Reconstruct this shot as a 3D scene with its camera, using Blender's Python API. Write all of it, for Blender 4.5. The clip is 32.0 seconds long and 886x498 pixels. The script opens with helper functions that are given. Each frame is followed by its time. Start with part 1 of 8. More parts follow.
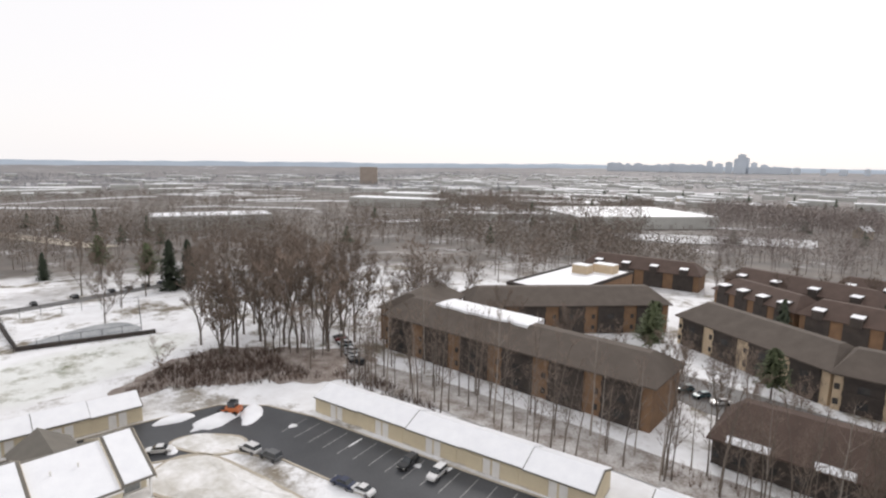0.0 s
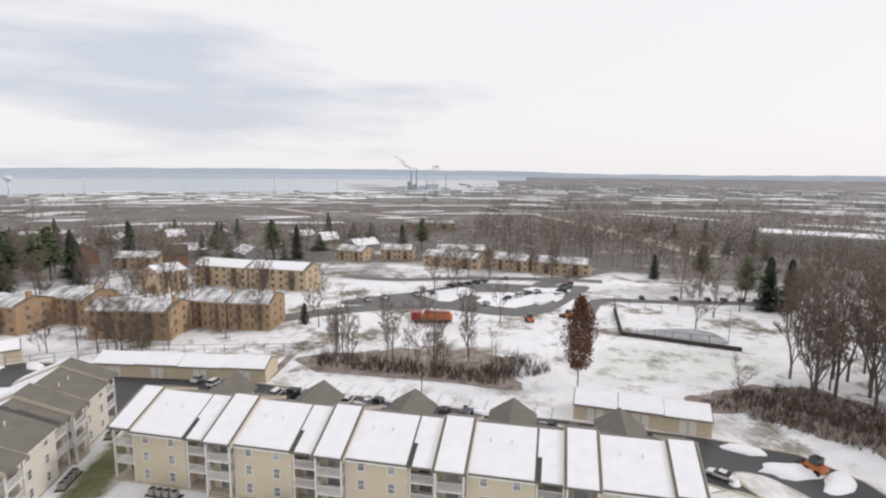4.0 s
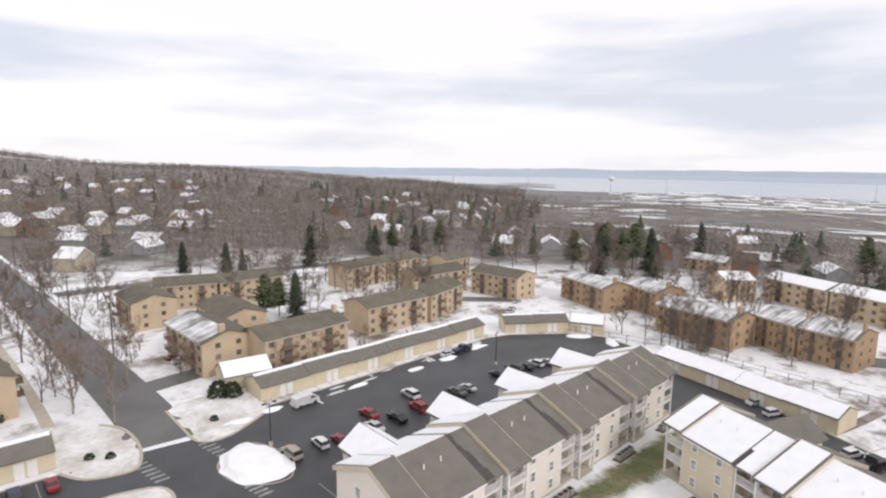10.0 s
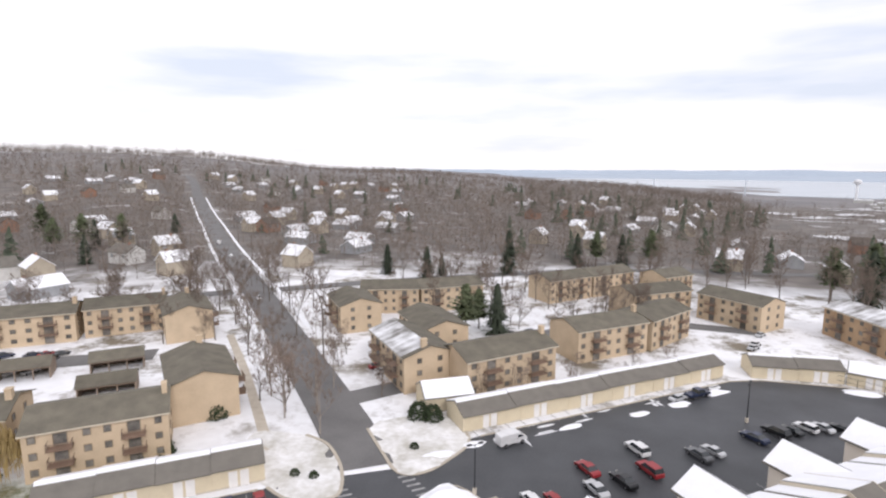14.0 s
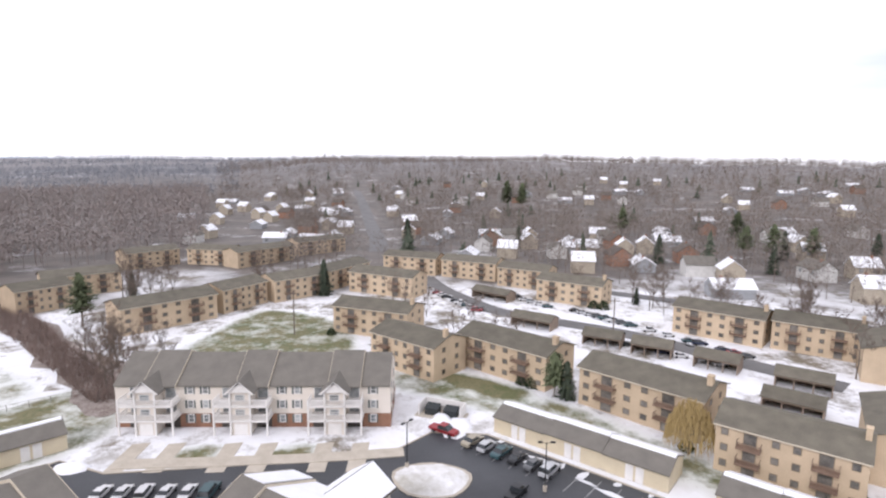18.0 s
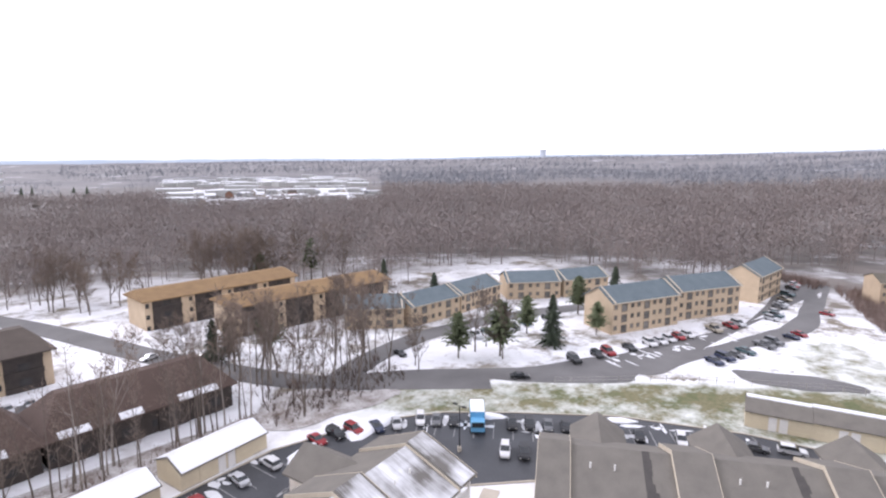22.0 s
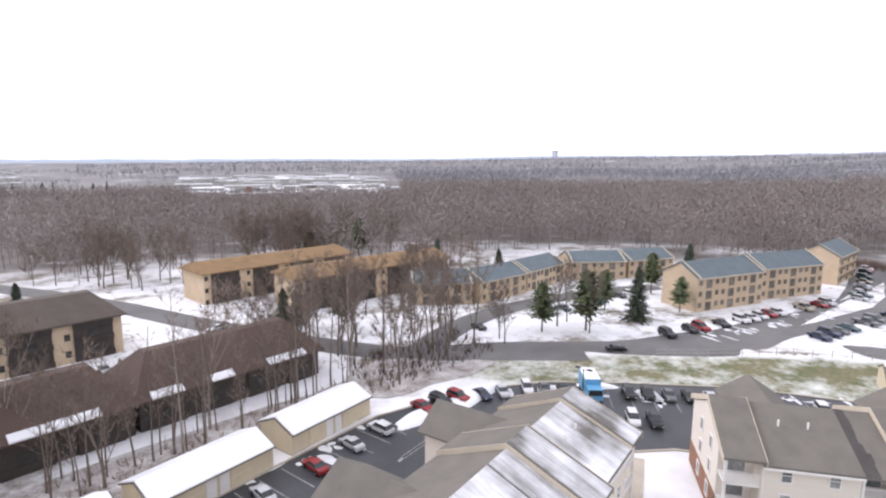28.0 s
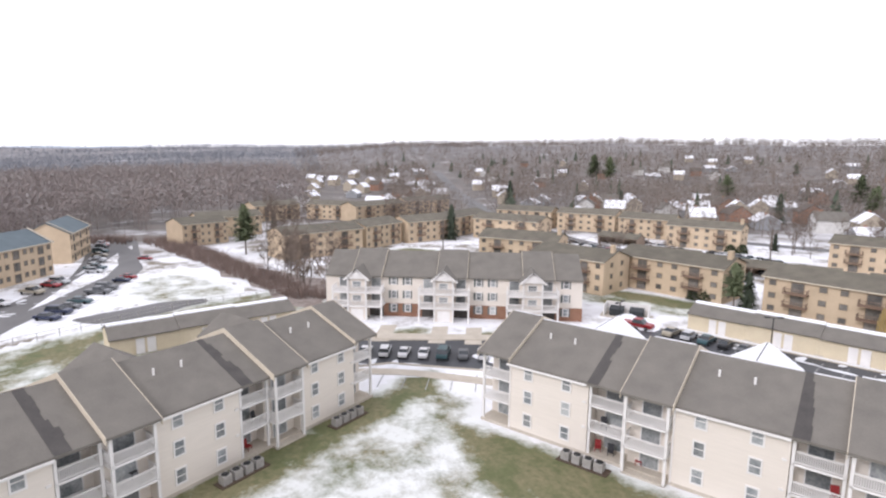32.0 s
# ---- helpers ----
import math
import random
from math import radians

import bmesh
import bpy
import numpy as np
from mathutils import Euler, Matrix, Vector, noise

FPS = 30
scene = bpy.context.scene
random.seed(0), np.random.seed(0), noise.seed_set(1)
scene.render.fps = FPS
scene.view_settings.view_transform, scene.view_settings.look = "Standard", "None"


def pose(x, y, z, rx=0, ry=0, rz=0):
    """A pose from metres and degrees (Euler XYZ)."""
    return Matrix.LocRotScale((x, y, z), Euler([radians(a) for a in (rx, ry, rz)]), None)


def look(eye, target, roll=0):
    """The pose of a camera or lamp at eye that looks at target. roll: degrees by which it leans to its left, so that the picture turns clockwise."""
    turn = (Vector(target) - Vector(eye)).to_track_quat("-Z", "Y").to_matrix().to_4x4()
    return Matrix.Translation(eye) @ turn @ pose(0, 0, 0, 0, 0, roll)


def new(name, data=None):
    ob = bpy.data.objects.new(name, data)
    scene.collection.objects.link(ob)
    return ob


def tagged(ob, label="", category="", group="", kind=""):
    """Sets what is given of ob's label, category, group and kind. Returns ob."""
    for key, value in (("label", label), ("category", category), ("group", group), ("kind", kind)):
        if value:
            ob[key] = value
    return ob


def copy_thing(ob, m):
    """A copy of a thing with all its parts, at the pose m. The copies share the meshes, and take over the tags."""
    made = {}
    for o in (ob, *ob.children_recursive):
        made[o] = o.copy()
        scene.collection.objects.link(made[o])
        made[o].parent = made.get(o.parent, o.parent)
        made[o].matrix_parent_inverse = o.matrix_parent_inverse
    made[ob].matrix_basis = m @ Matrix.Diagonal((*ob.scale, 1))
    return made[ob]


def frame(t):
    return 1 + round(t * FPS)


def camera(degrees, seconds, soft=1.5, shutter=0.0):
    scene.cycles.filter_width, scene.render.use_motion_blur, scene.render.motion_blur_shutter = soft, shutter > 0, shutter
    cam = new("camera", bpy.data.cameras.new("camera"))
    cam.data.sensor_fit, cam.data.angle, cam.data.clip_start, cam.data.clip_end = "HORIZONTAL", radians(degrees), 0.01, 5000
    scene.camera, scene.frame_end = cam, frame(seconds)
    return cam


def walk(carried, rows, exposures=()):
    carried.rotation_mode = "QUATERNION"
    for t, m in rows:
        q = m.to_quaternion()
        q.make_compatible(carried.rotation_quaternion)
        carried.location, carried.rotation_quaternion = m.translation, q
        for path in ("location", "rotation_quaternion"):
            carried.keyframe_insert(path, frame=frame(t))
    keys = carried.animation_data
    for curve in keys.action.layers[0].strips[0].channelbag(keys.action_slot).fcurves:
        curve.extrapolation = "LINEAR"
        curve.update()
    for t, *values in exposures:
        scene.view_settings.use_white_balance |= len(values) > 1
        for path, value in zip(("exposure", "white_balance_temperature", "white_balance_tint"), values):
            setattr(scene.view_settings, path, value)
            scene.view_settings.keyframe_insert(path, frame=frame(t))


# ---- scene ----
cam = camera(77.73, 32.0, soft=2.2)
# seconds, eye x, y, z, heading (left of +y), pitch, roll, in metres and degrees
PATH = [
    (0, -2.10, -12.36, 39.95, -130.68, -9.07, 1.18),
    (0.5, -0.81, -13.04, 39.86, -122.69, -9.15, 1.20),
    (1, 0.63, -13.74, 39.60, -114.24, -8.61, 0.64),
    (1.5, 1.54, -14.18, 39.14, -108.36, -8.79, 0.62),
    (2, 1.81, -14.29, 38.62, -101.88, -9.14, 0.53),
    (2.5, 1.61, -14.34, 38.47, -94.12, -9.14, 0.52),
    (3, 1.63, -14.39, 38.51, -86.64, -8.68, 0.48),
    (3.5, 1.74, -14.31, 38.82, -79.54, -8.54, 0.48),
    (5.5, 1.50, -14.04, 40.17, -49.81, -8.87, 1.16),
    (6, 1.55, -14.01, 40.14, -42.03, -8.99, 1.06),
    (6.5, 1.53, -14.05, 40.14, -34.12, -9.10, 0.97),
    (7, 1.55, -14.03, 40.09, -31.28, -9.06, 0.90),
    (7.5, 1.49, -14.03, 40.09, -31.55, -9.04, 0.89),
    (8, 1.46, -14.19, 40.11, -31.73, -9.21, 0.94),
    (8.5, 1.52, -13.92, 40.10, -31.76, -9.09, 0.94),
    (9, 1.69, -13.35, 40.13, -31.67, -9.07, 0.93),
    (9.5, 1.94, -12.65, 40.08, -25.68, -8.98, 0.86),
    (10, 2.20, -11.56, 40.07, -17.27, -8.95, 0.70),
    (10.5, 2.33, -10.31, 40.13, -8.82, -8.91, 0.44),
    (11, 2.17, -8.78, 40.11, -1.49, -8.83, 0.23),
    (11.5, 1.97, -7.28, 40.12, -0.74, -8.83, 0.12),
    (12, 1.49, -5.43, 40.18, -0.61, -8.85, 0.18),
    (12.5, 1.04, -3.68, 40.12, -0.42, -8.81, 0.24),
    (13, 0.53, -1.88, 40.08, -0.22, -8.78, 0.21),
    (13.5, 0.00, -0.00, 40.06, -0.00, -8.76, 0.19),
    (15.5, -1.70, 5.20, 40.21, 22.85, -8.73, -0.15),
    (16, -2.26, 5.08, 40.02, 31.36, -8.29, -0.33),
    (16.5, -3.09, 4.87, 39.84, 40.05, -8.10, -0.41),
    (17, -3.92, 4.13, 39.85, 48.88, -8.01, -0.22),
    (17.5, -5.02, 2.46, 39.74, 57.26, -7.83, 0.13),
    (18, -6.37, 1.01, 39.59, 65.86, -7.93, 0.58),
    (18.5, -7.24, -0.43, 39.55, 74.67, -8.14, 0.91),
    (19, -7.65, -1.79, 39.95, 84.04, -8.39, 1.53),
    (19.5, -7.34, -3.24, 40.33, 93.36, -8.71, 1.43),
    (20, -6.83, -5.19, 40.47, 102.35, -8.88, 1.32),
    (20.5, -6.32, -7.04, 40.24, 111.55, -8.91, 0.98),
    (21, -5.72, -8.86, 39.66, 120.67, -9.03, 0.74),
    (21.5, -4.88, -10.27, 39.08, 130.04, -9.08, 0.27),
    (22, -3.48, -11.34, 38.56, 139.44, -9.06, -0.01),
    (22.5, -1.61, -12.36, 37.92, 148.68, -8.87, 0.14),
    (23, 0.05, -13.29, 37.20, 158.15, -8.97, -0.13),
    (23.5, 1.69, -13.91, 36.45, 165.82, -9.14, -0.07),
    (24, 3.03, -14.36, 35.92, 166.54, -9.02, 0.07),
    (24.5, 3.90, -15.01, 35.66, 166.96, -9.08, 0.03),
    (26.5, 5.56, -19.68, 33.42, 165.04, -8.95, -0.13),
    (27, 5.20, -21.12, 32.65, 157.00, -8.81, -0.21),
    (27.5, 4.49, -22.48, 32.09, 148.68, -8.89, -0.01),
    (28, 3.39, -23.49, 31.48, 140.39, -8.89, 0.21),
    (28.5, 2.05, -24.18, 30.82, 131.94, -8.90, 0.40),
    (29, 0.60, -24.55, 30.08, 123.57, -8.87, 0.57),
    (29.5, -1.12, -24.41, 29.23, 115.38, -8.79, -0.02),
    (30, -2.75, -24.14, 28.58, 106.93, -8.83, 0.25),
    (30.5, -4.40, -23.32, 27.89, 98.40, -8.82, 0.15),
    (31, -6.08, -22.22, 27.39, 89.85, -8.94, 0.04),
    (31.5, -7.53, -20.94, 26.79, 81.20, -8.92, 0.28),
    (32, -8.62, -19.66, 26.26, 72.21, -9.04, 0.45),
]


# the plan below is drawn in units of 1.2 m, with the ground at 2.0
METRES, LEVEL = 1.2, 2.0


def eye_pose(x, y, z, yaw, pitch, roll):
    return pose(x * METRES, y * METRES, (z - LEVEL) * METRES, 90 + pitch, 0, yaw) @ pose(0, 0, 0, 0, 0, roll)


walk(cam, [(row[0], eye_pose(*row[1:])) for row in PATH], ((0, -0.08, 6500, 12), (2.5, -0.22, 6500, 13), (6, -0.12, 6450, 13), (9, -0.05, 6450, 14), (13, 0.06, 6350, 15), (17, 0.18, 6150, 17), (20, 0.27, 6050, 19), (23, 0.44, 5980, 20), (27, 0.4, 6100, 19), (32, 0.3, 6100, 17)))
# ---- light ----
world = bpy.data.worlds.new("world")
scene.world = world
world.use_nodes = True
wn, wl = world.node_tree.nodes, world.node_tree.links
wn.clear()
SUN_EL, SUN_HEADING = radians(34), radians(-62)
sky = wn.new("ShaderNodeTexSky")
sky.sky_type, sky.sun_disc = "NISHITA", False
sky.sun_elevation, sky.sun_rotation = SUN_EL, math.pi / 2 - SUN_HEADING
sky.altitude, sky.dust_density = 50, 2.0
way = wn.new("ShaderNodeTexCoord")
sep = wn.new("ShaderNodeSeparateXYZ")
wl.new(way.outputs["Generated"], sep.inputs[0])
flat = wn.new("ShaderNodeVectorMath")
flat.operation = "MULTIPLY"
flat.inputs[1].default_value = (1.3, 1.3, 8.0)
wl.new(way.outputs["Generated"], flat.inputs[0])
cloud = wn.new("ShaderNodeTexNoise")
cloud.inputs["Scale"].default_value, cloud.inputs["Detail"].default_value = 1.5, 5
cloud.inputs["Roughness"].default_value = 0.5
wl.new(flat.outputs[0], cloud.inputs["Vector"])
ramp = wn.new("ShaderNodeValToRGB")
ramp.color_ramp.elements[0].position, ramp.color_ramp.elements[0].color = 0.40, (7.9, 8.45, 9.2, 1)
ramp.color_ramp.elements[1].position, ramp.color_ramp.elements[1].color = 0.58, (11.2, 11.05, 11.0, 1)
# the cloud breaks up towards the river and closes to an even white on the other side
facing = wn.new("ShaderNodeVectorMath")
facing.operation = "DOT_PRODUCT"
facing.inputs[1].default_value = (0.36, 0.92, -0.30)
wl.new(way.outputs["Generated"], facing.inputs[0])
even = wn.new("ShaderNodeMapRange")
even.inputs["From Min"].default_value, even.inputs["From Max"].default_value = -0.05, 0.66
even.inputs["To Min"].default_value, even.inputs["To Max"].default_value = 0.42, 0.0
wl.new(facing.outputs["Value"], even.inputs["Value"])
total = wn.new("ShaderNodeMath")
total.operation = "ADD"
wl.new(cloud.outputs["Fac"], total.inputs[0])
wl.new(even.outputs["Result"], total.inputs[1])
# and the grey banks lie low, with bright cloud overhead
band = wn.new("ShaderNodeMath")
band.operation = "SUBTRACT"
band.inputs[1].default_value = 0.115
wl.new(sep.outputs["Z"], band.inputs[0])
square = wn.new("ShaderNodeMath")
square.operation = "MULTIPLY"
wl.new(band.outputs[0], square.inputs[0])
wl.new(band.outputs[0], square.inputs[1])
high = wn.new("ShaderNodeMath")
high.operation = "MULTIPLY_ADD"
high.inputs[1].default_value = 15.0
wl.new(square.outputs[0], high.inputs[0])
wl.new(total.outputs[0], high.inputs[2])
wl.new(high.outputs[0], ramp.inputs[0])
mix = wn.new("ShaderNodeMix")
mix.data_type = "RGBA"
mix.inputs["Factor"].default_value = 0.88
wl.new(sky.outputs[0], mix.inputs["A"])
wl.new(ramp.outputs[0], mix.inputs["B"])
back = wn.new("ShaderNodeBackground")
back.inputs["Strength"].default_value = 0.1
wl.new(mix.outputs["Result"], back.inputs["Color"])
wl.new(back.outputs[0], wn.new("ShaderNodeOutputWorld").inputs[0])

lamp = bpy.data.lights.new("sun", "SUN")
lamp.energy, lamp.angle, lamp.color = 1.2, radians(14), (1.0, 0.97, 0.94)
sun = new("sun", lamp)
toward = Vector((math.cos(SUN_HEADING) * math.cos(SUN_EL), math.sin(SUN_HEADING) * math.cos(SUN_EL), math.sin(SUN_EL)))
sun.matrix_world = look(toward * 100, (0, 0, 0))
scene.view_settings.exposure = 0.0

rnd = random.Random(7)


# ---- materials ----
def stuff(name, base, second=None, scale=1.0, amount=0.5, rough=0.85, metal=0.0, bump=0.0, fine=8.0, object_random=0.0, spec=0.3, stretch=(1, 1, 1)):
    """A surface of two colours mixed by coarse and fine grain, with relief; object_random varies it from piece to piece."""
    m = bpy.data.materials.new(name)
    m.use_nodes = True
    n, l = m.node_tree.nodes, m.node_tree.links
    b = n["Principled BSDF"]
    b.inputs["Roughness"].default_value, b.inputs["Metallic"].default_value = rough, metal
    b.inputs["Specular IOR Level"].default_value = spec
    pos = n.new("ShaderNodeNewGeometry")
    st = n.new("ShaderNodeVectorMath")
    st.operation = "MULTIPLY"
    st.inputs[1].default_value = stretch
    l.new(pos.outputs["Position"], st.inputs[0])
    a = n.new("ShaderNodeTexNoise")
    a.inputs["Scale"].default_value, a.inputs["Detail"].default_value = scale, 5
    g = n.new("ShaderNodeTexNoise")
    g.inputs["Scale"].default_value, g.inputs["Detail"].default_value = scale * fine, 3
    l.new(st.outputs[0], a.inputs["Vector"])
    l.new(st.outputs[0], g.inputs["Vector"])
    s = n.new("ShaderNodeMath")
    s.operation = "MULTIPLY_ADD"
    s.inputs[1].default_value, s.inputs[2].default_value = 0.5, -0.25
    l.new(g.outputs["Fac"], s.inputs[0])
    t = n.new("ShaderNodeMath")
    t.operation = "ADD"
    l.new(a.outputs["Fac"], t.inputs[0])
    l.new(s.outputs[0], t.inputs[1])
    r = n.new("ShaderNodeMapRange")
    r.inputs["From Min"].default_value, r.inputs["From Max"].default_value = 0.5 - 0.28, 0.5 + 0.28
    r.inputs["To Max"].default_value = amount * 2 if amount < 0.5 else 1.0
    l.new(t.outputs[0], r.inputs["Value"])
    c = n.new("ShaderNodeMix")
    c.data_type = "RGBA"
    c.inputs["A"].default_value = (*base, 1)
    c.inputs["B"].default_value = (*(second or [v * 0.75 for v in base]), 1)
    l.new(r.outputs["Result"], c.inputs["Factor"])
    out = c.outputs["Result"]
    if object_random:
        info = n.new("ShaderNodeObjectInfo")
        h = n.new("ShaderNodeHueSaturation")
        v = n.new("ShaderNodeMapRange")
        v.inputs["To Min"].default_value, v.inputs["To Max"].default_value = 1 - object_random, 1 + object_random
        l.new(info.outputs["Random"], v.inputs["Value"])
        l.new(v.outputs["Result"], h.inputs["Value"])
        l.new(out, h.inputs["Color"])
        out = h.outputs["Color"]
    l.new(out, b.inputs["Base Color"])
    if bump:
        u = n.new("ShaderNodeBump")
        u.inputs["Strength"].default_value, u.inputs["Distance"].default_value = 0.6, bump
        l.new(t.outputs[0], u.inputs["Height"])
        l.new(u.outputs[0], b.inputs["Normal"])
    return m


SNOW = stuff("snow", (0.86, 0.87, 0.89), (0.74, 0.75, 0.77), 0.35, 0.5, 0.6, bump=0.05)
ASPHALT = stuff("asphalt", (0.075, 0.078, 0.085), (0.038, 0.04, 0.044), 0.12, 0.5, 0.5, fine=30, spec=0.4)
ROAD = stuff("worn_asphalt", (0.19, 0.185, 0.18), (0.115, 0.112, 0.11), 0.12, 0.5, 0.7, fine=30)
CONCRETE = stuff("concrete", (0.55, 0.5, 0.42), (0.42, 0.37, 0.3), 0.5, 0.5, 0.85)
SIDING = stuff("cream_siding", (0.75, 0.69, 0.61), (0.69, 0.635, 0.56), 0.4, 0.5, 0.6, stretch=(1, 1, 14))
TRIM = stuff("white_trim", (0.8, 0.78, 0.75), (0.7, 0.68, 0.65), 1.0, 0.5, 0.55)
SHINGLE = stuff("grey_shingle", (0.195, 0.18, 0.155), (0.145, 0.135, 0.118), 0.5, 0.5, 0.9, fine=14)
GLASS = stuff("window_glass", (0.11, 0.13, 0.14), (0.42, 0.43, 0.42), 0.6, 0.5, 0.12, spec=0.6, object_random=0.4)
DARK = stuff("opening_shade", (0.05, 0.045, 0.04), (0.10, 0.09, 0.08), 0.6, 0.5, 0.7)
BRICK = stuff("red_brick", (0.30, 0.17, 0.11), (0.23, 0.12, 0.08), 0.8, 0.5, 0.9, fine=12)
TAN = stuff("tan_brick", (0.60, 0.478, 0.335), (0.48, 0.378, 0.262), 0.35, 0.5, 0.9, fine=12, object_random=0.08)
OLIVE = stuff("olive_shingle", (0.17, 0.155, 0.12), (0.105, 0.095, 0.075), 0.4, 0.5, 0.9, fine=14, object_random=0.12)
BROWNROOF = stuff("brown_shingle", (0.135, 0.112, 0.095), (0.098, 0.082, 0.070), 0.4, 0.5, 0.9, fine=14)
REDROOF = stuff("red_brown_shingle", (0.125, 0.088, 0.073), (0.088, 0.063, 0.053), 0.4, 0.5, 0.9, fine=14)
OCHREROOF = stuff("ochre_shingle", (0.30, 0.20, 0.10), (0.22, 0.14, 0.075), 0.4, 0.5, 0.9, fine=14)
BLUEROOF = stuff("blue_grey_shingle", (0.15, 0.185, 0.20), (0.115, 0.145, 0.16), 0.4, 0.5, 0.85, fine=14)
LODGEBRICK = stuff("brown_orange_brick", (0.25, 0.155, 0.09), (0.17, 0.105, 0.066), 0.5, 0.5, 0.9, fine=12)
KHAKI = stuff("khaki_siding", (0.66, 0.59, 0.44), (0.60, 0.535, 0.40), 0.4, 0.5, 0.6, stretch=(1, 1, 14))
ORANGE = stuff("orange_brick", (0.46, 0.325, 0.20), (0.37, 0.255, 0.16), 0.5, 0.5, 0.9, fine=12, object_random=0.08)
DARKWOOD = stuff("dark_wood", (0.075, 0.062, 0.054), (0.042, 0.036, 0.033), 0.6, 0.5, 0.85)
GARAGE = stuff("garage_siding", (0.66, 0.58, 0.42), (0.58, 0.5, 0.36), 0.5, 0.5, 0.7)
BARK = stuff("bark", (0.19, 0.16, 0.135), (0.12, 0.10, 0.084), 1.5, 0.5, 0.95)
TWIG = stuff("bare_twigs", (0.27, 0.213, 0.172), (0.18, 0.14, 0.115), 0.06, 0.5, 0.95, object_random=0.25)
NEEDLE = stuff("needles", (0.072, 0.088, 0.058), (0.042, 0.053, 0.038), 0.8, 0.5, 0.9, object_random=0.25)


# ---- mesh building ----
class Shape:
    """Collects corners and faces of one mesh."""

    def __init__(self):
        self.v, self.f = [], []

    def face(self, *pts):
        k = len(self.v)
        self.v += [tuple(p) for p in pts]
        self.f.append(tuple(range(k, k + len(pts))))

    def box(self, x0, y0, z0, x1, y1, z1):
        k = len(self.v)
        self.v += [(x0, y0, z0), (x1, y0, z0), (x1, y1, z0), (x0, y1, z0), (x0, y0, z1), (x1, y0, z1), (x1, y1, z1), (x0, y1, z1)]
        self.f += [(k + a, k + b, k + c, k + d) for a, b, c, d in ((3, 2, 1, 0), (4, 5, 6, 7), (0, 1, 5, 4), (1, 2, 6, 5), (2, 3, 7, 6), (3, 0, 4, 7))]
        return self

    def prism(self, poly, x0, x1):
        """A cross-section of (y, z) corners drawn out along x."""
        k, n = len(self.v), len(poly)
        self.v += [(x0, y, z) for y, z in poly] + [(x1, y, z) for y, z in poly]
        self.f.append(tuple(k + i for i in reversed(range(n))))
        self.f.append(tuple(k + n + i for i in range(n)))
        self.f += [(k + i, k + (i + 1) % n, k + n + (i + 1) % n, k + n + i) for i in range(n)]
        return self

    def slab(self, poly, z0, z1):
        """A plan outline of (x, y) corners drawn up from z0 to z1."""
        k, n = len(self.v), len(poly)
        self.v += [(x, y, z0) for x, y in poly] + [(x, y, z1) for x, y in poly]
        self.f.append(tuple(k + i for i in reversed(range(n))))
        self.f.append(tuple(k + n + i for i in range(n)))
        self.f += [(k + i, k + (i + 1) % n, k + n + (i + 1) % n, k + n + i) for i in range(n)]
        return self

    def tube(self, a, b, r0, r1, sides=6):
        a, b = Vector(a), Vector(b)
        d = (b - a).normalized()
        s = d.orthogonal().normalized()
        t = d.cross(s)
        k = len(self.v)
        for p, r in ((a, r0), (b, r1)):
            for i in range(sides):
                w = 2 * math.pi * i / sides
                self.v.append(tuple(p + (s * math.cos(w) + t * math.sin(w)) * r))
        self.f += [(k + i, k + (i + 1) % sides, k + sides + (i + 1) % sides, k + sides + i) for i in range(sides)]
        self.f.append(tuple(k + sides + i for i in range(sides)))
        self.f.append(tuple(k + i for i in reversed(range(sides))))
        return self

    def mesh(self, name, material):
        me = bpy.data.meshes.new(name)
        me.from_pydata(self.v, [], self.f)
        me.materials.append(material)
        me.update()
        return me


def part(name, shape, material, parent, label="", at=None):
    """One mesh object under a thing or a part; shape may be a mesh that is shared."""
    ob = new(name, shape.mesh(name, material) if isinstance(shape, Shape) else shape)
    ob.parent = parent
    if at is not None:
        ob.matrix_basis = at
    if label:
        ob["label"] = label
    return ob


def thing(name, label, category, m=None, group="", kind=""):
    ob = new(name)
    ob.empty_display_size = 0.5
    if m is not None:
        ob.matrix_basis = m
    return tagged(ob, label, category, group, kind)


def along(a, b, z=0.0):
    """A pose at a, x towards b."""
    return pose(a[0], a[1], z, 0, 0, math.degrees(math.atan2(b[1] - a[1], b[0] - a[0])))


def dist(a, b):
    return math.hypot(a[0] - b[0], a[1] - b[1])


# ---- the land ----
from mathutils.geometry import tessellate_polygon

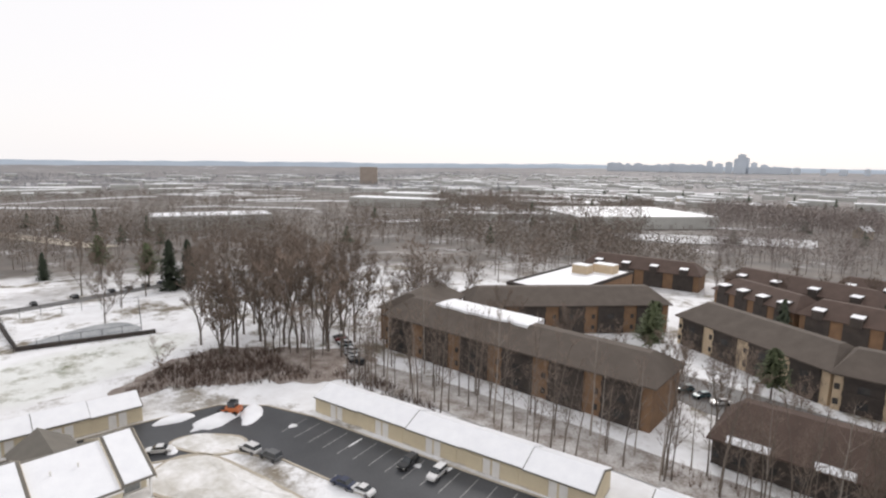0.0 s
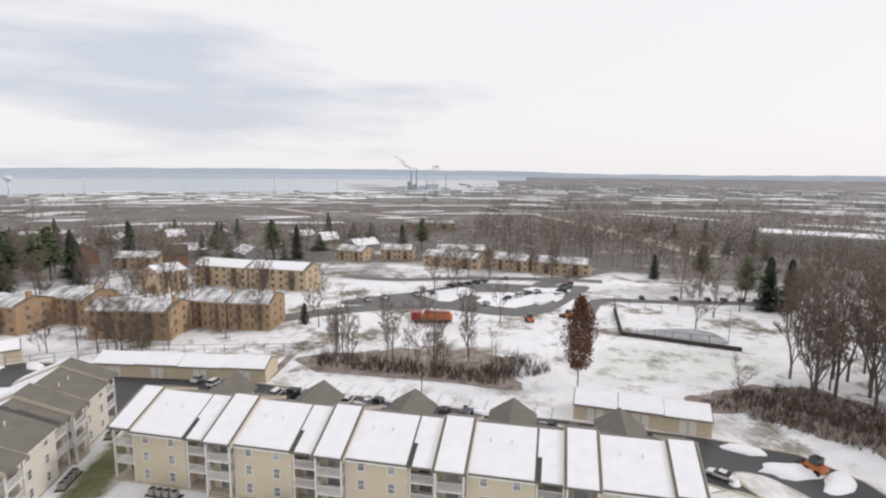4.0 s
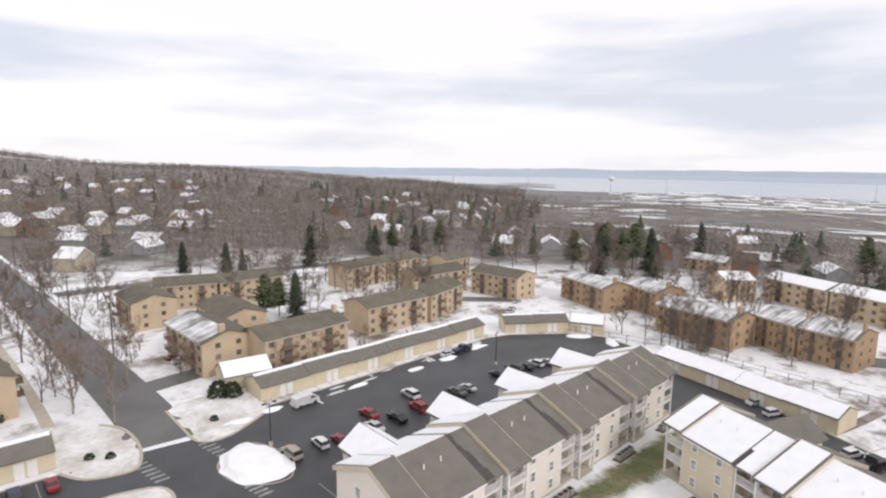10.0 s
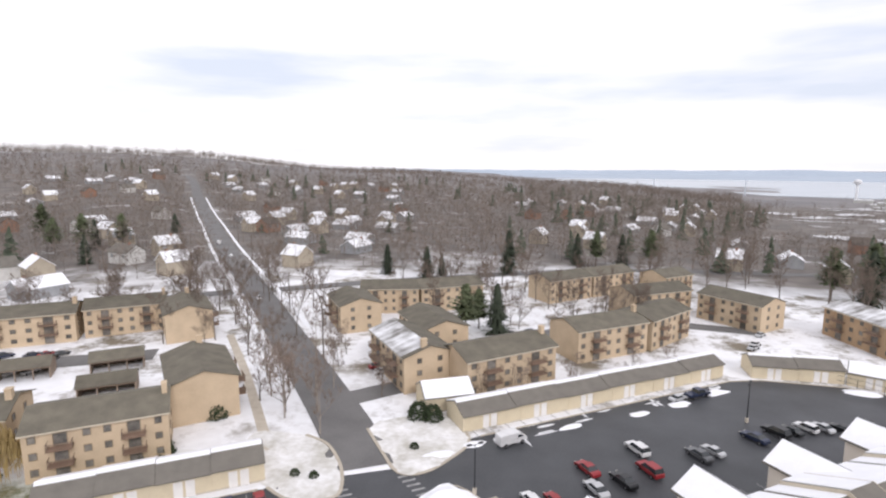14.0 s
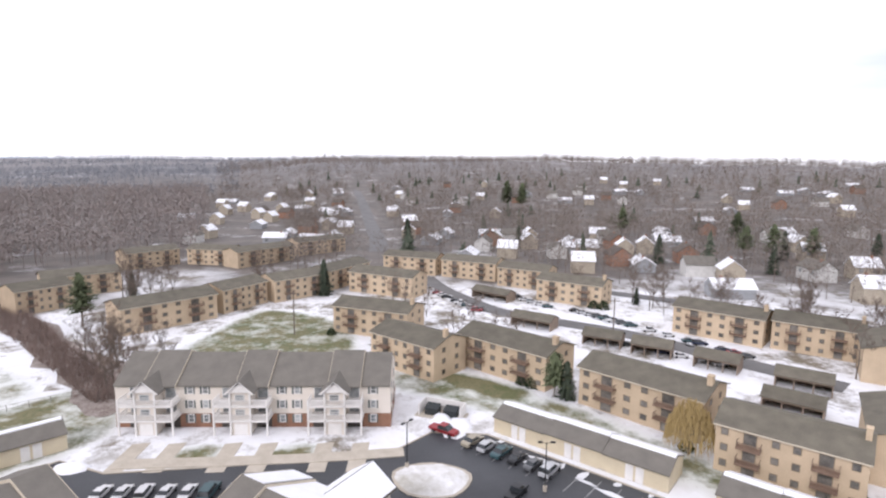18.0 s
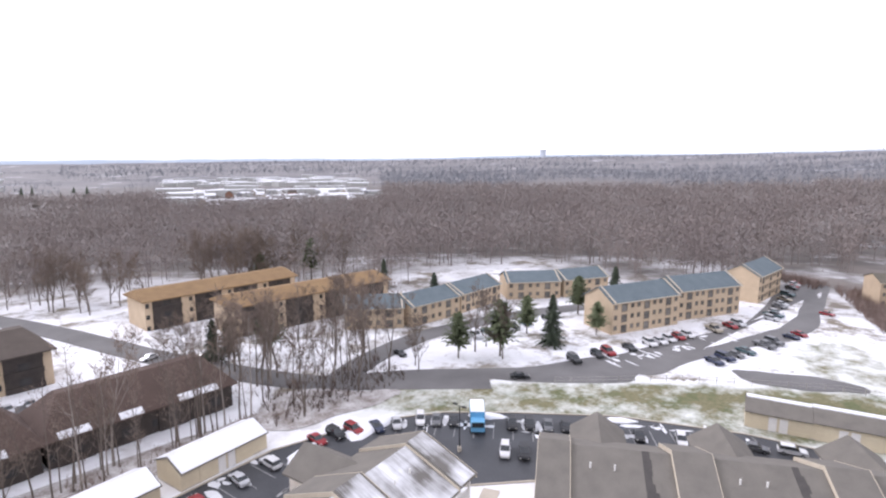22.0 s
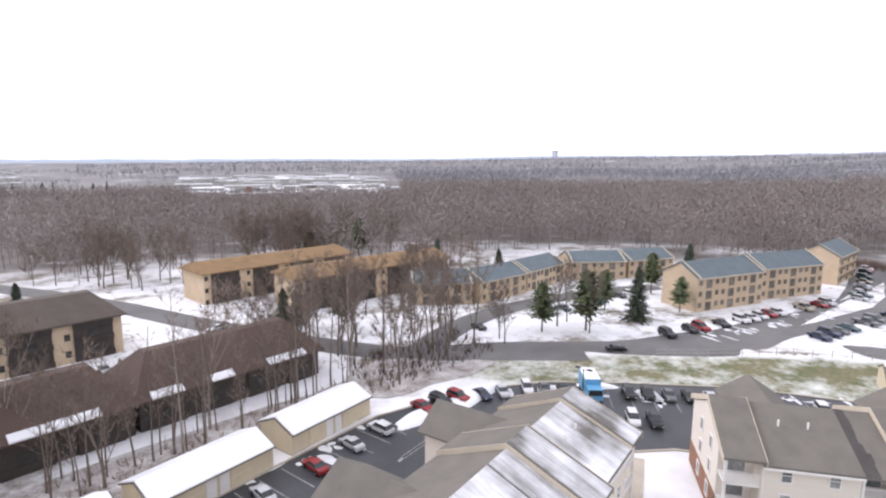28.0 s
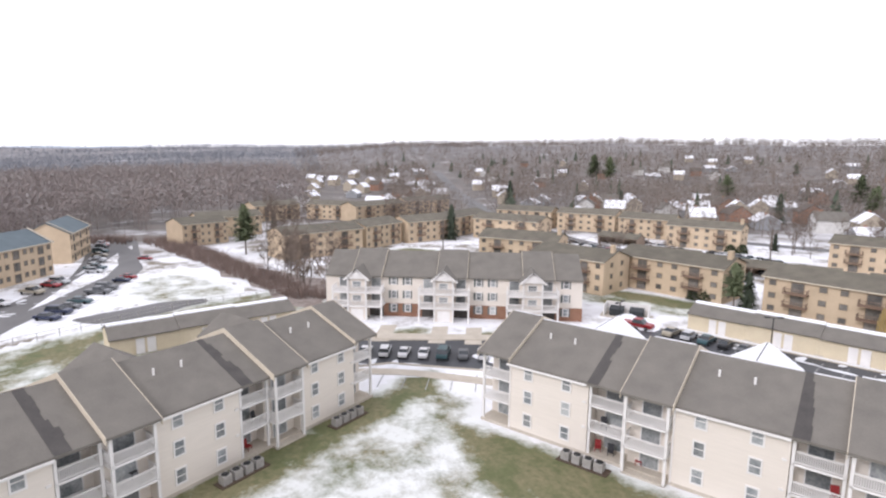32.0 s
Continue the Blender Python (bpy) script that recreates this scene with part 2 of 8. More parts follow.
RINGS = (0, 150, 400, 800, 1300, 2250, 3500, 4600, 4950)
LAND = {  # heading in degrees from +x: heights at the rings
    0: (0, 0, -6, -16, -28, -36, -36, -28, -14),
    12: (0, 0, -6, -20, -38, -40, -40, -36, 4),
    30: (0, 0, -6, -20, -40, -40, -40, -36, 6),
    60: (0, 0, -6, -18, -40, -40, -40, -36, -4),
    80: (0, 0, -2, -4, -8, -40, -40, -36, -13),
    100: (0, 0, 0, 8, 16, 10, 0, -6, -4),
    120: (0, 0, 2, 26, 58, 50, 50, 50, 50),
    145: (0, 0, 0, 26, 66, 85, 95, 100, 110),
    165: (0, 0, 0, 12, 58, 88, 100, 110, 120),
    180: (0, 0, -1, 5, 30, 66, 100, 115, 125),
    210: (0, 0, -3, -3, 0, 20, 60, 85, 92),
    240: (0, 0, -4, -6, -6, 0, 30, 50, 60),
    270: (0, 0, -5, -11, -14, -15, 0, 30, 42),
    300: (0, 0, -5, -12, -18, -20, -8, 25, 40),
    330: (0, 0, -5, -13, -22, -30, -30, -10, 10),
    360: (0, 0, -6, -16, -28, -36, -36, -28, -14),
}
HEADS = sorted(LAND)
TABLE = np.array([LAND[h] for h in HEADS], float)


def smooth(f):
    return f * f * (3 - 2 * f)


def land(x, y):
    """The ground's height; works on arrays."""
    x, y = np.asarray(x, float), np.asarray(y, float)
    r, h = np.hypot(x, y), np.degrees(np.arctan2(y, x)) % 360
    i = np.clip(np.searchsorted(HEADS, h, "right") - 1, 0, len(HEADS) - 2)
    hs = np.array(HEADS, float)
    fi = smooth((h - hs[i]) / (hs[i + 1] - hs[i]))
    j = np.clip(np.searchsorted(RINGS, r, "right") - 1, 0, len(RINGS) - 2)
    rs = np.array(RINGS, float)
    fj = smooth(np.clip((r - rs[j]) / (rs[j + 1] - rs[j]), 0, 1))
    low = TABLE[i, j] * (1 - fi) + TABLE[i + 1, j] * fi
    high = TABLE[i, j + 1] * (1 - fi) + TABLE[i + 1, j + 1] * fi
    roll = (np.sin(x / 91 + 1.3) * np.cos(y / 117) + np.sin(x / 47 + y / 63)) * np.clip((r - 180) / 600, 0, 1) * 1.6
    return low * (1 - fj) + high * fj + roll * (low > -39.9)


def mix_shader(name):
    m = bpy.data.materials.new(name)
    m.use_nodes = True
    return m, m.node_tree.nodes, m.node_tree.links


def ground_material():
    """Snow over winter grass near by, over brown woods and suburbs further out."""
    m, n, l = mix_shader("snowy_ground")
    b = n["Principled BSDF"]
    b.inputs["Roughness"].default_value = 0.75
    geo = n.new("ShaderNodeNewGeometry")

    def grain(scale, detail, lo, hi, rough=0.6):
        t = n.new("ShaderNodeTexNoise")
        t.inputs["Scale"].default_value, t.inputs["Detail"].default_value, t.inputs["Roughness"].default_value = scale, detail, rough
        l.new(geo.outputs["Position"], t.inputs["Vector"])
        r = n.new("ShaderNodeMapRange")
        r.inputs["From Min"].default_value, r.inputs["From Max"].default_value = lo, hi
        l.new(t.outputs["Fac"], r.inputs["Value"])
        return r.outputs["Result"]

    def blend(f, a, c):
        x = n.new("ShaderNodeMix")
        x.data_type = "RGBA"
        for value, socket in ((f, x.inputs["Factor"]), (a, x.inputs["A"]), (c, x.inputs["B"])):
            if isinstance(value, tuple):
                socket.default_value = (*value, 1)
            else:
                l.new(value, socket)
        return x.outputs["Result"]

    snow = blend(grain(0.25, 5, 0.3, 0.7), (0.86, 0.87, 0.89), (0.74, 0.74, 0.75))
    near = blend(grain(0.05, 10, 0.30, 0.37, 0.75), (0.17, 0.14, 0.085), snow)
    verge = blend(grain(0.06, 11, 0.40, 0.50, 0.75), (0.19, 0.16, 0.115), snow)
    litter = blend(grain(0.05, 7, 0.4, 0.6), (0.165, 0.143, 0.125), (0.105, 0.093, 0.083))
    mid = blend(grain(0.03, 12, 0.56, 0.70, 0.78), litter, (0.70, 0.70, 0.71))
    field = blend(grain(0.004, 10, 0.40, 0.62, 0.7), (0.15, 0.145, 0.15), (0.22, 0.205, 0.20))
    far = blend(grain(0.006, 12, 0.58, 0.70, 0.72), field, (0.68, 0.69, 0.71))
    ln = n.new("ShaderNodeVectorMath")
    ln.operation = "LENGTH"
    l.new(geo.outputs["Position"], ln.inputs[0])
    wob = n.new("ShaderNodeMath")
    wob.operation = "MULTIPLY_ADD"
    wob.inputs[1].default_value = 103
    l.new(grain(0.02, 4, 0.3, 0.7), wob.inputs[0])
    l.new(ln.outputs["Value"], wob.inputs[2])

    def reach(lo, hi):
        r = n.new("ShaderNodeMapRange")
        r.inputs["From Min"].default_value, r.inputs["From Max"].default_value = lo, hi
        l.new(wob.outputs[0], r.inputs["Value"])
        return r.outputs["Result"]

    out = blend(reach(1030, 1710), blend(reach(257, 330), blend(reach(120, 171), near, verge), mid), far)
    l.new(out, b.inputs["Base Color"])
    return m


GROUND = ground_material()


def polar_sheet():
    rs = [0.0]
    r = 14.0
    while r < 4950:
        rs.append(r)
        r = r + max(14.0, r * 0.045)
    rs.append(4950.0)
    na = 180
    a = np.arange(na) * 2 * math.pi / na
    xs = np.concatenate([[0.0]] + [q * np.cos(a) for q in rs[1:]])
    ys = np.concatenate([[0.0]] + [q * np.sin(a) for q in rs[1:]])
    zs = land(xs, ys)
    faces = [(0, 1 + k, 1 + (k + 1) % na) for k in range(na)]
    for i in range(len(rs) - 2):
        p, q = 1 + i * na, 1 + (i + 1) * na
        faces += [(p + k, q + k, q + (k + 1) % na, p + (k + 1) % na) for k in range(na)]
    me = bpy.data.meshes.new("ground")
    me.from_pydata(list(zip(xs, ys, zs)), [], faces)
    me.materials.append(GROUND)
    me.polygons.foreach_set("use_smooth", [True] * len(me.polygons))
    return me


tagged(new("ground", polar_sheet()), "snow-covered land with patches of winter grass and brown brush", "ground", kind="structure")

# river
WATER = stuff("river_water", (0.42, 0.46, 0.50), (0.37, 0.41, 0.45), 0.004, 0.5, 0.25)
s = Shape()
s.slab([(1660 * math.cos(radians(h)), 1660 * math.sin(radians(h))) for h in range(11, 89, 3)] + [(3260 * math.cos(radians(h)), 3260 * math.sin(radians(h))) for h in range(87, 9, -3)], -41, -39.2)
tagged(new("water", s.mesh("water", WATER)), "wide grey river along the horizon", "river", kind="structure")


def fill(outline, holes, z):
    """A flat sheet inside an outline and outside its holes."""
    loops = [[Vector((x, y, 0)) for x, y in outline]] + [[Vector((x, y, 0)) for x, y in h] for h in holes]
    flat_pts = [p for lp in loops for p in lp]
    s = Shape()
    s.v = [(p.x, p.y, z) for p in flat_pts]
    for tri in tessellate_polygon(loops):
        a, b, c = (flat_pts[i] for i in tri)
        s.f.append(tri if (b - a).cross(c - a).z > 0 else tri[::-1])
    return s


def curve(points, steps=5, closed=True):
    """A smooth line through points."""
    n, out = len(points), []
    for i in range(n if closed else n - 1):
        p = [Vector(points[(i + k) % n] if closed else points[min(max(i + k, 0), n - 1)]) for k in (-1, 0, 1, 2)]
        for j in range(steps):
            t = j / steps
            q = 0.5 * ((2 * p[1]) + (p[2] - p[0]) * t + (2 * p[0] - 5 * p[1] + 4 * p[2] - p[3]) * t * t + (3 * p[1] - p[0] - 3 * p[2] + p[3]) * t ** 3)
            out.append((q.x, q.y))
    if not closed:
        out.append(tuple(points[-1]))
    return out


LOT_OUT = [(86, -28), (85, -8), (84, 0), (82, 44), (80, 66), (78.5, 86), (75.5, 96), (69, 100.5), (55, 103.3), (49, 102.5), (1, 79), (-10, 70), (-21.5, 66.5), (-26, 64.5), (-47.5, 54.5), (-53, 52.5), (-76, 40.5), (-80, 33),
           (-76, 24), (-80, 10), (-86, -11), (-92, -17), (-84, -39), (-75, -54), (-64, -65), (-56, -72), (-46, -77), (-31, -78.5), (-17, -75.5), (-3, -72), (10, -70), (25, -65.5), (30, -63.5), (40, -60), (56.5, -54.8), (72, -50), (80, -46), (85, -40)]
LOT_IN = [(73, -27), (71, -10), (66, 42), (62, 62), (52, 70), (5, 47), (-20, 41), (-58, 15), (-68, 7), (-75, -6), (-75, -18), (-52, -51), (-34, -63), (14, -50), (30, -48), (50, -45), (63, -41), (70, -36)]
lot = fill(LOT_OUT, [LOT_IN], 0.03)
tagged(new("parking_lot", lot.mesh("parking_lot", ASPHALT)), "wet dark asphalt parking lot ringing the apartment complex", "parking lot", kind="structure")


def ribbon(points, width, z, material, name, label, steps=4):
    """A road of one width that follows the land."""
    pts = curve(points, steps, False)
    s = Shape()
    for i, (x, y) in enumerate(pts):
        a, b = pts[max(i - 1, 0)], pts[min(i + 1, len(pts) - 1)]
        d = dist(a, b)
        nx, ny = -(b[1] - a[1]) / d * width / 2, (b[0] - a[0]) / d * width / 2
        for sgn in (1, -1):
            px, py = x + nx * sgn, y + ny * sgn
            s.v.append((px, py, float(max(land(px, py), land(x, y))) + z))
        if i:
            k = 2 * i
            s.f.append((k - 2, k - 1, k + 1, k))
    return tagged(new(name, s.mesh(name, material)), label, "road", kind="structure")


ribbon([(-14, 70), (-19, 82), (-36, 114), (-69, 175), (-114, 255), (-165, 350), (-241, 489), (-300, 600), (-380, 740)], 8.6, 0.06, ROAD, "road", "wet grey asphalt street climbing between snowy verges")


# ---- shared pieces: windows, doors, railings ----
def frame_mesh(w, h, d=0.08, t=0.09, rail=True, material=None):
    s = Shape()
    s.box(0, -d, 0, t, 0.02, h).box(w - t, -d, 0, w, 0.02, h).box(t, -d, 0, w - t, 0.02, t).box(t, -d, h - t, w - t, 0.02, h)
    if rail:
        s.box(t, -d * 0.8, h / 2 - 0.03, w - t, 0.02, h / 2 + 0.03)
    return s.mesh("window_frame", material or TRIM)


def pane_mesh(w, h, material=None):
    return Shape().box(0.08, -0.035, 0.08, w - 0.08, 0.0, h - 0.08).mesh("pane", material or GLASS)


def whole_mesh(w, h, trim=None, glass=None, t=0.09, d=0.08):
    """A small window in one closed mesh: a raised frame round a sunk pane."""
    def ring(e, y):
        return [(e, y, e), (w - e, y, e), (w - e, y, h - e), (e, y, h - e)]

    me = bpy.data.meshes.new("window")
    faces = [(4 * k + i, 4 * k + (i + 1) % 4, 4 * k + 4 + (i + 1) % 4, 4 * k + 4 + i) for k in range(3) for i in range(4)] + [(12, 13, 14, 15)]
    me.from_pydata(ring(0, 0.02) + ring(0, -d) + ring(t, -d) + ring(t, -0.03), [], faces)
    me.materials.append(trim or TRIM)
    me.materials.append(glass or GLASS)
    me.polygons.foreach_set("material_index", [0] * 12 + [1])
    return me


WHOLE = {}
WIN, WIN_PANE = frame_mesh(0.92, 1.3, t=0.12), pane_mesh(0.92, 1.3)
SLIDE, SLIDE_PANE = frame_mesh(1.6, 1.7, rail=False), pane_mesh(1.6, 1.7)
SHUTTER = Shape().box(0, -0.05, 0, 0.3, 0.02, 1.22).mesh("shutter", stuff("grey_green_shutter", (0.16, 0.18, 0.17), None, 2.0))


def window(parent, x, y, z, turn=0.0, meshes=(WIN, WIN_PANE), name="window", pane=True):
    if not pane:
        if meshes[0].name not in WHOLE:
            size = [max(v.co[i] for v in meshes[0].vertices) for i in (0, 2)]
            WHOLE[meshes[0].name] = whole_mesh(size[0], size[1], meshes[0].materials[0], meshes[1].materials[0])
        return part(name, WHOLE[meshes[0].name], None, parent, at=pose(x, y, z, 0, 0, turn))
    w = part(name, meshes[0], None, parent, at=pose(x, y, z, 0, 0, turn))
    part("pane", meshes[1], None, w)
    return w


def railing_mesh(w, h=0.9, step=0.125, material=None, deep=0.0):
    """Posts, rails and thin balusters along x, and along y at both ends if deep."""
    s = Shape()
    s.box(0, -0.04, h - 0.07, w, 0.04, h).box(0, -0.03, 0.08, w, 0.03, 0.14)
    k = max(2, int(w / step))
    for i in range(k + 1):
        q = i * w / k
        s.box(q - 0.022, -0.022, 0.1, q + 0.022, 0.022, h - 0.05)
    if deep:
        for q in (0.0, w):
            s.box(q - 0.04, 0, h - 0.07, q + 0.04, deep, h)
            s.box(q - 0.03, 0, 0.08, q + 0.03, deep, 0.14)
            for i in range(1, int(deep / step)):
                s.box(q - 0.02, i * step - 0.02, 0.1, q + 0.02, i * step + 0.02, h - 0.05)
    return s.mesh("railing", material or TRIM)


FLOOR = 2.18
VENTBOX = Shape().box(0, -0.04, 0, 0.3, 0.08, 0.16).mesh("dryer_vent", TRIM)
VENT = Shape().tube((0, 0, 0), (0, 0, 0.55), 0.09, 0.09, 7).mesh("roof_vent", TRIM)


def gable(depth, eave, ridge, front=0.4, rear=0.4, thick=0.2):
    """Cross-section of a pitched roof shell over a wall of this depth."""
    mid = depth / 2
    k = (ridge - eave) / mid
    a, c = (-front, eave - k * front), (depth + rear, eave - k * rear)
    return [a, (mid, ridge), c, (c[0], c[1] + thick), (mid, ridge + thick), (a[0], a[1] + thick)]


def slope(depth, eave, ridge, over, lift, thick, rear=False, start=0.0, stop=None):
    """Cross-section of a sheet that lies on one slope of gable()."""
    mid, k = depth / 2, (ridge - eave) / (depth / 2)
    a, b = (-over + start, eave + k * (start - over) + lift), ((mid if stop is None else stop) - 0.02, eave + k * ((mid if stop is None else stop) - 0.02) + lift)
    pts = [a, b, (b[0], b[1] + thick), (a[0], a[1] + thick)]
    return [(depth - y, z) for y, z in reversed(pts)] if rear else pts


def streaked_snow():
    """Thin snow that has slid and melted in streaks down the slope."""
    m, n, l = mix_shader("thin_streaked_snow")
    b = n["Principled BSDF"]
    b.inputs["Roughness"].default_value = 0.75
    at = n.new("ShaderNodeTexCoord")
    total = None
    for size, detail, weight in (((1.1, 0.12, 0.12), 5, 0.42), ((0.20, 0.26, 0.26), 3, 0.85), ((5.0, 0.6, 0.6), 3, 0.22)):
        v = n.new("ShaderNodeVectorMath")
        v.operation = "MULTIPLY"
        v.inputs[1].default_value = size
        l.new(at.outputs["Object"], v.inputs[0])
        t = n.new("ShaderNodeTexNoise")
        t.inputs["Scale"].default_value, t.inputs["Detail"].default_value = 1.0, detail
        l.new(v.outputs[0], t.inputs["Vector"])
        s = n.new("ShaderNodeMath")
        s.operation = "MULTIPLY_ADD"
        s.inputs[1].default_value = weight
        l.new(t.outputs["Fac"], s.inputs[0])
        if total is None:
            s.inputs[2].default_value = 0.0
        else:
            l.new(total, s.inputs[2])
        total = s.outputs[0]
    r = n.new("ShaderNodeMapRange")
    r.inputs["From Min"].default_value, r.inputs["From Max"].default_value = 0.56, 0.90
    l.new(total, r.inputs["Value"])
    c = n.new("ShaderNodeMix")
    c.data_type = "RGBA"
    c.inputs["A"].default_value, c.inputs["B"].default_value = (0.15, 0.14, 0.125, 1), (0.80, 0.81, 0.83, 1)
    l.new(r.outputs["Result"], c.inputs["Factor"])
    l.new(c.outputs["Result"], b.inputs["Base Color"])
    return m


STREAKED = streaked_snow()
THICKSNOW = stuff("roof_snow", (0.88, 0.89, 0.91), (0.80, 0.81, 0.84), 0.6, 0.5, 0.55, bump=0.03)
WET = stuff("wet_dark_shingle", (0.055, 0.05, 0.047), (0.085, 0.078, 0.07), 0.8, 0.5, 0.6)
BEIGE = stuff("beige_rake_board", (0.60, 0.53, 0.42), (0.52, 0.46, 0.36), 1.0, 0.5, 0.7)


# ---- cream apartment buildings round the courtyard ----
def cream_building(start, end, count, label, snow_front=None, snow_rear=None, depth=11.5, eave=6.6, ridge=8.95, brick_end=False, siding=None):
    home = thing("apartment_building", label, "apartment building", along(start, end, LEVEL), "cream apartment buildings")
    bays = [("e", 2.7)]
    for i in range(count):
        bays += [("w", 6.9)] + ([("b", 2.9), ("p", 3.2)] if i < count - 1 else [])
    bays.append(("e", 2.7))
    grow = dist(start, end) / sum(w for _, w in bays)
    x, k = 0.0, (ridge - eave) / (depth / 2)
    over = {"w": 0.45, "b": 0.5, "p": 1.05, "e": 0.5}
    for kind, w in bays:
        w *= grow
        lift = {"w": 0.0, "b": 0.0, "p": 0.42, "e": 0.3}[kind]
        back = {"w": 0.0, "b": 1.9, "p": 0.9, "e": 1.9}[kind]
        wall = Shape().prism([(back, 0), (depth, 0), (depth, eave), (depth / 2, ridge - 0.1), (back, eave + back * k - 0.1)], x, x + w)
        part("wall", wall, siding or SIDING, home, "cream vinyl siding wall")
        roof = part("roof", Shape().prism([(y, z + lift) for y, z in gable(depth, eave, ridge, over[kind])], x - (0.2 if lift else 0), x + w + (0.2 if lift else 0)), SHINGLE, home, "grey asphalt shingle roof section")
        if lift:
            for q in (x - 0.24, x + w + 0.2):
                part("rake_board", Shape().prism([(y, z + lift + (0.03 if i > 2 else -0.3)) for i, (y, z) in enumerate(gable(depth, eave, ridge, over[kind]))], q, q + 0.05), BEIGE, roof)
        for rear, mat in ((False, snow_front), (True, snow_rear)):
            if mat:
                inset = (0.55, 0.1) if kind == "b" else (0.12, 0.12)
                o = 0.4 if rear else over[kind]
                if kind == "b" and not rear:
                    part("snow_cover", Shape().prism(slope(depth, eave, ridge, o, lift + 0.2, 0.1, rear, 0.05, depth * 0.2), x + inset[0], x + w - inset[1]), mat, roof, "snow lying on the roof slope")
                    part("snow_cover", Shape().prism(slope(depth, eave, ridge, 0, lift + 0.2, 0.1, rear, depth * 0.2 - 0.02), x + 0.12, x + w - 0.12), mat, roof, "snow lying on the roof slope")
                else:
                    part("snow_cover", Shape().prism(slope(depth, eave, ridge, o, lift + 0.2, 0.1, rear, 0.05), x + inset[0], x + w - inset[1]), mat, roof, "snow lying on the roof slope")
        if kind == "b":
            strip, reach, g = Shape(), depth * (0.2 if snow_front else 0.5), random.Random(int(x * 10) + count)
            for j in range(7):
                strip.prism(slope(depth, eave, ridge, over[kind] - 0.02 if j == 0 else 0, lift + 0.2, 0.02, start=reach * j / 7, stop=reach * (j + 1) / 7 + 0.02), x + 0.02, x + (0.5 if snow_front else g.uniform(0.35, 0.75) + 0.5 * (1 - j / 7)))
            part("wet_strip", strip, WET, roof, "dark wet strip of shingle")["kind"] = "stuff"
        if kind == "w":
            stair_tower(home, x + w * 0.5, depth, eave, snow_rear)
            for q in (x + w * 0.3, x + w * 0.62):
                part("roof_vent", VENT, None, roof, at=pose(q, depth * 0.3, eave + k * depth * 0.3 + 0.15))
            for f in (1, 2):
                part("dryer_vent", VENTBOX, None, home, at=pose(x + w - 0.45, -0.05, f * FLOOR + 0.25))
            part("downspout", Shape().box(x + 0.08, -0.09, 0.2, x + 0.18, 0.0, eave - 0.2), TRIM, home)
            part("gutter", Shape().box(x, -0.55, eave - 0.32, x + w, -0.42, eave - 0.16), TRIM, roof)
            for f in range(3):
                for q in (x + w * 0.26, x + w * 0.74):
                    window(home, q - 0.46, 0, 0.74 + f * FLOOR)
                    if f != 1:
                        window(home, q + (1.5 if q > x + w / 2 else -0.5), depth, 0.8 + f * FLOOR, 180, pane=False)
        else:
            front = {"b": 0.05, "p": -0.75, "e": 0.05}[kind]
            for f in range(3):
                deck = part("balcony", Shape().box(x + 0.06, front, f * FLOOR - 0.02 + 0.05, x + w - 0.06, back, f * FLOOR + 0.2), CONCRETE if not f else TRIM, home, "balcony with white railing")
                if f:
                    part("railing", railing_mesh(w - 0.24, deep=back - front - 0.1 if kind == "p" else 0.0), None, deck, at=pose(x + 0.12, front + 0.07, f * FLOOR + 0.2))["kind"] = "stuff"
                window(home, x + w * 0.5 - 0.8, back, f * FLOOR + 0.22, meshes=(SLIDE, SLIDE_PANE), name="sliding_door")
            last = kind == "e" and x > 1
            for q in ((x + 0.16, x + w - 0.16) if kind != "e" else (x + w - 0.16,) if last else (x + 0.16,)):
                part("post", Shape().box(q - 0.1, front, 0, q + 0.1, front + 0.2, eave + (0.42 if kind == "p" else 0.1) - (0.3 if kind == "p" else 0.1)), TRIM, home)
            if kind == "e":
                if brick_end and not last:
                    part("brick_base", Shape().box(x - 0.07, 1.9, 0, x, depth, 2.3), BRICK, home, "red brick ground floor of the end wall")
                for f in range(3):
                    for q in (4.2, 7.6):
                        if last:
                            window(home, x + w, q - 0.48, 0.8 + f * FLOOR, 90, pane=False)
                        else:
                            window(home, x - (0.07 if brick_end and not f else 0.0), q + 0.48, 0.8 + f * FLOOR, -90, pane=False)
        x += w
    part("foundation", Shape().box(-0.02, -0.03, 0, x + 0.02, depth + 0.03, 0.28), CONCRETE, home)
    return home


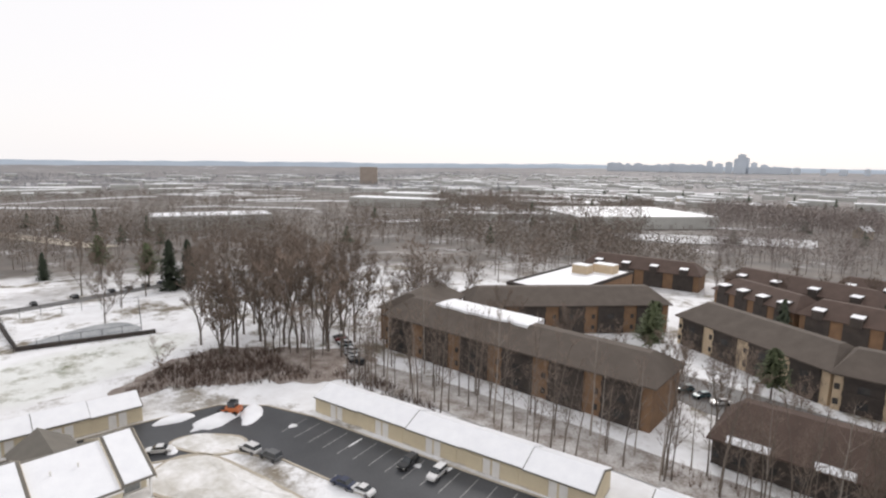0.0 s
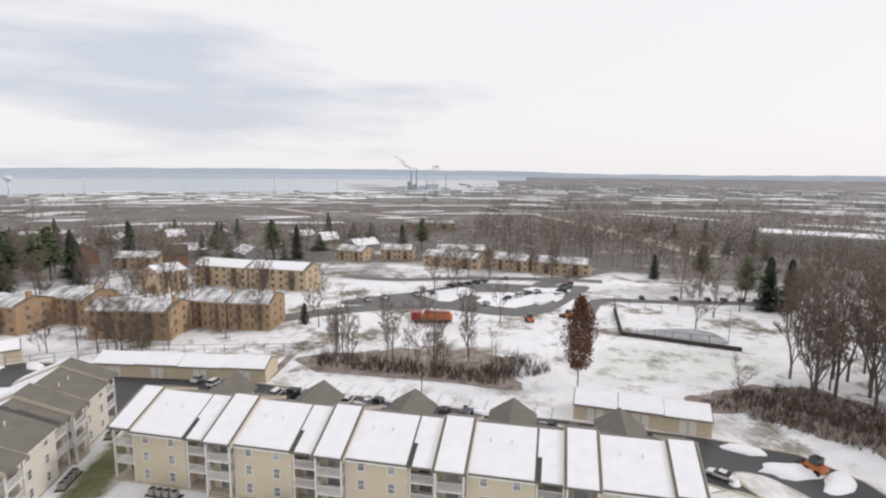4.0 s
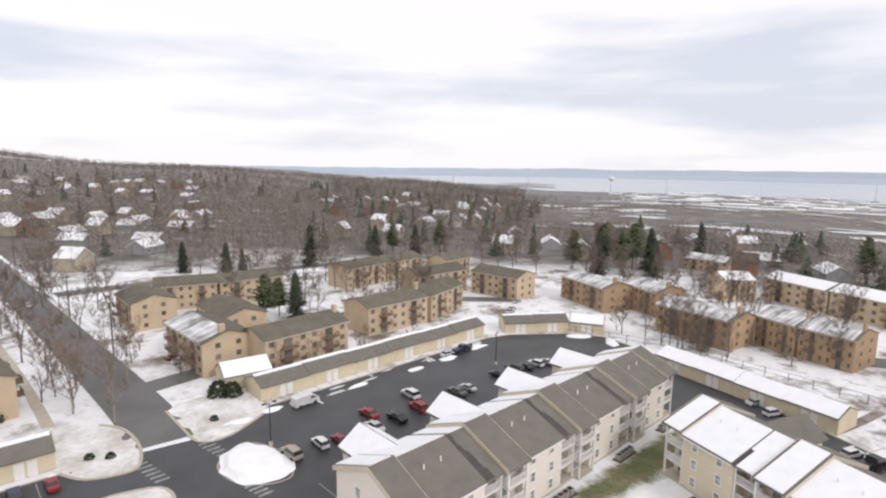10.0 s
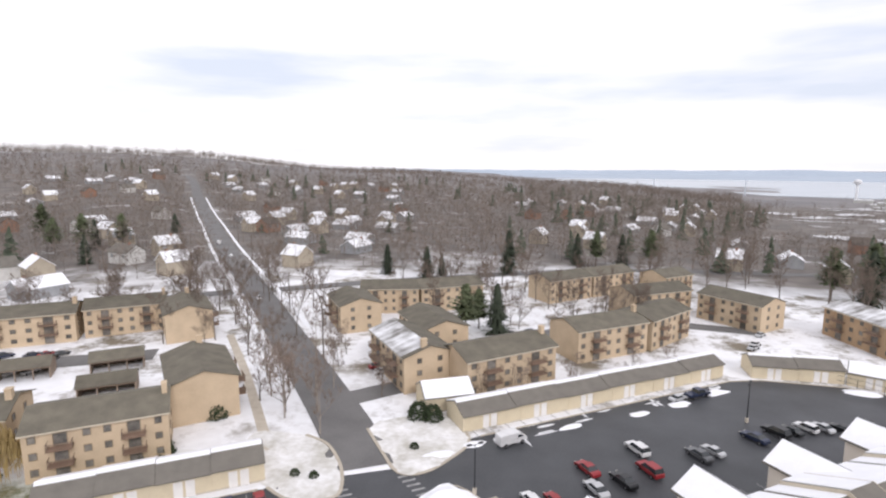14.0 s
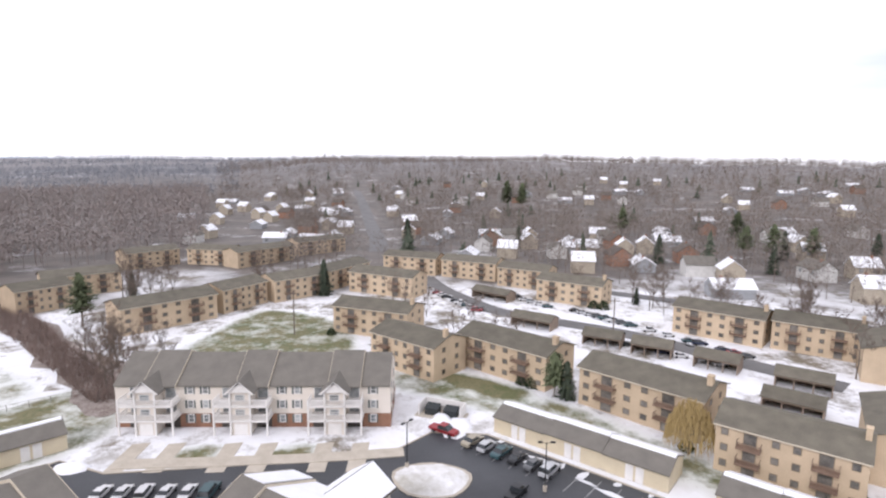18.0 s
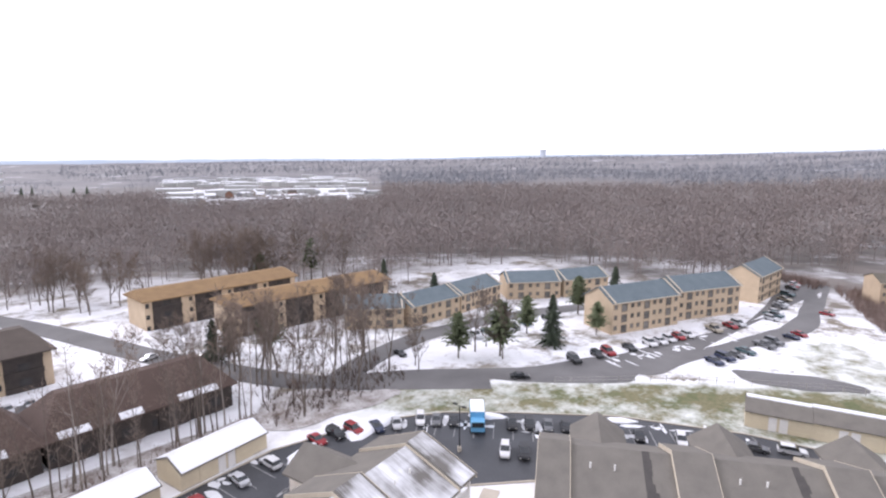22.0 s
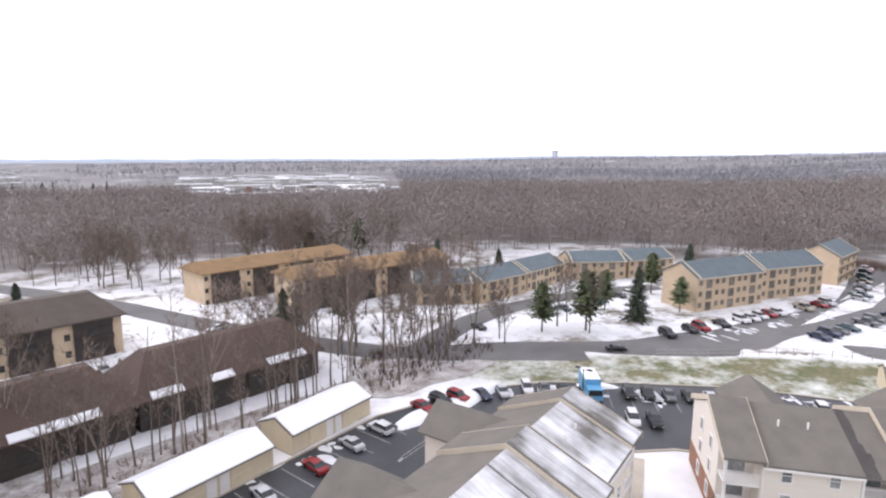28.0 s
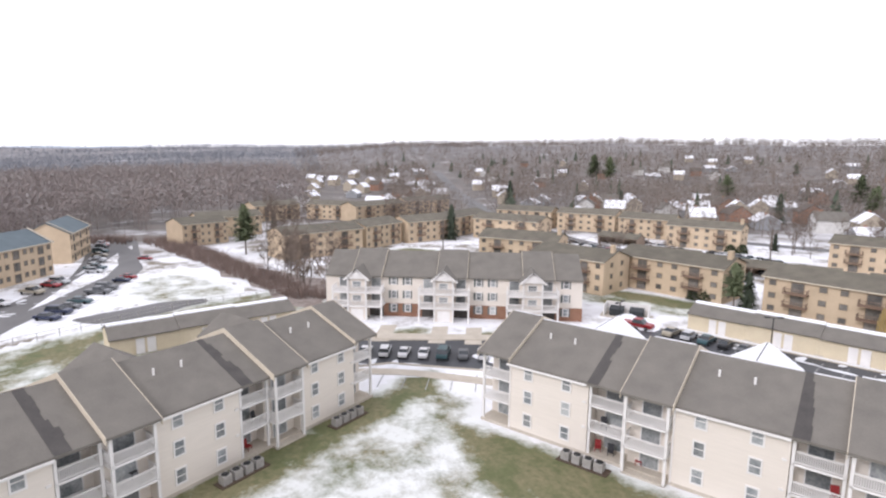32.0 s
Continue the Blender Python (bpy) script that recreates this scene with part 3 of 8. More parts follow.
def stair_tower(home, x, depth, eave, snow):
    """A gabled entry with open landings on the parking side."""
    w, out = 5.2, 4.6
    z0, z1 = eave - 0.75, eave + 1.0
    tower = part("entry_porch", Shape().box(x - w / 2, depth, 0, x - w / 2 + 0.2, depth + out, z0), SIDING, home, "gabled entry porch with open landings")
    part("side_wall", Shape().box(x + w / 2 - 0.2, depth, 0, x + w / 2, depth + out, z0), SIDING, tower)
    r = Shape()
    for sgn in (-1, 1):
        a, b = x, x + sgn * (w / 2 + 0.45)
        za, zb = z1, z0 - 0.25
        quad = [(a, depth - 3.2, za), (b, depth - 1.0, zb), (b, depth + out + 0.5, zb), (a, depth + out + 0.5, za)]
        if sgn < 0:
            quad.reverse()
        r.face(*[(px, py, pz + 0.18) for px, py, pz in reversed(quad)])
        r.face(*quad)
        for i in range(4):
            p, q = quad[i], quad[(i + 1) % 4]
            r.face(p, q, (q[0], q[1], q[2] + 0.18), (p[0], p[1], p[2] + 0.18))
    roof = part("porch_roof", r, SHINGLE, tower)
    if snow:
        c = Shape()
        for sgn in (-1, 1):
            a, b = x + sgn * 0.05, x + sgn * (w / 2 + 0.4)
            quad = [(a, depth - 2.6, z1 + 0.24), (b, depth - 0.8, z0 + 0.02), (b, depth + out + 0.45, z0 + 0.02), (a, depth + out + 0.45, z1 + 0.24)]
            c.face(*(quad if sgn > 0 else quad[::-1]))
        part("porch_snow", c, snow, tower)
    part("gable_wall", Shape().face_tri((x - w / 2, depth + out, z0 - 0.1), (x + w / 2, depth + out, z0 - 0.1), (x, depth + out, z1 - 0.05)), SIDING, tower)
    for f in (1, 2):
        part("landing", Shape().box(x - w / 2 + 0.2, depth + 0.3, f * FLOOR - 0.1, x + w / 2 - 0.2, depth + out, f * FLOOR + 0.08), TRIM, tower)
        part("railing", railing_mesh(w - 0.5), None, tower, at=pose(x - w / 2 + 0.25, depth + out - 0.1, f * FLOOR + 0.08))["kind"] = "stuff"


def face_tri(self, a, b, c, d=0.12):
    """A thin triangular wall, d thick along y."""
    k = len(self.v)
    self.v += [a, b, c] + [(p[0], p[1] - d, p[2]) for p in (a, b, c)]
    self.f += [(k + 2, k + 1, k), (k + 3, k + 4, k + 5), (k, k + 1, k + 4, k + 3), (k + 1, k + 2, k + 5, k + 4), (k + 2, k, k + 3, k + 5)]
    return self


Shape.face_tri = face_tri

cream_building((47.6, 41.0), (54.5, -23.6), 5, "cream-sided three-storey apartment building with snow-covered roof facing the courtyard", THICKSNOW, None, siding=KHAKI)
cream_building((12.6, 31.5), (60.2, 54.7), 4, "cream-sided three-storey apartment building, grey roof with snow on the parking side", None, THICKSNOW)
cream_building((-54.4, -1.0), (-8.0, 30.6), 4, "cream-sided three-storey apartment building with bare grey shingle roof", None, THICKSNOW)
cream_building((-39.4, -40.3), (-62.3, -10.0), 3, "cream-sided apartment building with brick end wall and grey shingle roof", None, None, brick_end=True)
cream_building((10.8, -33.5), (-37.4, -46.8), 4, "cream-sided apartment building with streaks of melting snow on its roof", STREAKED, None)


def porch_house(start, end):
    """The building with three double-decker porches over garage drives."""
    depth, eave, ridge = 11.0, 6.55, 9.5
    w = dist(start, end)
    home = thing("apartment_building", "cream apartment building with three white gabled porches and brick base", "apartment building", along(start, end, LEVEL), "cream apartment buildings")
    k = (ridge - eave) / (depth / 2)
    part("wall", Shape().prism([(0, 1.7), (depth, 1.7), (depth, eave), (depth / 2, ridge - 0.1), (0, eave - 0.05)], 0, w), SIDING, home)
    part("brick_base", Shape().box(-0.05, -0.06, 0, w + 0.05, depth + 0.05, 2.1), BRICK, home, "red brick ground floor wall")
    n = 9
    for i in range(n):
        a, b = w * i / n, w * (i + 1) / n
        up = (0.0, 0.3, 0.0)[i % 3]
        fr = (0.4, 0.9, 0.4)[i % 3]
        roof = part("roof", Shape().prism([(y, z + up) for y, z in gable(depth, eave, ridge, fr)], a - (0.15 if up else 0), b + (0.15 if up else 0)), SHINGLE, home, "grey shingle roof section")
        if up:
            for q in (a - 0.2, b + 0.15):
                part("rake_board", Shape().prism([(y, z + up + (0.03 if j > 2 else -0.25)) for j, (y, z) in enumerate(gable(depth, eave, ridge, fr))], q, q + 0.05), BEIGE, roof)
    unit = w / 3
    for u in range(3):
        c = unit * (u + 0.42)
        hw, out = 3.9, 2.9
        porch = part("porch", Shape().box(c - hw, -out, FLOOR - 0.15, c + hw, -0.06, FLOOR + 0.1).box(c - hw, -out, 2 * FLOOR - 0.15, c + hw, -0.06, 2 * FLOOR + 0.1), TRIM, home, "white double-decker porch")
        for q in (-hw + 0.12, -hw * 0.36, hw * 0.36, hw - 0.12):
            part("post", Shape().box(c + q - 0.12, -out, 0, c + q + 0.12, -out + 0.24, (eave + 0.2) if abs(q) < 2 else 2 * FLOOR + 0.98), TRIM, porch)
        for f in (1, 2):
            part("railing", railing_mesh(2 * hw - 0.3, deep=out - 0.3), None, porch, at=pose(c - hw + 0.15, -out + 0.1, f * FLOOR + 0.1))["kind"] = "stuff"
        g = Shape()
        half, ze, zr = 1.75, eave + 0.1, eave + 1.55
        for sgn in (-1, 1):
            quad = [(c, -out - 0.35, zr), (c + sgn * (half + 0.35), -out - 0.35, ze - 0.3), (c + sgn * (half + 0.35), 0.6, ze - 0.3), (c, 3.2, zr)]
            g.face(*(quad if sgn > 0 else quad[::-1]))
            g.face(*[(x, y, z - 0.16) for x, y, z in (quad[::-1] if sgn > 0 else quad)])
        part("porch_roof", g, SHINGLE, porch)
        part("porch_gable", Shape().face_tri((c - half, -out, ze - 0.15), (c + half, -out, ze - 0.15), (c, -out, zr - 0.12)), TRIM, porch, "white gable front")
        part("gable_trim", Shape().face_tri((c - half - 0.4, -out - 0.25, ze - 0.3), (c - half + 0.0, -out - 0.25, ze - 0.35), (c, -out - 0.25, zr + 0.05)).face_tri((c + half, -out - 0.25, ze - 0.35), (c + half + 0.4, -out - 0.25, ze - 0.3), (c, -out - 0.25, zr + 0.05)), TRIM, porch)
        bay = part("entry_bay", Shape().box(c - 1.35, -out + 0.3, 0, c + 1.35, 0, eave), SIDING, home, "projecting entry bay")
        part("door", Shape().box(c - 0.95, -out + 0.24, 0.05, c + 0.95, -out + 0.3, 1.75), TRIM, bay, "white double door")
        for f in (1, 2):
            window(home, c - 0.75, -out + 0.3, f * FLOOR + 0.7, meshes=(frame_mesh(1.4, 1.05), pane_mesh(1.4, 1.05)))
        for sgn in (-1, 1):
            # closed panel on the wall, coloured like the shade inside a bay
            part("garage_opening", Shape().box(c + sgn * 2.55 - 1.1, -0.1, 0.02, c + sgn * 2.55 + 1.1, 0.0, 1.8), DARK, home, "dark panel standing for a shaded open garage bay")
            for f in (1, 2):
                window(home, c + sgn * 2.55 - 0.9, 0, f * FLOOR + 0.12, meshes=(SLIDE, SLIDE_PANE), name="sliding_door", pane=True)
        for f in range(3):
            for q in (c + hw + 0.9, c + hw + 3.1):
                if q < w - 1.2:
                    wi = window(home, q, -0.06 if f == 0 else 0, 0.75 + f * FLOOR)
                    for sx in (-0.34, 0.83):
                        part("shutter", SHUTTER, None, wi, at=pose(sx, 0, 0))
    for f in range(3):
        for q in (2.5, 7.5):
            wi = window(home, w + (0.05 if f == 0 else 0), q, 0.75 + f * FLOOR, 90)
            for sx in (-0.34, 0.83):
                part("shutter", SHUTTER, None, wi, at=pose(sx, 0, 0))
            window(home, 0, q + 0.95, 0.75 + f * FLOOR, -90)
    return home


porch_house((-95.6, -11.2), (-80.2, 25.8))


# ---- garages ----
GDOOR = Shape().box(0, -0.05, 0, 2.5, 0, 2.15).box(0.1, -0.08, 0.1, 2.4, -0.05, 0.62).box(0.1, -0.08, 0.72, 2.4, -0.05, 1.25).box(0.1, -0.08, 1.36, 2.4, -0.05, 2.05).mesh("garage_door", GARAGE)
PDOOR = Shape().box(0, -0.06, 0, 1.05, 0, 2.1).box(0.12, -0.085, 0.15, 0.93, -0.06, 0.95).box(0.12, -0.085, 1.1, 0.93, -0.06, 1.98).mesh("side_door", TRIM)


def garage(a, b, label, snow="rear", depth=6.0, eave=2.55, ridge=3.75, sections=None, doors=True, stagger=0.12):
    home = thing("garage", label, "garage", along(a, b), "garage rows")
    w = dist(a, b)
    n = sections or max(1, round(w / 7.6))
    for i in range(n):
        p, q, up = w * i / n, w * (i + 1) / n, stagger * (i % 2)
        part("wall", Shape().prism([(0, 0), (depth, 0), (depth, eave + up), (depth / 2, ridge + up - 0.05), (0, eave + up)], p, q - 0.01), GARAGE, home, "cream garage wall")
        roof = part("roof", Shape().prism([(y, z + up) for y, z in gable(depth, eave, ridge, 0.35, 0.35, 0.14)], p - 0.12 * (i == 0), q + 0.12 * (i == n - 1) - 0.01), SHINGLE, home, "grey shingle roof section")
        for rear in (False, True):
            if snow == "both" or (snow == "rear" and rear):
                part("snow_cover", Shape().prism(slope(depth, eave, ridge, 0.33, up + 0.14, 0.12, rear), p + 0.03, q - 0.05), THICKSNOW, roof, "snow lying on the roof slope")
        if snow == "rear":
            part("snow_edge", Shape().prism([(depth / 2 - 0.5, ridge + up - 0.07), (depth / 2, ridge + up + 0.13), (depth / 2, ridge + up + 0.3), (depth / 2 - 0.45, ridge + up + 0.1)], p + 0.03, q - 0.05), THICKSNOW, roof)
        if doors:
            m = (p + q) / 2
            for d in (-1.2, 0.15):
                part("side_door", PDOOR, None, home, at=pose(m + d, 0, 0.05))
            for d in (-3.75, 1.3):
                if (q - p) > 7:
                    part("garage_door", GDOOR, None, home, at=pose(m + d, 0, 0.03))
    part("foundation", Shape().box(-0.02, -0.02, 0, w + 0.02, depth + 0.02, 0.18), CONCRETE, home)
    return home


SNOWY = "long cream garage row under a snow-covered roof"
BARE = "long cream garage row, grey front slope, snow behind the ridge"
garage((86.3, -9.2), (86.6, -29.2), SNOWY, "both")
garage((75.0, 77.0), (82.6, 45.0), SNOWY, "both", sections=4)
garage((54.0, 104.6), (69.6, 102.2), BARE, "rear", sections=2)
garage((69.8, 101.9), (76.2, 97.3), SNOWY, "both", sections=1)
garage((-0.6, 80.5), (48.8, 104.8), BARE, "rear", sections=6)
garage((-48.3, 56.0), (-25.8, 66.6), BARE, "rear", sections=4)
garage((-76.6, 42.0), (-53.4, 53.9), BARE, "rear", sections=3)
garage((-86.6, -40.0), (-95.4, -16.6), BARE, "rear", sections=3)
garage((-18.9, -76.4), (-30.7, -79.6), SNOWY, "both", 5.2, 2.4, 3.5, sections=1)
garage((-4.5, -72.4), (-16.5, -75.5), SNOWY, "both", 5.2, 2.4, 3.5, sections=1)
garage((10.0, -69.2), (-2.5, -72.1), SNOWY, "both", 5.2, 2.4, 3.5, sections=1)
garage((24.6, -66.0), (12.4, -68.8), SNOWY, "both", 5.2, 2.4, 3.5, sections=1)
garage((73.4, -51.2), (30.0, -64.0), SNOWY, "both", sections=5)
hut = garage((-6.9, 86.6), (1.2, 89.2), "small storage hut with a snowy pitched roof beside the entrance", "both", 6.0, 2.6, 4.2, 1, False)


# ---- brick apartment buildings ----
DIMGLASS = stuff("dim_glass", (0.07, 0.068, 0.066), (0.25, 0.23, 0.20), 0.6, 0.5, 0.2, object_random=0.3)
BRONZE = stuff("bronze_frame", (0.30, 0.24, 0.17), (0.22, 0.17, 0.12), 1.0, 0.5, 0.6)
BWIN, BPANE = frame_mesh(1.0, 1.2, rail=False, t=0.07, material=BRONZE), pane_mesh(1.0, 1.2, DIMGLASS)
BBAL = Shape().box(0, -1.5, 0, 3.0, 0, 0.16).mesh("balcony", stuff("brown_wood", (0.27, 0.18, 0.13), (0.19, 0.125, 0.09), 1.0))
BRAIL = railing_mesh(2.9, 1.0, 0.25, stuff("weathered_rail", (0.27, 0.20, 0.15), (0.19, 0.14, 0.105), 1.0), deep=1.4)
BDOOR, BDPANE = frame_mesh(1.7, 2.0, rail=False, material=BRONZE), pane_mesh(1.7, 2.0, DIMGLASS)


def brick_block(w, wall_m, roof_m, label, floors=3, depth=10.0, snow=None, pitch=1.9, near=True, balconies=2, chimney=True, decks=True):
    """A brick walk-up with a low pitched roof, two stacks of balconies and rows of windows."""
    home = thing("apartment_building", label, "apartment building", None, "brick apartment buildings")
    eave = floors * 2.62 + 0.15
    ridge = eave + pitch
    part("wall", Shape().prism([(0, -1.5), (depth, -1.5), (depth, eave), (depth / 2, ridge - 0.06), (0, eave)], 0, w), wall_m, home)
    roof = part("roof", Shape().prism(gable(depth, eave, ridge, 0.45, 0.45, 0.16), -0.35, w + 0.35), roof_m, home)
    if snow:
        if snow != "rear":
            part("snow_cover", Shape().prism(slope(depth, eave, ridge, 0.4, 0.16, 0.1), -0.2, w * 0.96), THICKSNOW if snow == "both" else STREAKED, roof)
        if snow in ("both", "rear"):
            part("snow_cover", Shape().prism(slope(depth, eave, ridge, 0.4, 0.16, 0.1, True), 0.2, w + 0.2), THICKSNOW, roof)
    part("fascia", Shape().box(-0.3, -0.5, eave - 0.3, w + 0.3, -0.42, eave - 0.06), BEIGE, roof)
    if chimney:
        part("chimney", Shape().box(w - 0.8, depth * 0.35, eave, w - 0.1, depth * 0.35 + 1.0, ridge + 1.3).box(w - 0.86, depth * 0.35 - 0.06, ridge + 1.3, w - 0.04, depth * 0.35 + 1.06, ridge + 1.45), wall_m, home)
    stacks = [w * (i + 0.5) / balconies for i in range(balconies)]
    for f in range(floors):
        z = f * 2.62
        for c in stacks:
            if f and decks:
                deck = part("balcony", BBAL, None, home, at=pose(c - 1.5, 0, z), label="dark wooden balcony")
                part("railing", BRAIL, None, deck, at=pose(0.05, -1.45, 0.16))["kind"] = "stuff"
            window(home, c - 0.85, 0, z + 0.2, meshes=(BDOOR, BDPANE), name="balcony_door", pane=near)
        spots = [q for i in range(balconies) for q in (stacks[i] - w / balconies * 0.36, stacks[i] + w / balconies * 0.36)]
        for q in spots:
            window(home, q - 0.57, 0, z + 1.0, meshes=(BWIN, BPANE), pane=near)
        for q in (depth * 0.3, depth * 0.7):
            window(home, w, q - 0.57, z + 1.0, 90, meshes=(BWIN, BPANE), pane=False)
    return home


def place_row(spans, make, size, tall=0.84):
    """Copies of one building, one for each span (front-left, front-right)."""
    first = None
    for a, b in spans:
        m = along(a, b, float(min(land(*a), land(*b))) if dist(a, (0, 0)) > 150 else 0.0)
        s = dist(a, b) / size
        m = m @ Matrix.Diagonal((s, 1, tall, 1))
        if first is None:
            first = make
            first.matrix_basis = m
        else:
            c = copy_thing(first, Matrix.Identity(4))
            c.matrix_basis = m


NW_LABEL = "tan brick three-storey walk-up with olive roof and dark balconies"
place_row([((-55.5, 64.2), (-40.8, 71.6)), ((-80.2, 60.8), (-61, 68.2)), ((-106, 50), (-86.5, 58.2)), ((-36.6, 85), (-45.2, 98.7)), ((-114, 33.6), (-98.5, 41.2)), ((-139, 31.4), (-124.5, 45.5)),
           ((-107, 111), (-88.5, 119.4)), ((-88, 121.5), (-73, 129.5)), ((-58.6, 123.5), (-66.6, 136.2)), ((-150, 98.5), (-132.5, 109.5)),
           ((0.1, 92.3), (16.6, 102)), ((22.5, 110.5), (38.8, 118.6))], brick_block(17.5, TAN, OLIVE, NW_LABEL, near=False), 17.5)
FAR_LABEL = "tan brick walk-up with olive roof among snowy lawns"
place_row([((-174, 98), (-159, 108.5)), ((-197, 86.5), (-180, 100.5)), ((-215, 69), (-198.5, 84.5)), ((-184, 47), (-165, 62)), ((-153.5, -16), (-163.5, 5.5)), ((-167, 7.2), (-177, 20)), ((-175.5, 22), (-182.5, 39)), ((-186, 41), (-201, 59)),
           ((-256, -25), (-266, -6)), ((-264, -3), (-252, 14)), ((-243, 16), (-258, 41)), ((-267, 44), (-277, 69)), ((-185, -44), (-193, -32)), ((-205, -42), (-212, -22)),
           ((40, 119), (52.2, 130)), ((24, 159), (37.8, 167.4)), ((38.6, 167.8), (53, 176.4)), ((43, 142.5), (60.5, 150)), ((59.6, 167.2), (70, 173)), ((-12.2, 147.6), (4.6, 154)), ((-28.5, 145.8), (-13, 147.6)), ((-36, 140.5), (-29.8, 127.5)), ((61, 147), (70, 132.6)), ((-15.5, 124), (-8.8, 109.6))],
          brick_block(19, TAN, OLIVE, FAR_LABEL, near=False, chimney=False), 19)
place_row([((-19.6, 110), (-11, 93.8))], brick_block(15.2, TAN, OLIVE, "tan brick walk-up with snow along the edge of its olive roof", snow="front"), 15.2)
EAST_LABEL = "orange-brown brick walk-up with a snow-dusted grey roof"
place_row([((85.4, 134), (87.4, 114.5)), ((97.2, 120), (98, 106.5)), ((91, 97.5), (96.2, 79.8)), ((106.3, 83), (107.2, 73.6)), ((107.4, 73), (110, 63))], brick_block(18, ORANGE, SHINGLE, EAST_LABEL, snow="front"), 18)
place_row([((146.6, 117.8), (147.6, 98.2)), ((147.8, 97.6), (149.4, 77.8)), ((130.5, 117), (140, 114.4))], brick_block(19, TAN, SHINGLE, "tan brick walk-up under an unbroken snow roof", snow="both", near=False, chimney=False), 19)
place_row([((211.8, 61.3), (209, 37)), ((214, 33), (211.2, 18)), ((211, 16.3), (210.7, -5.3)), ((163, 172), (170, 156)), ((214, 103), (213, 89)), ((222, 85), (226, 71)), ((374, 134), (387, 98)), ((232, 62), (238, 40))], brick_block(19, TAN, SHINGLE, "low tan brick townhouse row with snow on its roof", floors=2, snow="front", near=False, chimney=False), 19)


# ---- wood-and-brick buildings to the south ----
LODGEGLASS = stuff("dark_lodge_glass", (0.03, 0.03, 0.032), (0.07, 0.065, 0.06), 0.6, 0.5, 0.2)
LPANE = Shape().box(0.08, -0.035, 0.08, 1.72, 0.0, 1.97).mesh("pane", LODGEGLASS)
LWIN = Shape().box(0.08, -0.035, 0.08, 0.87, 0.0, 1.12).mesh("pane", LODGEGLASS)


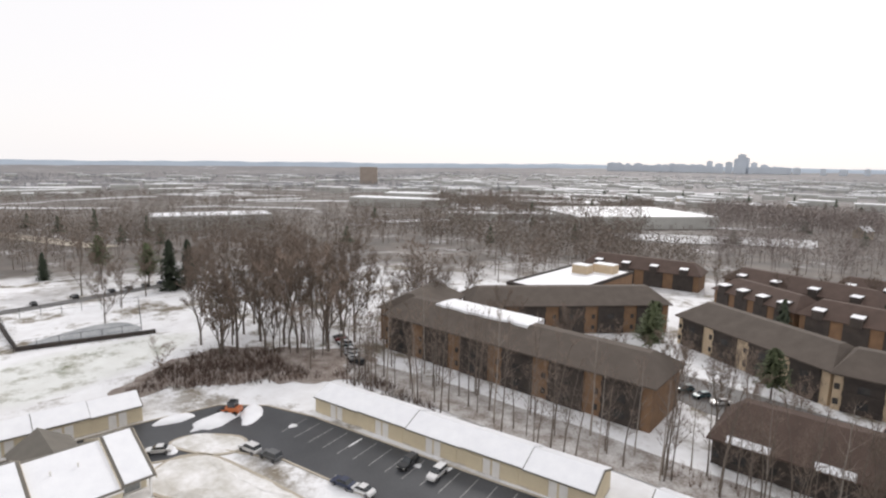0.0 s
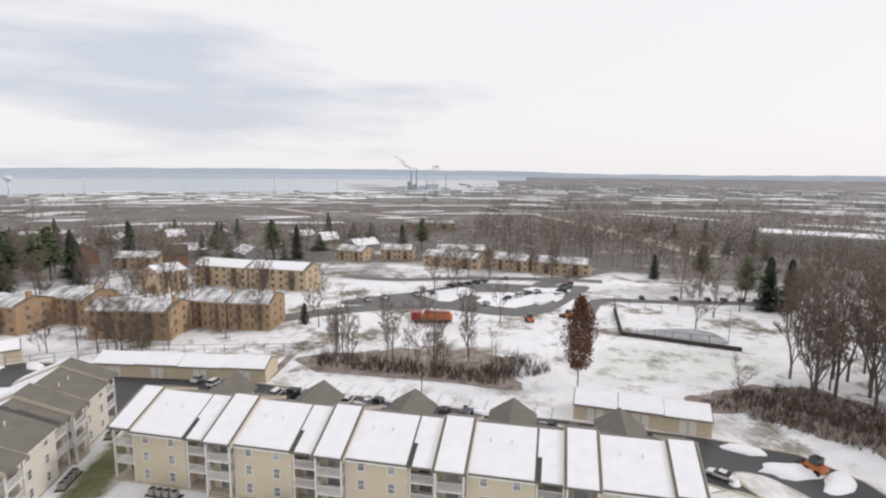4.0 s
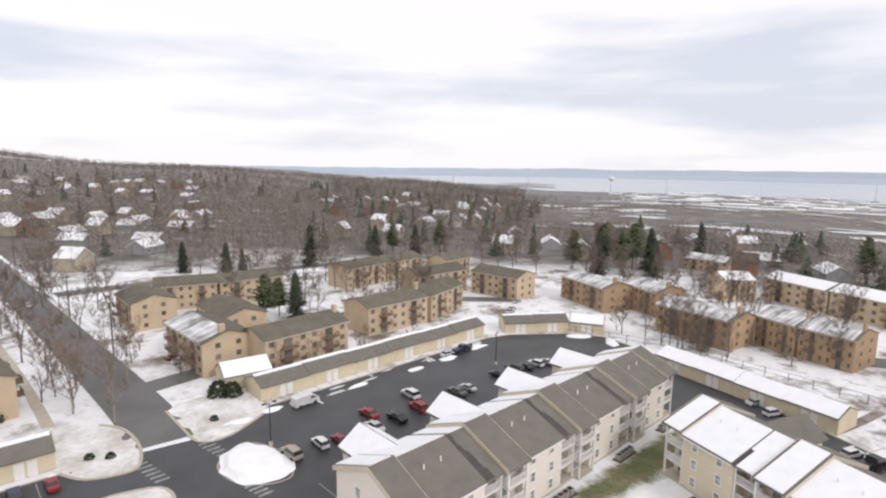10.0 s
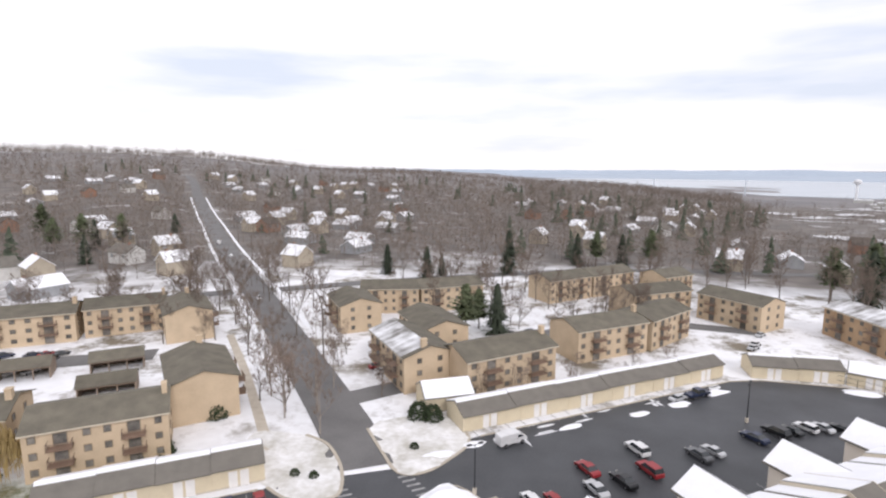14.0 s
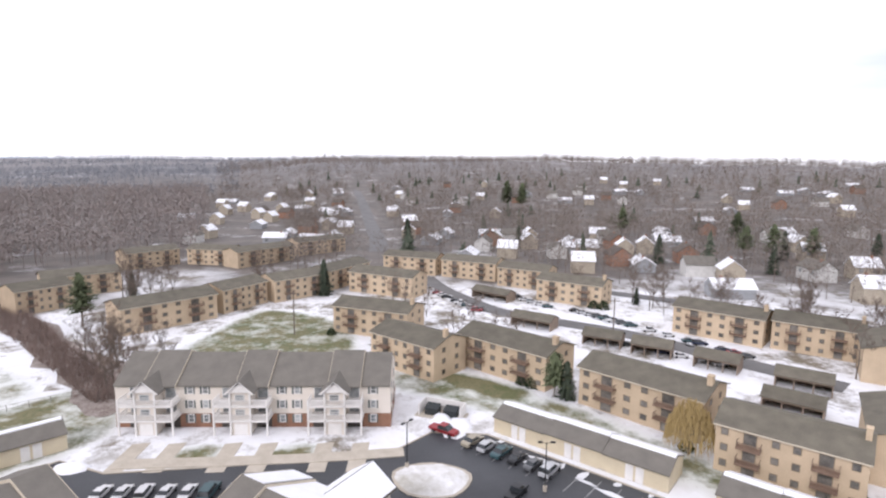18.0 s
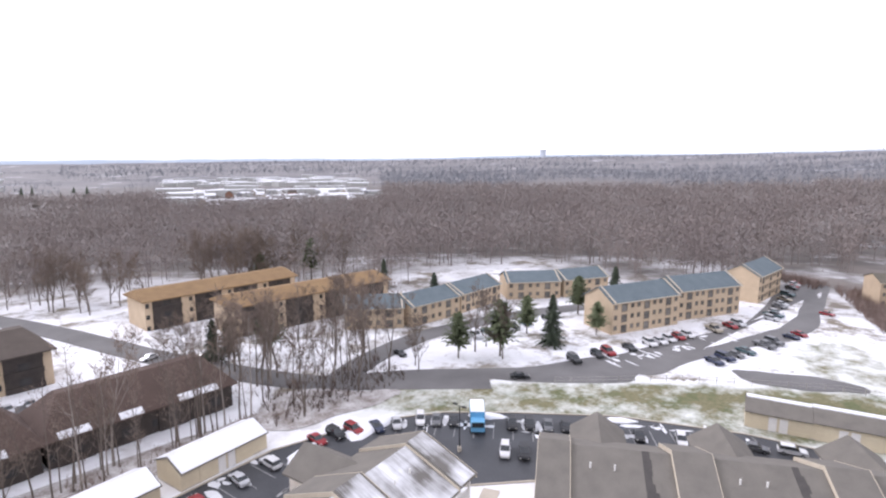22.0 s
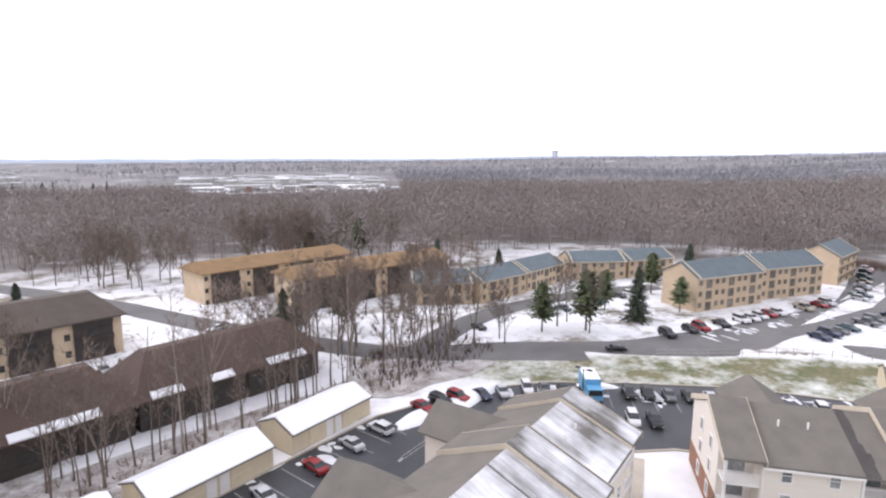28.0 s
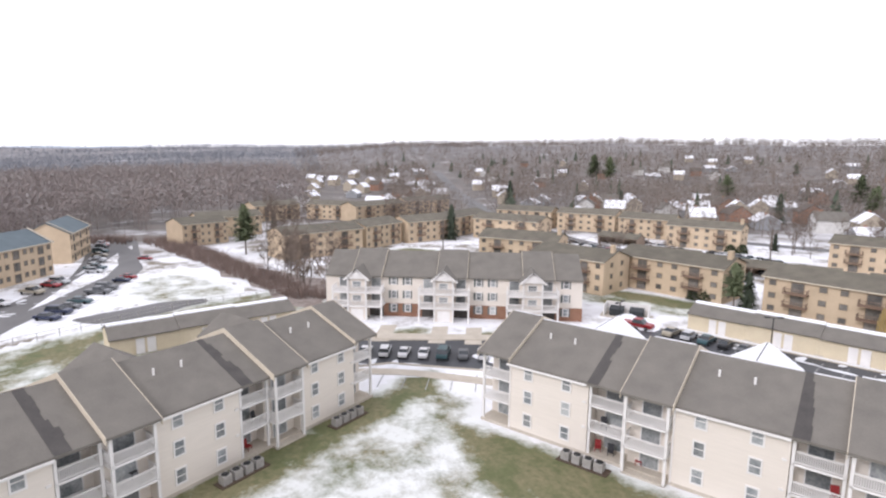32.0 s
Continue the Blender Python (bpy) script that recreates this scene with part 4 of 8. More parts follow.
def lodge(a, b, label, wall_m, roof_m, eave=8.0, ridge=10.8, depth=12.0, floors=3, snow=False, bays=None, drop=1.2, dormers=0, z=0.0, fine=True, hip=2.6):
    """A building with a deep overhanging roof skirt and dark boxes for shaded balcony recesses between brick piers."""
    home = thing("apartment_building", label, "apartment building", along(a, b, z), "lodge apartment buildings")
    w = dist(a, b)
    part("wall", Shape().box(0, 0.0, -1.5, w, depth, eave - drop + 0.2), wall_m, home)
    r = Shape()
    o = 0.7
    base = [(-o, -o), (w + o, -o), (w + o, depth + o), (-o, depth + o)]
    top = [(hip, depth * 0.42), (w - hip, depth * 0.42), (w - hip, depth * 0.58), (hip, depth * 0.58)]
    k = len(r.v)
    r.v += [(x, y, eave - drop) for x, y in base] + [(x, y, eave - drop + 0.25) for x, y in base] + [(x, y, ridge) for x, y in top]
    r.f += [(3, 2, 1, 0), (8, 9, 10, 11)] + [(i, (i + 1) % 4, 4 + (i + 1) % 4, 4 + i) for i in range(4)] + [(4 + i, 4 + (i + 1) % 4, 8 + (i + 1) % 4, 8 + i) for i in range(4)]
    roof = part("roof", r, roof_m, home)
    n = bays or max(2, round(w / 7))
    for i in range(n):
        c = w * (i + 0.5) / n
        # solid box on the wall; dark wood colour doubles as the recess's shade
        bay = part("balcony_bay", Shape().box(c - w / n * 0.33, -0.25, 0.0, c + w / n * 0.33, 0.02, eave - drop + 0.15), DARKWOOD, home, "dark wooden box standing for a shaded balcony recess")
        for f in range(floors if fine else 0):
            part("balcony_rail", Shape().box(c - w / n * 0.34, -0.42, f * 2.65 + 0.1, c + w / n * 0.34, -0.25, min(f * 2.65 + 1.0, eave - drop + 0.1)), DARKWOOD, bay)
            if f * 2.65 + 2.3 < eave - drop:
                part("balcony_door", LPANE, None, bay, at=pose(c - 0.9, -0.27, f * 2.65 + 0.3))
        for f in range(floors if fine else 0):
            if f * 2.65 + 2.1 > eave - drop:
                continue
            part("window", LWIN, None, home, at=pose(w * i / n + 0.1, -0.02, f * 2.65 + 0.9))
    for i in range(dormers):
        c = w * (i + 0.5) / dormers
        part("dormer", Shape().prism([(-0.8, eave - 1.6), (4.0, eave - 1.6), (4.0, eave + 1.2), (-0.8, eave + 0.6)], c - 1.2, c + 1.2), DARKWOOD, home, "dark chalet dormer")
        part("dormer_snow", Shape().prism([(-0.9, eave + 0.62), (1.4, eave + 0.9), (1.4, eave + 1.05), (-0.9, eave + 0.78)], c - 1.25, c + 1.25), THICKSNOW, home, "snow on the dormer roof")
    if roof_m is REDROOF and not dormers:
        rise = (ridge - eave + drop - 0.25) / (depth * 0.42 + o)
        for p, q in ((0.05, 0.2), (0.34, 0.46), (0.66, 0.9)):
            part("eave_snow", Shape().prism([(-o - 0.1, eave - drop + 0.24), (0.1, eave - drop + 0.25 + rise * (0.1 + o)), (0.1, eave - drop + 0.34 + rise * (0.1 + o)), (-o - 0.1, eave - drop + 0.42)], w * p, w * q), THICKSNOW, roof, "strip of snow along the eave")
    if snow:
        cover = Shape()
        rim = [(p + 0.5 * noise.noise(Vector((p, d, 3.0))), d * depth + 0.4 * noise.noise(Vector((p, d, 8.0)))) for p, d in [(k, 0.36) for k in range(10, 33, 2)] + [(32.5, 0.6)] + [(k, 0.84) for k in range(32, 9, -2)] + [(9.6, 0.6)]]
        k = len(rim)
        cover.v += [(x, y, ridge - 1.6) for x, y in rim] + [(x, y, ridge + 0.02) for x, y in rim] + [(21 + (x - 21) * 0.95, depth * 0.6 + (y - depth * 0.6) * 0.8, ridge + 0.22) for x, y in rim]
        for j in (0, k):
            cover.f += [(j + i, j + (i + 1) % k, j + k + (i + 1) % k, j + k + i) for i in range(k)]
        cover.f.append(tuple(range(2 * k, 3 * k)))
        part("snow_cover", cover, THICKSNOW, roof, "patch of deep snow along the ridge")
    return home


lodge((92, -77.5), (36, -87.0), "dark brown lodge-style apartments with orange brick piers and deep roof", LODGEBRICK, BROWNROOF, 8.4, 10.6, 13.0, snow=True, bays=6)
lodge((105.5, -97), (97.5, -80), "short wing of the dark brown lodge-style apartments", LODGEBRICK, BROWNROOF, 8.4, 10.6, 12.0, bays=2)
lodge((87, -98), (60, -138), "dark brown lodge-style apartments behind bare trees", LODGEBRICK, BROWNROOF, 8.0, 10.2, 13.0, bays=5)
lodge((54.5, -132.5), (22, -120), "long brown-roofed apartments with yellow brick and dark bays", TAN, BROWNROOF, 7.4, 9.8, 12.0, bays=4)
lodge((21.4, -119.6), (-11.5, -125.2), "long brown-roofed apartments with yellow brick and dark bays", TAN, BROWNROOF, 7.4, 9.8, 12.0, bays=4)
lodge((26.5, -86.0), (-7, -92.0), "low apartments with a broad red-brown shingle roof", DARKWOOD, REDROOF, 5.0, 8.0, 11.0, floors=2, bays=5, drop=1.4)
lodge((-7.6, -92.2), (-32, -96.0), "low apartments with a broad red-brown shingle roof", DARKWOOD, REDROOF, 5.0, 8.0, 11.0, floors=2, bays=4, drop=1.4)
lodge((-44.5, -129.3), (-87, -131.6), "yellow brick apartments with an ochre shingle roof", TAN, OCHREROOF, 8.3, 9.8, 11.0, bays=4, drop=0.5, z=-1, hip=0.2)
lodge((-31, -147.6), (-70, -152.4), "yellow brick apartments with an ochre shingle roof", TAN, OCHREROOF, 8.3, 9.8, 11.0, bays=4, drop=0.5, z=-1, hip=0.2)
for a, b in (((39, -161.4), (8.5, -160)), ((64, -173), (40.5, -162)), ((70, -194), (29, -188)), ((113, -180), (76, -189)), ((44, -206), (8, -206))):
    lodge(a, b, "red-brown chalet apartments with dark dormers capped in snow", LODGEBRICK, REDROOF, 6.6, 9.0, 11.0, bays=4, dormers=4, z=float(land(*a)), fine=False)

hall = thing("flat_roofed_hall", "low hall with a flat snow-covered roof and tan plant boxes", "hall", pose(90, -141, 0, 0, 0, 8))
part("wall", Shape().box(-9, -20, -1.5, 9, 20, 7.6), LODGEBRICK, hall)
part("parapet", Shape().box(-9.2, -20.2, 7.6, 9.2, -19.6, 8.4).box(-9.2, 19.6, 7.6, 9.2, 20.2, 8.4).box(-9.2, -19.6, 7.6, -8.6, 19.6, 8.4).box(8.6, -19.6, 7.6, 9.2, 19.6, 8.4), DARKWOOD, hall)
part("roof_snow", Shape().box(-8.6, -19.6, 7.6, 8.6, 19.6, 8.0), THICKSNOW, hall, "snow on the flat roof")
for x, y, w in ((-3, -14, 3.2), (1.5, -8, 2.4)):
    box = part("plant_box", Shape().box(x - w, y - 2, 8.0, x + w, y + 2, 10.4), TAN, hall, "tan roof plant box")
    part("plant_snow", Shape().box(x - w + 0.1, y - 1.9, 10.4, x + w - 0.1, y + 1.9, 10.6), THICKSNOW, box)
for a, b, n in (((-109.5, -76.8), (-129, -71.4), 3), ((-131.5, -72.6), (-150.5, -66), 3), ((-79, -110.5), (-95, -111.5), 2), ((-96, -112), (-113, -114.4), 2), ((-115.5, -114), (-128.5, -105.6), 2), ((-130, -105.5), (-144.5, -100.5), 2), ((-164.5, -66.5), (-184, -67.5), 3), ((-66, -119), (-77.5, -111.6), 2)):
    h = brick_block(dist(a, b), TAN, BLUEROOF, "tan brick walk-up with a blue-grey shingle roof", depth=9.6, pitch=2.9 if n == 3 else 2.3, near=False, chimney=False, balconies=3 if dist(a, b) > 17 else 2, decks=False, floors=n)
    h.matrix_basis = along(a, b) @ Matrix.Diagonal((1, 1, 0.92, 1))
    # the party walls show as pale strips running up over the roof
    for e in (0.2, dist(a, b) - 0.5):
        part("party_wall", Shape().prism([(-0.5, n * 2.62 + 0.1), (4.8, n * 2.62 + (3.4 if n == 3 else 2.8)), (4.8, n * 2.62 + (3.5 if n == 3 else 2.9)), (-0.5, n * 2.62 + 0.3)], e, e + 0.35), BEIGE, h, "pale party wall strip over the roof")


# ---- lawns, kerbs, islands and paths ----
def lawn_material():
    """Winter grass where the snow has melted, by the sheet's own measure of melt and a ragged edge."""
    m, n, l = mix_shader("melting_lawn")
    b = n["Principled BSDF"]
    b.inputs["Roughness"].default_value = 0.85
    geo = n.new("ShaderNodeNewGeometry")
    melt = n.new("ShaderNodeAttribute")
    melt.attribute_name = "melt"

    def grain(scale, detail, rough):
        t = n.new("ShaderNodeTexNoise")
        t.inputs["Scale"].default_value, t.inputs["Detail"].default_value, t.inputs["Roughness"].default_value = scale, detail, rough
        l.new(geo.outputs["Position"], t.inputs["Vector"])
        return t.outputs["Fac"]

    def ramp(value, lo, hi):
        r = n.new("ShaderNodeMapRange")
        r.inputs["From Min"].default_value, r.inputs["From Max"].default_value = lo, hi
        l.new(value, r.inputs["Value"])
        return r.outputs["Result"]

    def blend(f, a, c):
        x = n.new("ShaderNodeMix")
        x.data_type = "RGBA"
        for value, socket in ((f, x.inputs["Factor"]), (a, x.inputs["A"]), (c, x.inputs["B"])):
            if isinstance(value, tuple):
                socket.default_value = (*value, 1)
            else:
                l.new(value, socket)
        return x.outputs["Result"]

    grass = blend(ramp(grain(0.18, 6, 0.6), 0.40, 0.56), (0.135, 0.145, 0.062), (0.24, 0.205, 0.115))
    grass = blend(ramp(grain(1.4, 6, 0.7), 0.3, 0.75), grass, (0.08, 0.095, 0.035))
    snow = blend(ramp(grain(0.25, 5, 0.5), 0.3, 0.7), (0.86, 0.87, 0.89), (0.74, 0.74, 0.75))
    half = n.new("ShaderNodeMath")
    half.operation = "MULTIPLY"
    half.inputs[1].default_value = 0.85
    l.new(melt.outputs["Fac"], half.inputs[0])
    snow = blend(half.outputs[0], snow, (0.50, 0.53, 0.44))
    add = n.new("ShaderNodeMath")
    add.operation = "MULTIPLY_ADD"
    add.inputs[1].default_value = 1.9
    l.new(grain(0.16, 12, 0.74), add.inputs[0])
    l.new(melt.outputs["Fac"], add.inputs[2])
    l.new(blend(ramp(add.outputs[0], 1.32, 1.72), snow, grass), b.inputs["Base Color"])
    return m


LAWN, THIN = 1.0, 0.72


def lawn_sheet(lawns, cell=1.25):
    """One fine sheet over all the lawns, with a melt value that falls off over their edges."""
    cells = {}
    for pts, full in lawns:
        line = np.array(curve(pts, 4))
        nxt = np.roll(line, -1, 0)
        lo, hi = line.min(0) - 5, line.max(0) + 5
        gx, gy = np.arange(math.floor(lo[0] / cell), math.ceil(hi[0] / cell) + 1), np.arange(math.floor(lo[1] / cell), math.ceil(hi[1] / cell) + 1)
        X, Y = np.meshgrid(gx * cell, gy * cell, indexing="ij")
        inside, near = np.zeros(X.shape, bool), np.full(X.shape, 1e9)
        for (x0, y0), (x1, y1) in zip(line, nxt):
            cross = ((y0 > Y) != (y1 > Y)) & (X < (x1 - x0) * (Y - y0) / (y1 - y0 if y1 != y0 else 1e-9) + x0)
            inside ^= cross
            dx, dy = x1 - x0, y1 - y0
            t = np.clip(((X - x0) * dx + (Y - y0) * dy) / (dx * dx + dy * dy + 1e-9), 0, 1)
            near = np.minimum(near, np.hypot(X - x0 - t * dx, Y - y0 - t * dy))
        val = np.clip(0.45 + np.where(inside, near, -near) / 4.0, 0, 1) * full
        for i, a in enumerate(gx):
            for j, b in enumerate(gy):
                if val[i, j] > 0.02:
                    cells[(int(a), int(b))] = max(cells.get((int(a), int(b)), 0), float(val[i, j]))
    index = {k: i for i, k in enumerate(cells)}
    vs = [(a * cell, b * cell, (float(land(a * cell, b * cell)) if math.hypot(a, b) * cell > 148 else 0.0) + 0.012) for a, b in cells]
    fs = [(index[(a, b)], index[(a + 1, b)], index[(a + 1, b + 1)], index[(a, b + 1)]) for a, b in cells if (a + 1, b) in index and (a, b + 1) in index and (a + 1, b + 1) in index]
    me = bpy.data.meshes.new("lawn")
    me.from_pydata(vs, [], fs)
    at = me.attributes.new("melt", "FLOAT", "POINT")
    at.data.foreach_set("value", list(cells.values()))
    me.materials.append(lawn_material())
    return tagged(new("lawn", me), "winter lawn showing green through melting snow", "lawn", kind="structure")


def ragged(points, amp, steps=6):
    out = []
    for x, y in curve(points, steps):
        q = noise.noise_vector(Vector((x * 0.35, y * 0.35, 0.7)))
        out.append((x + q.x * amp, y + q.y * amp))
    return out


def sheet(name, points, z, material, label, category, amp=0.0, steps=5, holes=()):
    s = fill(ragged(points, amp, steps) if amp else curve(points, steps), holes, 0)
    s.v = [(x, y, (float(land(x, y)) if math.hypot(x, y) > 150 else 0.0) + z) for x, y, _ in s.v]
    return tagged(new(name, s.mesh(name, material)), label, category, kind="structure")


LAWNS = [
    ([(-130, -29), (-144, -42), (-126, -48), (-112, -34), (-120, -26)], 0.5), ([(-112, -45), (-117, -36), (-108, -38), (-105, -44)], 0.45),
    ([(-66, -4), (-58, -12), (-42, -34), (-30, -40), (-12, -36), (2, -24), (6, -4), (2, 22), (-6, 26), (-24, 14), (-50, -2)], 0.42),
    ([(-42, -42.5), (-70, -4.6), (-65, -2.6), (-57, -12.5), (-46, -25.5), (-35, -37.5)], LAWN),
    ([(-56, -1), (-50, -5), (-40, -3), (-26, 4), (-10, 16), (-5, 25), (-9, 29)], LAWN), ([(-50, -7), (-40, -12), (-26, -10), (-12, 0), (-8, 12), (-26, 2), (-40, -4)], 0.7), ([(-67, -5), (-57, -15), (-47, -25), (-36, -36), (-22, -26), (-12, -8), (-26, -12), (-40, -14), (-50, -8), (-60, 1)], 0.5),
    ([(-70, -6), (-66, -7), (-67, -2), (-71, -1)], LAWN),
    ([(-62, -69), (-77, -55), (-88, -43), (-98, -41), (-112, -18), (-100, -12), (-110, -10), (-118, -16), (-112, -34), (-95, -54), (-80, -66)], THIN),
    ([(-84, -49), (-92, -45), (-108, -24), (-114, -20), (-104, -40), (-92, -52)], LAWN),
    ([(-30, 70), (-48, 60), (-78, 47), (-98, 33), (-108, 24), (-122, 26), (-112, 33), (-84, 57), (-60, 65), (-42, 73)], 0.6),
    ([(-44, -81), (-60, -76), (-80, -63), (-90, -54), (-84, -52), (-76, -57), (-62, -71), (-48, -78.5)], THIN),
    ([(-84, 50), (-100, 42), (-104, 46), (-88, 56)], LAWN),
    ([(-116, 0), (-112, 26), (-126, 34), (-150, 34), (-168, 18), (-150, 4), (-130, -6)], THIN),
    ([(62, 50), (58, 46), (46, 42), (30, 36), (14, 28), (14, 32), (36, 43), (60, 54)], LAWN),
    ([(-89, -3), (-85, -4), (-83.5, 1), (-88, 3)], LAWN), ([(-84, 9.5), (-80.5, 9), (-79, 14), (-83, 16)], LAWN),
    ([(-44, -88), (-56, -86), (-67.6, -78), (-79, -69.5), (-89, -60.5), (-98, -51), (-104, -44), (-116, -30), (-121, -14), (-98, -12), (-82.5, -38), (-78.5, -44), (-72.5, -52.5), (-65, -60.5), (-57, -69.5), (-48, -78)], 0.62),
    ([(104, -12), (112, -36), (124, -48), (130, -40), (126, -14)], 0.4),
]
lawn_sheet(LAWNS)

SNOWLITTER = stuff("snowy_leaf_litter", (0.16, 0.125, 0.10), (0.60, 0.59, 0.58), 0.35, 0.5, 0.95)
MULCH = stuff("brown_brush_litter", (0.12, 0.08, 0.06), (0.42, 0.38, 0.35), 0.35, 0.5, 0.95)
for pts in ([(92, 42), (95, 4), (99, 2), (112, 8), (108, 30), (97, 45)], [(99, -27), (105, -32), (110, -40), (113, -49), (106, -57), (100, -66), (90, -72), (81, -66), (84, -58), (91, -47), (96, -38)], [(-112, -10), (-108, -16), (-150, -34), (-196, -54), (-200, -46), (-150, -24), (-120, -4)]):
    sheet("brush_litter", pts, 0.07, MULCH, "brown leaf litter and brush under bare trees", "undergrowth", 2.6, 8)

for k, pts in enumerate(([(-33, -83), (-50, -81.5), (-56, -83.5), (-50, -88), (-42, -95), (-35, -92)], [(80, -63), (32, -74), (-28, -84), (-34, -90), (-10, -88.5), (32, -82), (84, -71)])):
    sheet("brush_litter", pts, 0.09 + 0.02 * k, SNOWLITTER, "leaf litter showing through thin snow under bare trees", "undergrowth", 1.2)

KERB = stuff("kerb_concrete", (0.50, 0.45, 0.37), (0.38, 0.34, 0.28), 0.4, 0.5, 0.9)


def kerb(points, closed=True, w=0.28, h=0.14, steps=4, wide=None):
    """A raised strip of one width along a line, in one piece."""
    pts = curve(points, steps, closed) if steps > 1 else [tuple(p) for p in points]
    s, n, half = Shape(), len(pts), (wide or w) / 2
    for i in range(n):
        a, b = Vector(pts[(i - 1) % n if closed else max(i - 1, 0)]), Vector(pts[(i + 1) % n if closed else min(i + 1, n - 1)])
        d = (b - a).normalized()
        q = Vector((-d.y, d.x)) * half
        p = Vector(pts[i])
        s.v += [(p.x - q.x, p.y - q.y, 0), (p.x - q.x, p.y - q.y, h), (p.x + q.x, p.y + q.y, h), (p.x + q.x, p.y + q.y, 0)]
    for i in range(n if closed else n - 1):
        k, m = 4 * i, 4 * ((i + 1) % n)
        s.f += [(k + j + 1, k + j, m + j, m + j + 1) for j in range(3)]
    return s


tagged(new("kerb", kerb(LOT_OUT[13:] + LOT_OUT[:10] + [(2, 79.4)], False, steps=1).mesh("kerb", KERB)), "concrete kerb along the outer edge of the lot", "kerb", kind="structure")
tagged(new("kerb", kerb(LOT_IN, steps=1).mesh("kerb", KERB)), "concrete kerb along the inner edge of the lot", "kerb", kind="structure")
tagged(new("pavement", kerb([(9, 46.5), (51, 67.5)], False, h=0.10, steps=1, wide=1.6).mesh("pavement", CONCRETE)), "concrete walk along the parking side of the building", "pavement", kind="structure")
tagged(new("pavement", kerb([(-65, 5), (-72, -6), (-74, -15)], False, h=0.10, wide=1.8).mesh("pavement", CONCRETE)), "concrete walk beside the parked cars", "pavement", kind="structure")
tagged(new("pavement", kerb([(-88, -10), (-83, 4), (-79, 16), (-76, 27)], False, h=0.16, wide=2.4).mesh("pavement", CONCRETE)), "tan concrete walk and drive aprons before the porches", "pavement", kind="structure")
tagged(new("pavement", kerb([(-28, 74), (-42, 101), (-56, 126)], False, h=0.08, wide=1.6).mesh("pavement", CONCRETE)), "concrete footpath beside the street", "pavement", kind="structure")
tagged(new("pavement", kerb([(84, 46), (90, 47.2), (97.5, 49)], False, h=0.06, wide=1.6).mesh("pavement", MULCH)), "dark footpath through the snow", "pavement", kind="structure")
tagged(new("pavement", kerb([(-47, -53), (-40, -49)], False, h=0.08, wide=2.0).mesh("pavement", CONCRETE)), "concrete walk between two buildings", "pavement", kind="structure")
for u in (7.0, 20.3, 33.6):
    a = Vector((-95.6, -11.2)).lerp(Vector((-80.2, 25.8)), u / 40.0)
    for off in (-2.6, 2.6):
        c = a + Vector((0.385, 0.923)) * off
        s = Shape().slab([(c.x + 0.4, c.y - 1.3), (c.x + 7.6, c.y - 4.2), (c.x + 8.4, c.y - 1.9), (c.x + 0.9, c.y + 1.1)], 0, 0.06)
        tagged(new("driveway", s.mesh("driveway", CONCRETE)), "short concrete drive up to a garage bay", "driveway", kind="structure")


TRAMPLED = stuff("trampled_snow", (0.88, 0.88, 0.89), (0.42, 0.40, 0.34), 0.16, 0.5, 0.7, bump=0.04, fine=6)


def island(points, label, snow=0.35, rim=None):
    """A kerbed island in the lot, heaped with snow."""
    home = thing("traffic_island", label, "traffic island")
    part("kerb", kerb(points if rim is None else points[:rim], rim is None, w=0.45 if snow < 0.6 else 0.2, h=0.15 if snow < 0.6 else 0.1), KERB, home)
    line = curve(points, 4)
    cx, cy = sum(p[0] for p in line) / len(line), sum(p[1] for p in line) / len(line)
    s = Shape()
    rings = ((1.0, 0.1 if rim is None else 0.04), (0.9, 0.18 if rim is None else 0.1), (0.72, snow), (0.4, snow * 1.2))
    for f, z in rings:
        for x, y in line:
            q = noise.noise(Vector((x * 0.4, y * 0.4, f)))
            e = f * (1 + 0.22 * q * (snow > 0.6 or f < 0.95))
            s.v.append((cx + (x - cx) * e, cy + (y - cy) * e, z + 0.18 * q * (f < 0.95)))
    n = len(line)
    for i in range(len(rings) - 1):
        s.f += [(i * n + j, i * n + (j + 1) % n, (i + 1) * n + (j + 1) % n, (i + 1) * n + j) for j in range(n)]
    s.f.append(tuple((len(rings) - 1) * n + j for j in range(n)))
    part("snow", s, THICKSNOW if snow > 0.55 else TRAMPLED, home)
    return home


island([(76.3, -30.3), (77.1, -33.9), (72.6, -38.8), (69.2, -38), (70.2, -34)], "kerbed island with thin snow and brown grass", 0.15)
island([(67.5, -25), (72.2, -29.3), (70.2, -33.7), (63.3, -36.4), (54.1, -38.9), (48, -40), (52, -34), (60, -29)], "broad kerbed island heaped with trampled snow", 0.5)
island([(-5.8, 62.2), (-2.3, 66.7), (2.3, 62.9), (3.6, 56.7), (0.1, 55.4), (-4.0, 57.6)], "kerbed island heaped with ploughed snow", 0.7)
island([(-15.2, 81), (-12, 74.4), (-9.1, 69.2), (-5.6, 69.3), (-2.2, 73), (0.3, 77.6), (-0.8, 82.8), (-4, 86), (-10.7, 85)], "snowy corner verge at the street entrance", 0.16, 7)
island([(-71.5, 24), (-71.5, 29.5), (-67, 33.0), (-63.5, 29), (-66, 24)], "round kerbed island under snow", 0.45)
island([(-24, 78.6), (-20.3, 76.2), (-17.2, 71), (-15.8, 66), (-16.4, 63.2), (-21.3, 62.6), (-25, 65), (-30, 70), (-32, 79)], "snowy kerbed corner with a drain and bushes", 0.14, 7)


